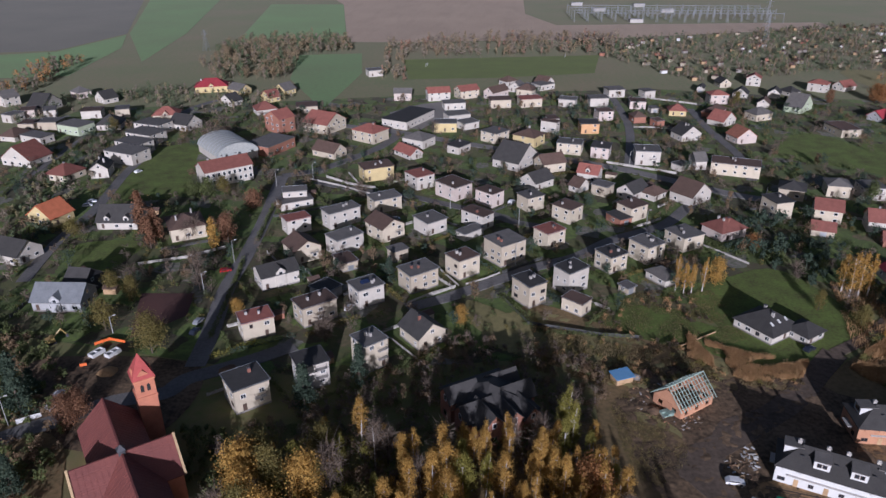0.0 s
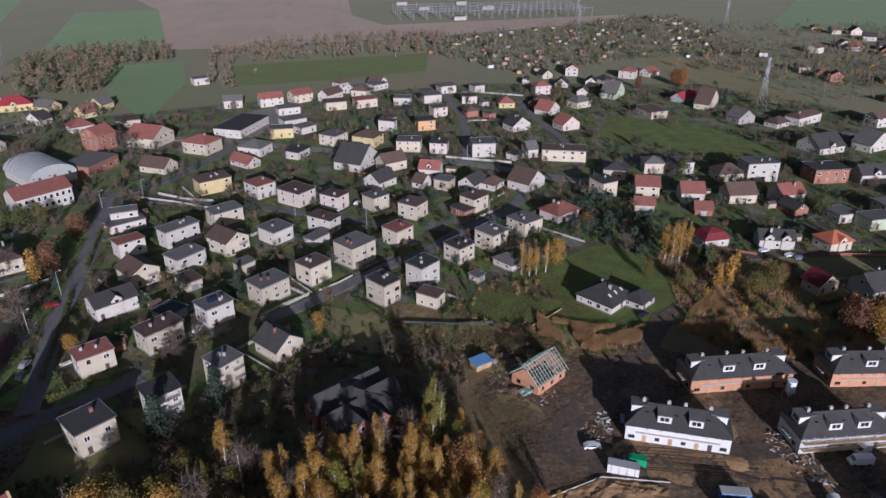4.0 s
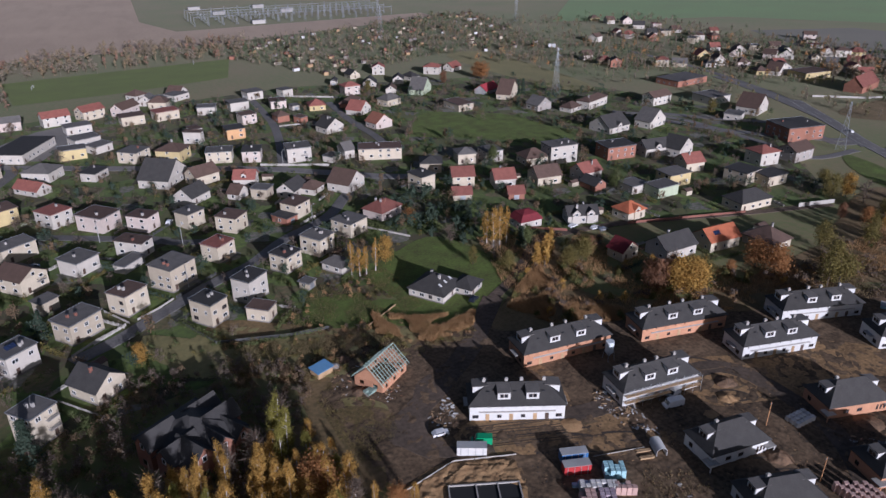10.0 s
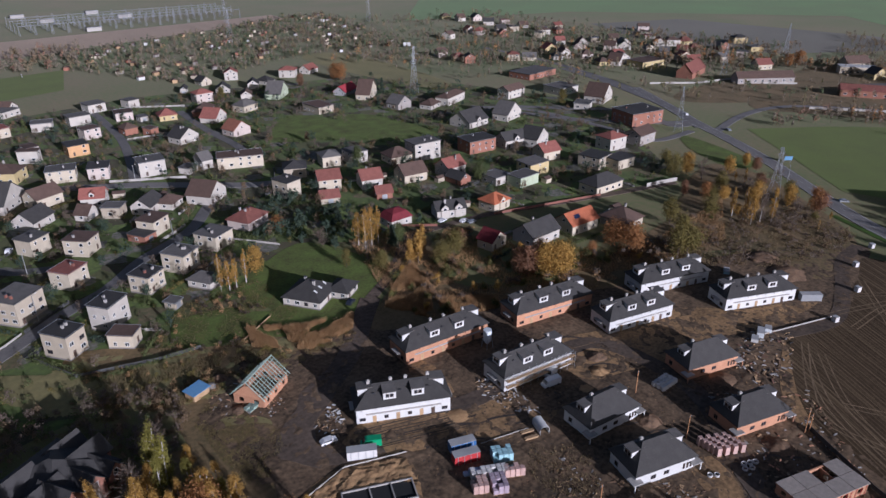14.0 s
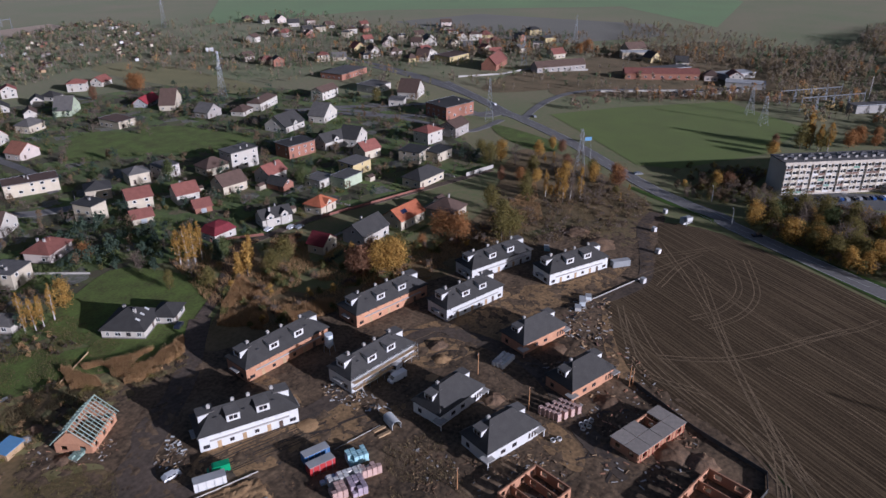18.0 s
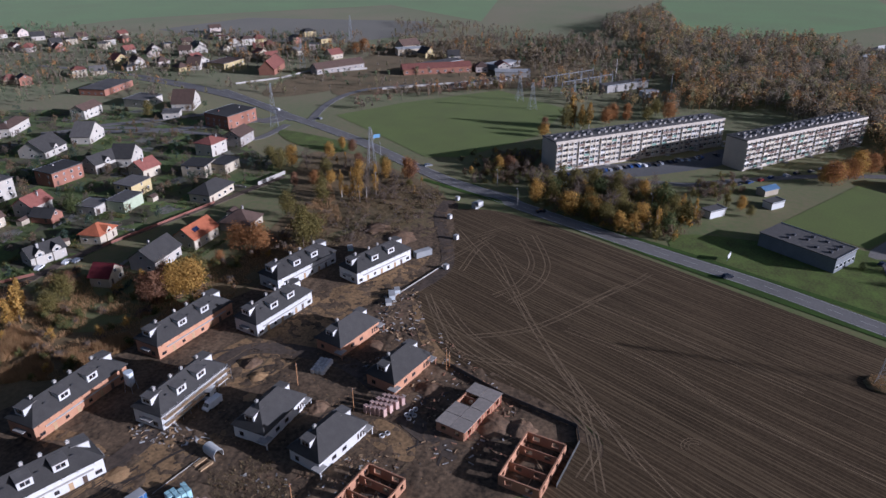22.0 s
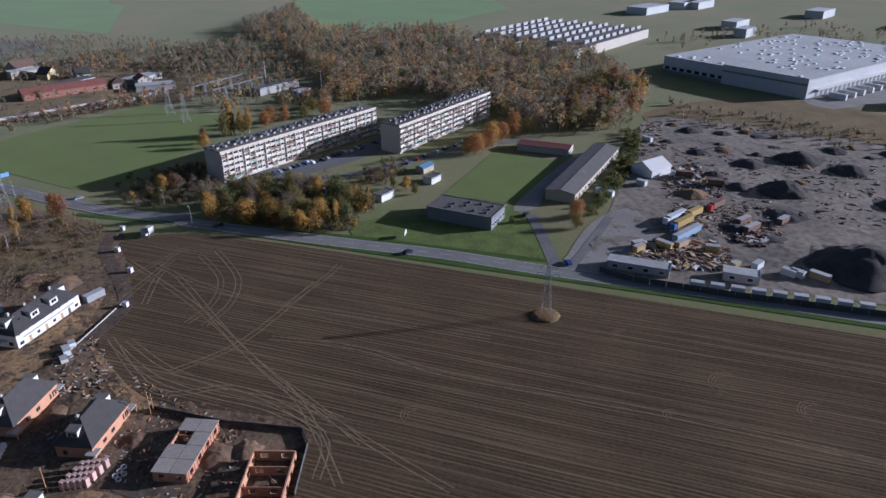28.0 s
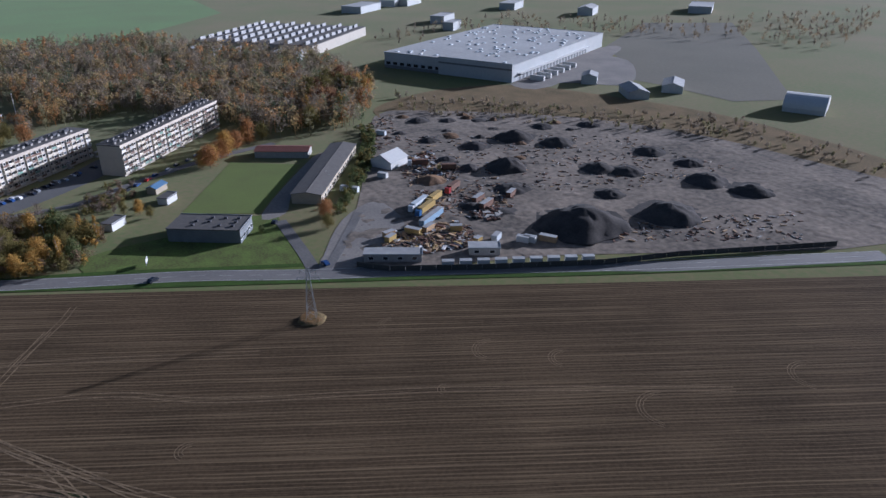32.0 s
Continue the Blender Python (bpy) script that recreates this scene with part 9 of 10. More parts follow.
# ---- clutter of the building site ----
van(74.2, 114.6, 149, GREEN, "green panel van parked on the mud", 5.2)
container(70.3, 112.9, -30, WHITE, "long white site container", 7.2, 2.4, 2.4)
container(90.4, 99.1, -20, BLUE, "blue site container with pale roof", 6.5)
container(88.4, 95.5, -20, RED, "dark red steel container", 6.5)
car(66.7, 122.2, -10, "white")
van(126.4, 102.2, 168, CAR_MATS["white"], "white delivery van on the site", 5.6)
van(129.8, 105.4, 190, CAR_MATS["white"], "small white van beside pallets", 4.2)
arch_hut = thing("site_hut", 110.6, 91.6, 68, "small white arched site hut with an open end", "hut", z=0.1)
hoop = [(1.25 * math.cos(math.pi * k / 10), 1.3 + 1.0 * math.sin(math.pi * k / 10)) for k in range(11)]
for k in range(10):
    (a, b), (c, e) = hoop[k], hoop[k + 1]
    part("roof_sheet", Shape().hull([(-2.3, a, b), (2.3, a, b), (2.3, c, e), (-2.3, c, e)], [(-2.3, a * 1.06, b + 0.06), (2.3, a * 1.06, b + 0.06), (2.3, c * 1.06, e + 0.06), (-2.3, c * 1.06, e + 0.06)]).mesh("roof_sheet", WHITE), arch_hut)
for v in (-1.25, 1.25):
    part("side_wall", Shape().box(-2.3, v - 0.04, 0, 2.3, v + 0.04, 1.32).mesh("side_wall", WHITE), arch_hut)
part("end_wall", Shape().box(2.2, -1.2, 0, 2.28, 1.2, 1.9).mesh("end_wall", WHITE), arch_hut)
PURPLEBLOCK = material("wrapped_violet_blocks", (0.40, 0.33, 0.37), (0.30, 0.24, 0.28), 0.5)
BLUEWRAP = plain("pale_blue_wrap", (0.40, 0.50, 0.62), 0.4)


def pallet_block(x, y, rz, nx, ny, mat, label, h, seed, gap=1.24):
    """A close block of pallets, a few of them lower."""
    r, a = random.Random(seed), radians(rz)
    for i in range(nx):
        for j in range(ny):
            u, v = (i - (nx - 1) / 2) * gap, (j - (ny - 1) / 2) * gap
            pallet_stack(x + u * math.cos(a) - v * math.sin(a), y + u * math.sin(a) + v * math.cos(a), rz + r.uniform(-3, 3), mat, label, h=h if r.random() < 0.8 else h * 0.55)


pallet_block(95.6, 90.6, -29, 4, 3, CYANWRAP, "pallet of blocks wrapped in cyan plastic", 2.4, 1)
pallet_block(87.2, 90.6, -29, 5, 1, BLUEWRAP, "pallet of blocks wrapped in pale blue plastic", 1.5, 2)
pallet_block(90.0, 87.6, -29, 9, 2, PALEBLOCK, "pallet of wrapped pale building blocks", 2.3, 3)
pallet_block(94.0, 84.9, -29, 4, 2, PINKBLOCK, "pallet of wrapped pinkish building blocks", 2.3, 4)
pallet_block(84.6, 86.6, -29, 3, 3, PINKBLOCK, "pallet of wrapped pinkish building blocks", 2.4, 5)
pallet_block(88.3, 84.2, -29, 3, 4, PURPLEBLOCK, "pallet of wrapped violet-grey building blocks", 2.3, 6)
for k, (x, y) in enumerate(((107.0, 93.0), (106.1, 90.8))):
    q = thing("timber_stack", x, y, -18, "small stack of sawn timber on the mud", "timber", z=0.12)
    for n in range(8):
        part("beam", shared(("beam",), lambda: Shape().box(-1.8, -0.1, 0, 1.8, 0.1, 0.2).mesh("beam", WOOD)), q, "", (0.15 * (n % 3), -0.36 + 0.24 * (n % 4), 0.21 * (n // 4)))
ox, oy = 138.0, 59.8
for i in range(4):
    for j in range(5):
        pallet_stack(ox - 2.2 + 1.9 * (i % 4), oy + 2.2 - 1.25 * j - 1.0 * (i % 4), -30, PINKBLOCK, "pallet of red clay blocks", h=2.4)
ox, oy = 150.4, 82.0
for i in range(5):
    for j in range(3):
        pallet_stack(ox + 1.4 * i - 2.5, oy + 1.4 * j - 1.5, -20, PALEBLOCK, "pallet of wrapped grey blocks", h=1.4)
silo = thing("silo", 126.2, 127.6, 0, "pale grey mortar silo on steel legs", "silo", z=0.1)
part("drum", Shape().tube((0, 0, 2.6), (0, 0, 6.2), 1.25, 1.25, 16).tube((0, 0, 1.2), (0, 0, 2.6), 0.25, 1.25, 16).mesh("drum", TARP), silo)
for u in (-1, 1):
    for v in (-1, 1):
        part("leg", Shape().tube((u * 1.2, v * 1.2, 0), (u * 0.95, v * 0.95, 3.2), 0.08, 0.08, 6).mesh("leg", METAL), silo)
for x, y, h in ((141.4, 84.8, 7.5), (135.4, 65.4, 7.5), (161.0, 46.6, 6), (159.8, 47.1, 7.5), (101.1, 65.4, 6.5), (162.7, 111.8, 7.5)):
    p = thing("pole", x, y, 0, "slender wooden site power pole", "pole", "site power poles")
    part("shaft", Shape().tube((0, 0, -0.5), (0, 0, h), 0.14, 0.1, 8).mesh("shaft", material_once("orange_pole_wood", (0.42, 0.22, 0.10))), p)
    part("lamp_arm", Shape().box(-0.5, -0.05, h - 0.5, 0.5, 0.05, h - 0.4).mesh("lamp_arm", METAL), p)
for i, (x, y) in enumerate(((137.5, 51.3), (139.0, 50.6), (140.3, 49.9), (136.2, 50.3), (137.8, 49.4), (128.0, 54.6), (129.3, 53.6))):
    s = Shape()
    n = 14
    for k in range(n):
        c, d = math.cos(2 * math.pi * k / n), math.sin(2 * math.pi * k / n)
        s.v += [(0.55 * c, 0.55 * d, 0.1), (0.68 * c, 0.68 * d, 0.1), (0.68 * c, 0.68 * d, 0.75), (0.55 * c, 0.55 * d, 0.75)]
        o, p = 4 * k, 4 * ((k + 1) % n)
        for m in range(4):
            s.f.append((o + m, p + m, p + (m + 1) % 4, o + (m + 1) % 4))
            s.m.append(0)
    ob = new("concrete_ring", shared(("ring",), lambda: s.mesh("concrete_ring", material_once("pale_concrete", (0.55, 0.54, 0.52)))))
    ob.location = (x, y, 0)
    tagged(ob, "pale concrete well ring on the mud", "concrete ring", "concrete rings")
for x, y, r, h, mat, lab in ((134.1, 75.5, 3.4, 1.5, EARTH, "small heap of dug earth"), (147.1, 102.8, 3.2, 1.5, EARTH, "heap of ochre dug earth"), (141.8, 97.7, 2.6, 1.1, SAND, "heap of yellow sand"), (132.5, 94.7, 2.4, 0.5, SAND, "low spread of yellow sand"), (98.1, 109.2, 3.6, 0.6, SAND, "low bank of sandy earth"),
                             (243.0, 91.4, 7, 1.8, EARTH, "weedy bank of earth"), (248.9, 103.8, 6, 1.8, EARTH, "weedy bank of earth"), (165.3, 72.2, 4, 1.0, EARTH, "heap of dug earth"), (150.1, 48.9, 4, 1.2, EARTH, "heap of dug earth"), (140.2, 28.8, 5, 1.5, EARTH, "heap of dug earth"), (140.6, 21.6, 4, 1.4, EARTH, "heap of dug earth"), (-61.9, 167.0, 3.0, 1.4, EARTH, "heap of dug earth"), (-96.6, 166.3, 3.0, 1.6, SAND, "heap of pale sand")):
    heap(x, y, r, h, mat, lab, x)
# excavation with sandy banks and shuttering
px, py = 64.7, 102.2
churned("sand_bank", "heaped and scraped banks of ochre sand at a pit", SAND, [(52, 107), (55.3, 110), (64.9, 112), (78.2, 105.6), (76, 100), (75.2, 95.5), (66.5, 107.2), (59, 106), (50, 100)], 0.35, 0.4, 2.2, 0.5, 6)
churned("sand_bank", "heaped and scraped banks of ochre sand at a pit", SAND, [(57, 106.5), (66, 109.5), (77, 104), (74, 97), (72.3, 99.6), (63, 104.2)], 0.35, 0.34, 1.9, 0.7, 16)
pit = thing("foundation_shutter", px + 1, py - 3, -24, "dark shuttering frame round a foundation pit", "formwork", z=0.05)
for x0, y0, x1, y1 in ((-8, -3, 8, -2.7), (-8, 3, 8, 3.3), (-8.3, -3, -8, 3.3), (8, -3, 8.3, 3.3), (-2, -2.7, -1.7, 3), (3, -2.7, 3.3, 3)):
    part("board", Shape().box(x0, y0, 0, x1, y1, 0.9).mesh("board", CONCRETE), pit)
# black slab between the boards, standing in for the shade inside the pit
part("pit_floor", Shape().box(-8, -2.7, 0.02, 8, 3, 0.52).mesh("pit_floor", BLACK), pit)


def fence(points, h, mat, label, panel=2.5, name="fence"):
    top = thing(name, points[0][0], points[0][1], 0, label, "fence")
    for p, q in zip(points, points[1:]):
        n = max(1, int(math.dist(p, q) / panel))
        a = math.atan2(q[1] - p[1], q[0] - p[0])
        step = math.dist(p, q) / n
        me = shared(("panel", round(step, 2), h, mat.name), lambda: Shape().box(0.06, -0.04, 0.1, step - 0.06, 0.04, h).mesh("panel", mat))
        post = shared(("fpost", h, mat.name), lambda: Shape().box(-0.07, -0.07, -0.2, 0.07, 0.07, h + 0.1).mesh("post", mat))
        for i in range(n):
            at = (p[0] + (q[0] - p[0]) * i / n - points[0][0], p[1] + (q[1] - p[1]) * i / n - points[0][1], 0.1)
            part("panel", me, top, "", at, a)
            if panel < 4:
                part("post", post, top, "", at, a)


PALEFENCE = material("pale_concrete_fence", (0.42, 0.395, 0.35), (0.32, 0.30, 0.27))
DARKFENCE = material("dark_mesh_fence", (0.08, 0.08, 0.075), (0.05, 0.05, 0.05), 0.8)
fence([(50.5, 109.2), (64.8, 112.3), (79.3, 106.9)], 0.5, PALEFENCE, "low pale board edge round a pit", 4)
fence([(95.1, 97.3), (108.3, 93.7)], 0.35, PALEFENCE, "pale edge boards on the mud", 4)
fence([(162.4, 47.9), (151.9, 27.5), (145.1, 8.2), (139.5, 6.9), (123.0, 10.2)], 1.4, DARKFENCE, "dark mesh fence round the building site", 3)
fence([(191.3, 78.1), (223.1, 67.2)], 0.6, CONCRETE, "low pale kerb wall beside the field", 4)
fence([(280.8, 178.0), (299.4, 173.4)], 2.0, PALEFENCE, "pale concrete panel fence", 3)
fence([(477.4, 311.6), (505.9, 288.5), (545.0, 277.3)], 1.5, PALEFENCE, "long pale wall beside the crossroads", 6)
fence([(544.8, 277.7), (544.1, 254.4), (561.8, 236.2)], 1.5, PALEFENCE, "long pale wall beside the crossroads", 6)
fence([(492.2, 195.5), (540.3, 130.1), (570.5, 96.8)], 1.6, PALEFENCE, "pale concrete wall of a depot", 8)
fence([(-58.6, 332.2), (-45.4, 321.5), (-32.6, 315.9)], 1.3, PALEFENCE, "white picket garden fence", 2.2)
fence([(-67.5, 329.7), (-50.7, 319.9), (-34.6, 308.4)], 1.0, PALEFENCE, "pale concrete garden wall", 3)
fence([(7.9, 218.7), (15.2, 223.0), (20.6, 227.4)], 0.8, PALEFENCE, "low pale garden wall", 3)
fence([(-12.1, 205.6), (-5.0, 211.4), (0.1, 214.6)], 0.9, PALEFENCE, "low pale garden wall", 3)
fence([(-16.7, 183.9), (-4.2, 167.4)], 0.8, PALEFENCE, "low pale garden wall", 3)
fence([(-1.1, 229.7), (5.3, 217.5)], 0.9, PALEFENCE, "low pale garden wall", 3)
fence([(117.6, 336.0), (86.0, 353.9)], 1.3, PALEFENCE, "white garden fence along the street", 3)
fence([(101.8, 252.0), (114.3, 234.1)], 0.9, PALEFENCE, "low pale garden wall", 3)
fence([(157.4, 220.3), (173.8, 207.6)], 1.2, REDBRICK, "low red brick garden wall", 2.5)
fence([(201.1, 201.1), (230.7, 192.3), (254.7, 185.2)], 1.1, REDBRICK, "low red brick garden wall", 3)
fence([(117.7, 423.1), (133.8, 421.1), (138.2, 414.3)], 1.0, PALEFENCE, "low pale garden wall", 3)
fence([(146.9, 498.4), (175.2, 480.1)], 1.2, PALEFENCE, "pale concrete garden wall", 4)
fence([(-114.7, 234.9), (-98.5, 240.6), (-85.9, 249.6)], 1.2, PALEFENCE, "pale fence with stone posts", 3)
fence([(-110.1, 143.6), (-105.2, 146.7)], 1.4, WHITE, "white railing fence beside the street", 2)
fence([(20.2, 208.5), (27.0, 192.0)], 1.2, DARKFENCE, "dark garden mesh fence", 3)
fence([(27.0, 192.0), (48.3, 185.2), (60.2, 183.6)], 1.2, DARKFENCE, "dark garden mesh fence", 3)
fence([(72.1, 179.1), (85.1, 186.8)], 0.6, WOOD, "pale wooden plot boundary", 3)
litter("site_rubble", "rubble, boards and bags on the building site", [(112.8, 119.9), (119.1, 109.1), (115.9, 95.1), (109.6, 101.4), (108.8, 112.2)], 150, [CONCRETE, WOOD, WHITE, BLACK, EARTH], 1, 0.5)
litter("site_rubble", "rubble and bricks beside unfinished houses", [(156.1, 71.8), (179.2, 55.9), (155.9, 30.0), (133.9, 14.5), (120.8, 37.2), (141.7, 54.8)], 420, [CONCRETE, WOOD, BLOCKBRICK, EARTH, EARTH], 2, 0.5)
litter("site_rubble", "boards, bags and rubble on the mud", [(108.4, 86.0), (108.6, 69.6), (119.5, 58.6), (126.4, 46.6), (109.6, 46.3), (94.4, 72.8)], 380, [CONCRETE, WOOD, EARTH, EARTH, EARTH], 3, 0.4)
litter("site_rubble", "rubble beside the timber roof frame", [(52.9, 165.6), (61.9, 161.2), (68.2, 140.0), (55.2, 141.0), (49.7, 152.0)], 150, [CONCRETE, WOOD, BLOCKBRICK, EARTH, EARTH], 4, 0.4)
litter("site_rubble", "building waste beside a terraced row", [(67.4, 130.3), (77.2, 136.2), (73.2, 123.9), (67.1, 120.2)], 90, [CONCRETE, WOOD, WHITE, EARTH], 5, 0.45)
litter("site_rubble", "building waste near the field edge", [(197.7, 81.2), (203.5, 71.0), (183.7, 61.3), (168.2, 62.6), (174.7, 76.9)], 200, [CONCRETE, WOOD, RUST, EARTH, EARTH, BLACK, WOOD, CONCRETE], 6, 0.6)
litter("clods", "clods of turned earth on the mud", [(71.3, 123.5), (100.4, 108.5), (136.3, 106.3), (210.3, 93.5), (243.3, 74.9), (186.5, 70.2), (150.8, 48.7), (135.7, 15.0), (100.3, 55.7), (69.3, 109.8)], 3000, [EARTH, EARTH, SAND, DARKHEAP], 7, 0.2)
container(195.5, 77.1, 25, TARP, "stack of white plastic-wrapped building packs", 4.2, 2.0, 1.7, "wrapped_stack")
container(191.0, 76.6, 25, WHITE, "stack of white plastic-wrapped building packs", 3.0, 2.0, 1.2, "wrapped_stack")
container(199.4, 76.6, 28, TARP, "stack of white plastic-wrapped building packs", 2.6, 1.8, 1.4, "wrapped_stack")
container(229.4, 77.1, -40, METAL, "grey site container beside the last row", 7, 2.4, 2.4)
container(227.1, 106.3, 30, CYANWRAP, "pale cyan tarpaulin stack", 4, 2, 0.9)
heap(57.5, 165.2, 2.6, 1.4, EARTH, "heap of dug earth beside the timber frame", 3)
heap(54.2, 163.4, 2.0, 1.1, CONCRETE, "heap of grey rubble beside the timber frame", 5)
heap(55.6, 148.8, 2.4, 0.9, EARTH, "heap of dug earth beside the timber frame", 9)
pallet_block(58.6, 147.2, 20, 3, 2, material_once("green_grey_boards", (0.22, 0.30, 0.26)), "stack of green treated boards", 0.9, 8)
hut = thing("site_office", 49.8, 161.8, 20, "small hut with a blue tarpaulin roof", "hut")
part("wall", Shape().box(-2.6, -1.8, 0, 2.6, 1.8, 2.3).mesh("wall", WOOD), hut)
part("roof", Shape().hull([(-3, -2.2, 2.2), (3, -2.2, 2.2), (3, 2.2, 2.6), (-3, 2.2, 2.6)], [(-3, -2.2, 2.35), (3, -2.2, 2.35), (3, 2.2, 2.75), (-3, 2.2, 2.75)]).mesh("roof", plain("blue_tarpaulin", (0.13, 0.27, 0.45))), hut)
# by the church: dug ground, concrete troughs, barriers
heap(-133.4, 184.3, 2.0, 0.8, EARTH, "heap of dug earth")
for i, (x, y) in enumerate(((-103.7, 175.5), (-98.9, 175.5))):
    q = thing("concrete_trough", x, y, 62, "white concrete chamber lying on the ground", "concrete trough", z=0.1)
    for x0, y0, x1, y1 in ((-2.2, -1.1, 2.2, -0.8), (-2.2, 0.8, 2.2, 1.1), (-2.2, -0.8, -1.9, 0.8), (1.9, -0.8, 2.2, 0.8), (-0.1, -0.8, 0.1, 0.8)):
        part("side", Shape().box(x0, y0, 0, x1, y1, 1.2).mesh("side", WHITE), q)
fence([(-106.5, 180.4), (-103.1, 183.2), (-97.7, 181.6)], 1.0, ORANGE, "orange plastic barrier fence", 2)
fence([(-105.7, 169.1), (-103.9, 169.7)], 1.0, ORANGE, "orange plastic barrier fence", 2)
digger = thing("excavator", -120.4, 181.1, 40, "yellow tracked excavator with a raised arm", "excavator", z=0.1)
part("cab", Shape().box(-1.3, -1.1, 0.9, 1.4, 1.1, 2.0).box(0.1, -1.0, 2.0, 1.2, 0.1, 3.0).mesh("cab", YELLOW), digger)
part("boom", Shape().tube((1.2, 0.5, 1.6), (3.6, 0.5, 3.8), 0.25, 0.2, 6).tube((3.6, 0.5, 3.8), (5.0, 0.5, 1.4), 0.2, 0.15, 6).mesh("boom", YELLOW), digger)
part("bucket", Shape().hull([(4.6, 0, 0.6), (5.4, 0, 0.6), (5.4, 1, 0.6), (4.6, 1, 0.6)], [(4.8, 0, 1.5), (5.3, 0, 1.5), (5.3, 1, 1.5), (4.8, 1, 1.5)]).mesh("bucket", DARKMETAL), digger)
for v in (-1.0, 0.6):
    part("track", Shape().box(-1.6, v, 0, 1.6, v + 0.5, 0.9).mesh("track", BLACK), digger)
for k in range(8):
    pts = [(-98.7, 158.3), (-98.5, 164.9), (-95.6, 167.7)]
    arc = [(p[0] + 0.9 * k - 3, p[1] - 0.9 * k + 2) for p in pts]
    tagged(new("rut", ribbon(smooth_line(arc), 0.4, 0.05 + 0.002 * k).mesh("rut", RUT if k % 2 else TRACK)), "curved wheel rut in dark earth", "track", kind="structure")
# cars in the streets and by the flats
for x, y, rz, c in ((-78.9, 193.4, 75, "silver"), (-78.1, 187.3, 75, "black"), (-80.2, 229.2, 20, "red"), (-161.3, 294.9, 20, "white"), (-161.5, 299.7, 20, "white"), (-31.5, 201.9, 70, "white"), (-20.7, 277.7, 10, "silver"), (30.9, 297.2, 60, "white"),
                    (-104.9, 155.1, 75, "white"), (-104.6, 152.4, 75, "silver"), (-104.2, 150.4, 75, "white"), (109.6, 176.7, 30, "black"), (178.4, 209.8, 10, "white"), (187.3, 200.8, 0, "silver"), (185.3, 203.7, 5, "white"), (243.1, -33.7, -58, "black"), (285.5, 41.0, 118, "black"), (269.9, -89.6, -40, "black"), (221.8, -91.2, 5, "blue"),
                    (-156.6, 341.4, 70, "white"), (-30.6, 439.3, 30, "silver"), (362.3, 243.4, 30, "black"), (415.9, 241.7, 60, "white"), (402.4, 204.0, 60, "silver"), (332.5, 107.9, -50, "silver"), (321.8, 42.0, -10, "white"), (325.1, 35.8, -10, "white"), (333.8, 20.3, -10, "silver"), (337.4, 17.6, -30, "white")):
    car(x, y, rz, c)
rng = random.Random(7)
for k in range(30):
    (x0, y0), (x1, y1) = ((334.2, 41.7), (395.9, -42.8)) if k % 2 else ((340.8, 34.1), (385.3, -28.7))
    f = (k + 0.5) / 30
    car(x0 + (x1 - x0) * f + rng.uniform(-2, 2), y0 + (y1 - y0) * f + rng.uniform(-2, 2), 40 + rng.uniform(-8, 8), rng.choice(("silver", "black", "white", "silver", "blue", "black")))
for k in range(10):
    (x0, y0), (x1, y1) = (344.1, -42.5), (395.7, -100.5)
    f = (k + 0.5) / 10
    car(x0 + (x1 - x0) * f, y0 + (y1 - y0) * f + rng.uniform(-2, 2), -40 + rng.uniform(-8, 8), rng.choice(("silver", "black", "white", "red", "blue")))
# street lamps and wooden poles
LAMP = plain("lamp_grey", (0.35, 0.35, 0.34), 0.6, 0.2)
for x, y, h in ((-79.2, 237.1, 9), (-64.5, 328.1, 9), (3.0, 290.5, 9), (-81.0, 320.1, 8), (31.7, 271.3, 9), (26.8, 234.2, 9), (84.6, 268.1, 8), (-111.9, 142.9, 9), (-83.1, 212.9, 8), (-104.0, 187.4, 6), (230.8, 281.4, 8), (96.8, 348.5, 8), (299.6, -5.5, 8), (300.2, -129.0, 7), (292.2, 52.6, 7), (315.2, 67.1, 7), (338.6, 137.0, 8), (-35.0, 401.4, 8)):
    q = thing("street_lamp", x, y, 30, "grey concrete street lamp post", "street lamp", "street lamps")
    part("post", Shape().tube((0, 0, -0.3), (0, 0, h), 0.14, 0.08, 8).mesh("post", LAMP), q)
    part("arm", Shape().tube((0, 0, h - 0.1), (1.3, 0, h + 0.2), 0.06, 0.05, 6).mesh("arm", LAMP), q)
    part("lamp_head", Shape().box(1.1, -0.15, h + 0.1, 1.8, 0.15, h + 0.28).mesh("lamp_head", WHITE), q)
# advertising boards
for x, y, rz, w, mat, lab in ((258.6, -35.1, -20, 3.6, WHITE, "small white roadside board on posts"), (281.0, 68.3, 20, 5.0, WHITE, "white roadside advertising board on posts"), (369.2, 151.4, -40, 4.2, plain("sky_blue_sign", (0.12, 0.26, 0.42)), "blue road direction sign on posts"), (440.1, 571.4, -40, 7, WHITE, "large white billboard above the fields"), (471.1, 781.7, -40, 6, WHITE, "white billboard in the fields")):
    q = thing("sign_board", x, y, rz, lab, "sign")
    part("panel", Shape().box(-w / 2, -0.08, 1.2, w / 2, 0.08, 1.2 + w * 0.5).mesh("panel", mat), q)
    for u in (-0.35, 0.35):
        part("post", Shape().tube((u * w, 0.12, -0.3), (u * w, 0.12, 1.4 + w * 0.4), 0.08, 0.08, 6).mesh("post", METAL), q)
for x, y in ((221.3, 65.4), (247.8, 69.0), (267.4, 77.4), (289.2, 80.0)):
    container(x, y, -20, PALEBLOCK, "white concrete block barrier beside the track", 1.6, 1.6, 1.8, "concrete_block")
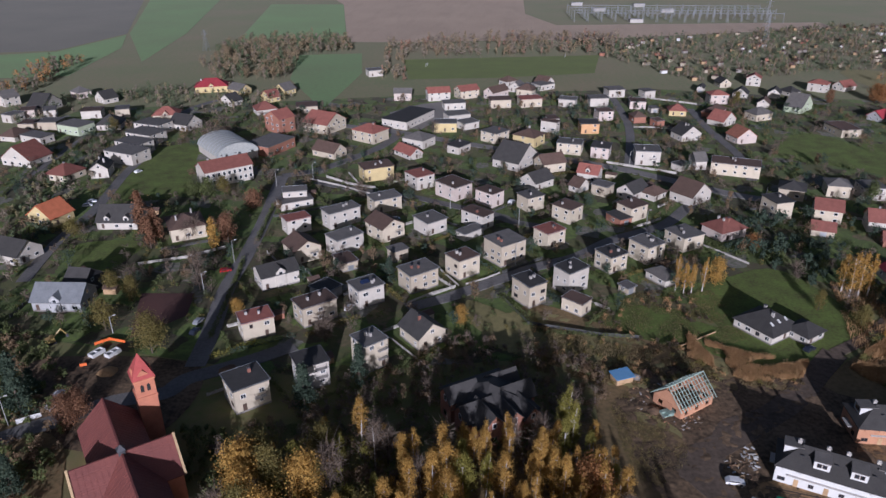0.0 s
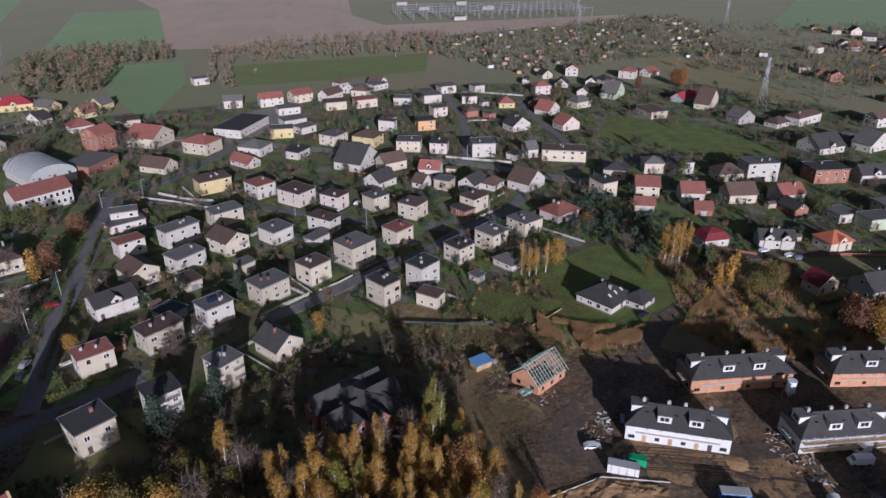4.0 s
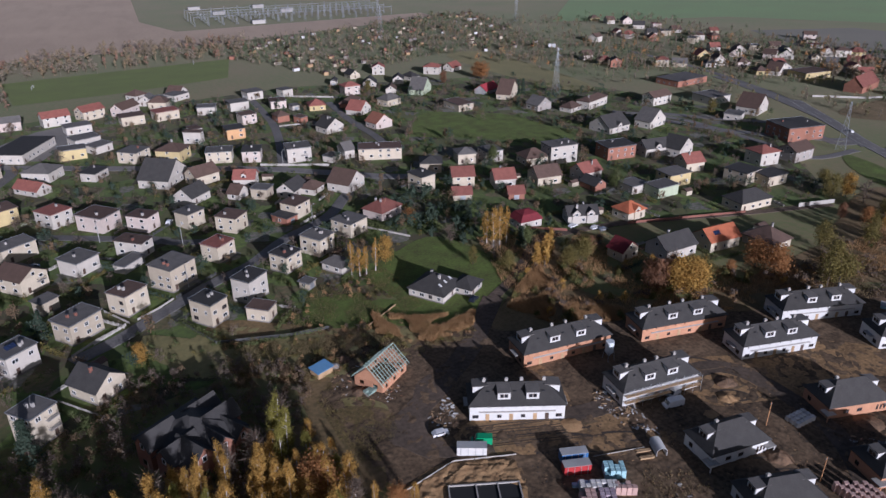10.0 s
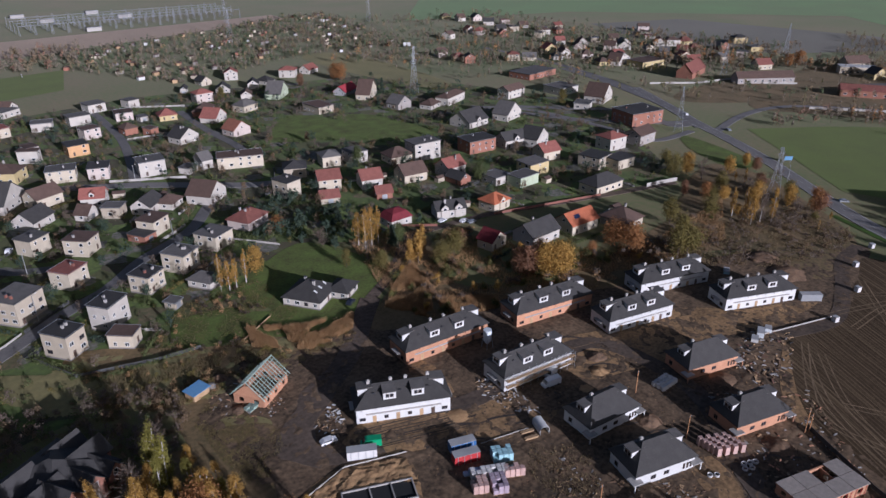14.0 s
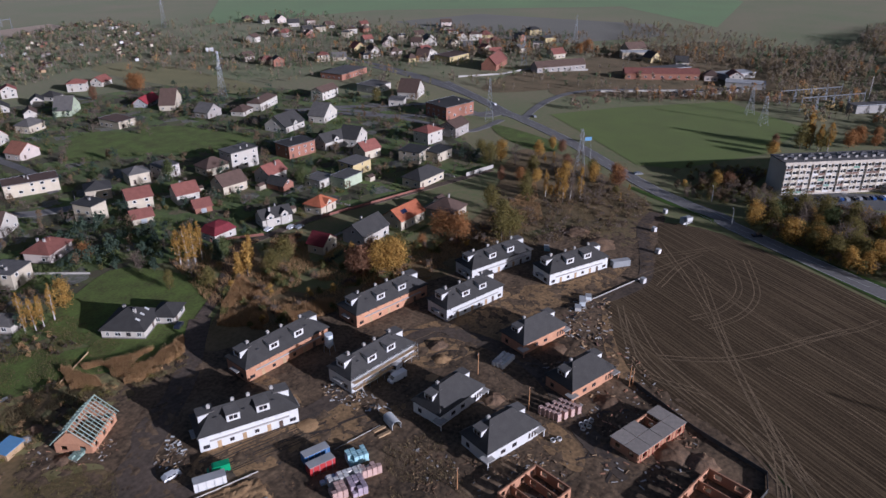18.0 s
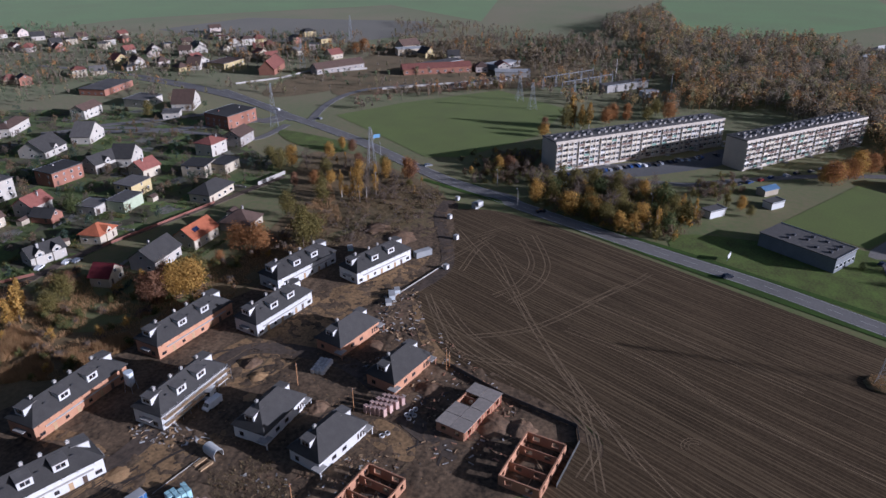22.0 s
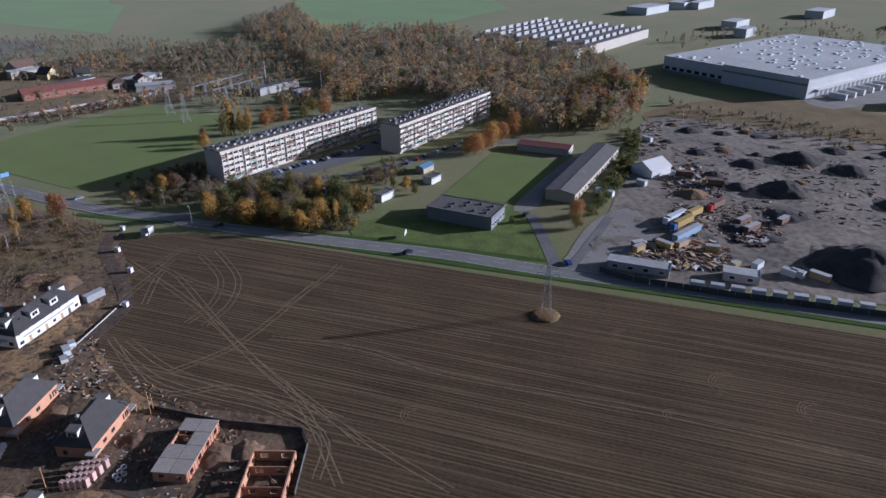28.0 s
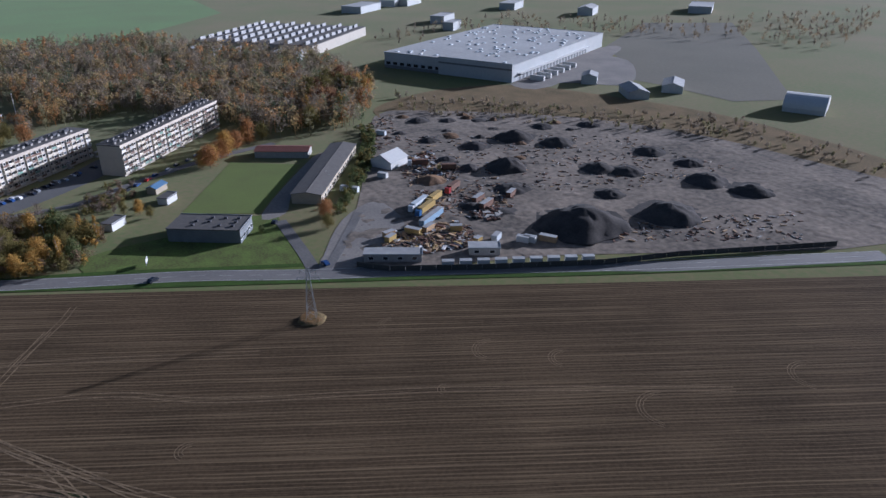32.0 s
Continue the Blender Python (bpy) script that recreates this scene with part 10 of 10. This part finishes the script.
container(283.5, 69.1, -30, WHITE, "white site cabin beside the road", 5, 2.4, 2.6, "site_cabin")

# ---- scrapyard ----
for i in range(6):
    lx, ly = 441 + 0.42 * (14 + i * 13) - 0.91 * 16, -352 - 0.91 * (14 + i * 13) - 0.42 * 16
    container(lx, ly, 25, WHITE, "white lorry trailer at the loading doors", 12, 2.5, 3.8, "trailer")
for x, y, r, h in ((273.1, -217.5, 11, 6.0), (195.9, -197.4, 19, 8.5), (182.7, -236.6, 14, 6), (282.6, -199.8, 6, 3), (202.6, -286.5, 10, 4.5), (314.2, -254.5, 12, 5), (291.7, -267.8, 10, 4), (300.8, -197.7, 6, 2.5), (245.5, -255.9, 9, 3.5), (247.4, -200.0, 9, 2.5), (234.3, -264.8, 9, 3), (251.0, -300.0, 9, 3), (313.3, -225.2, 8, 3), (215.8, -234.1, 7, 2.5), (337.1, -209.7, 6, 2.2), (181.6, -292.6, 10, 3.5), (225.8, -302.3, 8, 2.5), (378.4, -227.0, 7, 2.5)):
    heap(x, y, r, h, DARKHEAP, "dark heap of spoil in the scrapyard", x)
    heap(x + 2, y - 1, r * 1.45, 0.35, DARKHEAP, "low spread of dark spoil round a heap", y)
_y = random.Random(44)
for k in range(70):
    x, y = _y.uniform(170, 395), _y.uniform(-345, -170)
    if inside(x, y, YARD) and math.hypot(x - 195.9, y + 197.4) > 24 and math.hypot(x - 273, y + 217) > 16 and x + 0.62 * y > 118 - 0.2 * k:
        heap(x, y, _y.uniform(2.5, 8), _y.uniform(0.8, 2.6), _y.choice((DARKHEAP, DARKHEAP, EARTH)), "low heap of dark spoil in the scrapyard", k)
lorry(251.6, -150.2, 120, CAR_MATS["white"], TARP, "white articulated lorry in the yard", 15)
lorry(245.4, -150.0, 120, BLUE, YELLOW, "blue lorry with a yellow trailer", 15)
lorry(254.0, -160.0, 120, YELLOW, YELLOW, "yellow lorry in the yard", 12)
container(236.5, -147.7, 120, material_once("faded_blue_sheet", (0.25, 0.36, 0.48)), "long faded blue container", 18, 2.5, 2.8)
lorry(301.9, -180.4, 60, CAR_MATS["white"], RUST, "white lorry with a rusty trailer", 11)
lorry(287.6, -189.0, 60, YELLOW, RUST, "yellow loader lorry with a rusty body", 10)
lorry(260.9, -174.8, 120, RED, RUST, "dark red lorry with a rusty trailer", 12)
for x, y, rz, mat, w in ((227.0, -122.2, 115, YELLOW, 5), (230.9, -123.6, 100, WOOD, 5), (228.3, -133.6, 30, YELLOW, 7), (206.2, -150.6, 110, YELLOW, 3.5), (197.0, -166.3, 30, WHITE, 5), (195.6, -168.7, 30, WHITE, 5), (192.0, -175.2, 30, WOOD, 7), (227.5, -140.4, 115, WOOD, 6), (236.3, -176.9, 115, RUST, 9), (287.5, -133.7, 40, TARP, 9), (296.1, -156.4, 30, WHITE, 5), (364.2, -192.5, 30, TARP, 6), (204.6, -158.7, 120, TARP, 5), (240.6, -194.3, 120, RUST, 7), (221.2, -150.1, 60, YELLOW, 5), (244.0, -177.9, 115, RUST, 8)):
    container(x, y, rz, mat, "steel container standing in the scrapyard", w, 2.4, 2.5)
YARD_SCRAP = [[(225.5, -116.8), (229.6, -135.4), (222.2, -158.0), (204.2, -149.3), (208.3, -129.0)], [(307.8, -172.7), (300.8, -206.1), (272.8, -186.1), (278.1, -160.5)], [(271.6, -157.1), (254.0, -207.9), (222.9, -180.8), (235.2, -148.3)], [(189.3, -207.4), (155.8, -292.7), (136.4, -261.6), (177.1, -195.0)], [(358.3, -199.0), (283.4, -311.7), (206.8, -314.3), (215.5, -241.3), (272.5, -169.2)], [(389.7, -188.1), (402.8, -220.9), (351.7, -198.4), (328.1, -163.7)]]
for k, ring in enumerate(YARD_SCRAP):
    litter("scrap", "scrap metal, timber and machine parts in the yard", ring, (700, 300, 450, 260, 700, 260)[k], [RUST, EARTH, CONCRETE, BLACK, WOOD, RUST], 30 + k, 0.95)
litter("crates", "crates, timber and pale machine parts stacked in the yard", [(230.3, -119.0), (236.7, -135.4), (227.9, -156.5), (205.7, -141.6), (210.9, -128.0)], 230, [WOOD, PALEBLOCK, RUST, WOOD, BLACK, YELLOW], 61, 1.7)
litter("scrap", "rusty scrap and broken machines in the yard", [(239.3, -171.0), (231.2, -181.4), (219.5, -171.0), (226.6, -163.2)], 120, [RUST, RUST, BLACK, CONCRETE], 62, 1.6)
litter("scrap", "broken machines and pale sheet metal in the yard", [(314.7, -182.5), (320.7, -198.6), (287.1, -191.7), (274.9, -175.8), (287.4, -171.1)], 170, [RUST, WHITE, BLACK, WOOD, CONCRETE], 63, 1.7)
hall("yard_shed", 212.1, -115.1, -123, 22, 6, 3, CONCRETE, PALEROOF, "long low yard shed with a pale roof", "flat", 1, 4, "shed")
hall("yard_shed", 197.7, -147.5, -123, 12, 6, 3, CONCRETE, PALEROOF, "low yard shed with a pale roof", "flat", 1, 2, "shed")
fence([(213.3, -100.1), (203.5, -108.9), (185.8, -137.9), (164.1, -178.5), (153.4, -207.3), (125.2, -266.8)], 2.4, DARKFENCE, "dark sheet metal fence along the scrapyard", 5)
for k in range(9):
    (x0, y0), (x1, y1) = (194.0, -125.6), (165.3, -177.9)
    f = (k + 0.5) / 9
    container(x0 + (x1 - x0) * f + 2, y0 + (y1 - y0) * f, -121, WHITE, "white box container behind the yard fence", 4.5, 2.2, 2.9)

# ---- distant houses and allotments ----
def far_house(x, y, rz, w, d, h, kind, wall, roof):
    return house(x, y, rz, w, d, h, kind, wall, roof, 0)


rng = random.Random(21)
for row in ([(612.4, 713.4), (612.1, 684.1), (629.1, 673.6), (613.3, 634.5), (629.9, 623.7), (627.6, 590.8), (628.7, 562.0)], [(553.7, 587.2), (583.2, 583.1), (553.3, 603.6)], [(581.2, 464.3), (576.1, 425.2), (609.8, 435.3), (669.5, 446.7), (636.2, 410.6), (648.4, 404.2), (660.7, 397.7), (710.0, 481.5)],
            [(469.2, 452.6), (503.9, 429.9), (528.0, 416.2), (531.9, 380.5), (513.2, 385.8), (522.2, 438.2)], [(714.1, 367.7), (679.9, 333.3), (601.8, 285.8), (630.8, 205.8), (630.1, 179.4), (581.7, 141.2), (584.1, 123.7)],
            [(524.1, 458.3), (512.1, 430.3), (593.8, 422.9), (564.5, 454.3), (481.6, 443.8)], [(-304.9, 486.7), (-263.5, 508.4), (-238.9, 494.4), (-151.2, 520.0), (-148.0, 485.2), (-122.9, 496.6), (-117.5, 519.6)], [(50.3, 547.1), (61.1, 512.8), (78.0, 543.4), (55.2, 525.1)], [(300.5, 526.5), (279.8, 523.5), (239.6, 543.9)]):
    for x, y in row:
        far_house(x, y, rng.choice((-30, -20, -40, 30)) + rng.uniform(-8, 8), rng.uniform(10, 14), rng.uniform(9, 11), rng.choice((3.5, 4.5, 6)), rng.choice(("gable_x", "gable_y", "flat", "hip", "gable_y")), rng.choice(("white", "white", "cream", "pink", "yellow")), rng.choice(("black", "brown", "red", "redbrown", "grey")))


FAR_VILLAGE = [(420, 452), (460, 361), (554, 346), (572, 305), (690, 320), (690, 470), (633, 587), (527, 615), (400, 520)]
k = 0
while k < 24:
    x, y = rng.uniform(400, 690), rng.uniform(305, 615)
    if inside(x, y, FAR_VILLAGE) and clear_of(x, y, 9):
        far_house(x, y, rng.choice((-30, -20, 25)) + rng.uniform(-8, 8), rng.uniform(9, 13), rng.uniform(8, 10), rng.choice((3.5, 4.5, 5.5)), rng.choice(("gable_x", "gable_y", "hip", "flat")), rng.choice(("white", "cream", "beige", "pink", "brick")), rng.choice(("black", "brown", "red", "redbrown", "grey")))
        k += 1


def shed(x, y, rz, w, d, h, mat, label):
    top = thing("garden_shed", x, y, rz, label, "shed", "allotment sheds")
    part("wall", shared(("shedwall", mat.name), lambda: Shape().box(-2, -1.6, 0, 2, 1.6, 2.4).mesh("wall", mat)), top)
    part("roof", shared(("shedroof",), lambda: Shape().hull([(-2.3, -1.9, 2.4), (2.3, -1.9, 2.4), (2.3, 1.9, 2.4), (-2.3, 1.9, 2.4)], [(-2.3, -0.1, 3.4), (2.3, -0.1, 3.4), (2.3, 0.1, 3.4), (-2.3, 0.1, 3.4)]).mesh("roof", ROOF_MAT["brown"])), top)
    top.scale = (w / 4, d / 3.2, h / 2.4)


k = 0
while k < 130:
    x, y = rng.uniform(120, 560), rng.uniform(480, 900)
    if inside(x, y, ALLOTMENTS) and clear_of(x, y, 2):
        mat = rng.choice((WHITE, WALL_MAT["cream"], WOOD, WOOD, WOOD, WALL_MAT["stone"], WALL_MAT["beige"], WALL_MAT["brick"], PLINTH))
        shed(x, y, rng.uniform(0, 90), rng.uniform(3.5, 5.5), rng.uniform(2.6, 4), rng.uniform(2.1, 2.8), mat, "small %s allotment shed among hedges" % ("wooden" if mat is WOOD else "white painted" if mat is WHITE else "brick" if mat is WALL_MAT["brick"] else "plastered"))
        k += 1
for x, y in ((113.3, 665.3), (-14.6, 620.6)):
    g = thing("goal", x, y, 80, "white football goal frame on the pitch", "goal")
    for p, q in (((-3.66, 0, 0), (-3.66, 0, 2.44)), ((3.66, 0, 0), (3.66, 0, 2.44)), ((-3.66, 0, 2.44), (3.66, 0, 2.44))):
        part("bar", Shape().tube(p, q, 0.12, 0.12, 6).mesh("bar", WHITE), g)


# ---- hedges, fences and sheds of the village plots ----
def garden_fence(points, h, mat, label):
    """A low wall or fence: posts with caps, a base course and two rails, as one run."""
    s = Shape()
    for p, q in zip(points, points[1:]):
        n = max(1, round(math.dist(p, q) / 2.4))
        p, q = Vector((*p, 0)), Vector((*q, 0))
        d = (q - p).normalized()
        e = Vector((-d.y, d.x, 0))
        for t, z0, z1 in ((0.10, -0.1, h * 0.45), (0.04, h * 0.55, h * 0.66), (0.04, h * 0.8, h * 0.92)):
            s.hull([p - e * t + Vector((0, 0, z0)), q - e * t + Vector((0, 0, z0)), q + e * t + Vector((0, 0, z0)), p + e * t + Vector((0, 0, z0))],
                   [p - e * t + Vector((0, 0, z1)), q - e * t + Vector((0, 0, z1)), q + e * t + Vector((0, 0, z1)), p + e * t + Vector((0, 0, z1))])
        for i in range(n + 1):
            c = p + (q - p) * (i / n)
            s.box(c.x - 0.16, c.y - 0.16, -0.1, c.x + 0.16, c.y + 0.16, h)
    tagged(new("garden_fence", s.mesh("garden_fence", mat)), label, "fence", "garden fences")


rng = random.Random(77)
for x, y, rz, w, d in LOTS:
    a = radians(rz)
    gx, gy = w / 2 + rng.uniform(3.2, 5.5), d / 2 + rng.uniform(3.2, 6.0)

    def out(u, v):
        return (x + u * math.cos(a) - v * math.sin(a), y + u * math.sin(a) + v * math.cos(a))
    sides = [((-gx, gy), (gx, gy)), ((gx, gy), (gx, -gy)), ((gx, -gy), (-gx, -gy)), ((-gx, -gy), (-gx, gy))]
    rng.shuffle(sides)
    for k, (p, q) in enumerate(sides[:3]):
        if rng.random() < 0.28:
            continue
        run = []
        for i in range(9):
            c = out(p[0] + (q[0] - p[0]) * i / 8, p[1] + (q[1] - p[1]) * i / 8)
            if not clear_of(c[0], c[1], 0.5):
                if len(run) > 3:
                    break
                run = []
                continue
            run.append(c)
        if len(run) < 4:
            continue
        if k < 2:
            hedge([run[0], run[-1]], rng.uniform(1.0, 2.0), rng.uniform(0.8, 1.4), rng.choice(("green", "green", "spruce", "green", "olive")), rng.choice(("clipped dark green garden hedge", "dense evergreen hedge round a house plot")))
        elif rng.random() < 0.6:
            garden_fence([run[0], run[-1]], rng.uniform(0.9, 1.3), PALEFENCE, "low pale concrete garden fence with posts")
        else:
            garden_fence([run[0], run[-1]], 1.3, DARKFENCE, "dark metal garden fence with posts")
    if rng.random() < 0.5:
        for u, v in ((gx - 1.5, gy - 1.5), (-gx + 1.5, gy - 1.5), (gx - 1.5, -gy + 1.5)):
            c = out(u, v)
            if clear_of(c[0], c[1], 0.6):
                mat = rng.choice((WALL_MAT["cream"], WOOD, WALL_MAT["beige"], WALL_MAT["brick"], PLINTH))
                shed(c[0], c[1], rz, rng.uniform(3.2, 5.0), rng.uniform(2.8, 3.6), rng.uniform(2.0, 2.6), mat, "small %s shed with a brown roof in a garden" % ("wooden" if mat is WOOD else "brick" if mat is WALL_MAT["brick"] else "plastered"))
                FOOTPRINTS.append((c[0], c[1], 2.6))
                break


# ---- slender masts in the small substation ----
for x, y in ((579.5, 30.0), (533.0, -12.2)):
    q = thing("mast", x, y, 0, "slender pale lightning mast in the substation", "mast")
    part("shaft", Shape().tube((0, 0, -0.3), (0, 0, 16), 0.34, 0.16, 8).mesh("shaft", PALEBLOCK), q)
    part("footing", Shape().box(-0.8, -0.8, -0.3, 0.8, 0.8, 0.4).mesh("footing", CONCRETE), q)
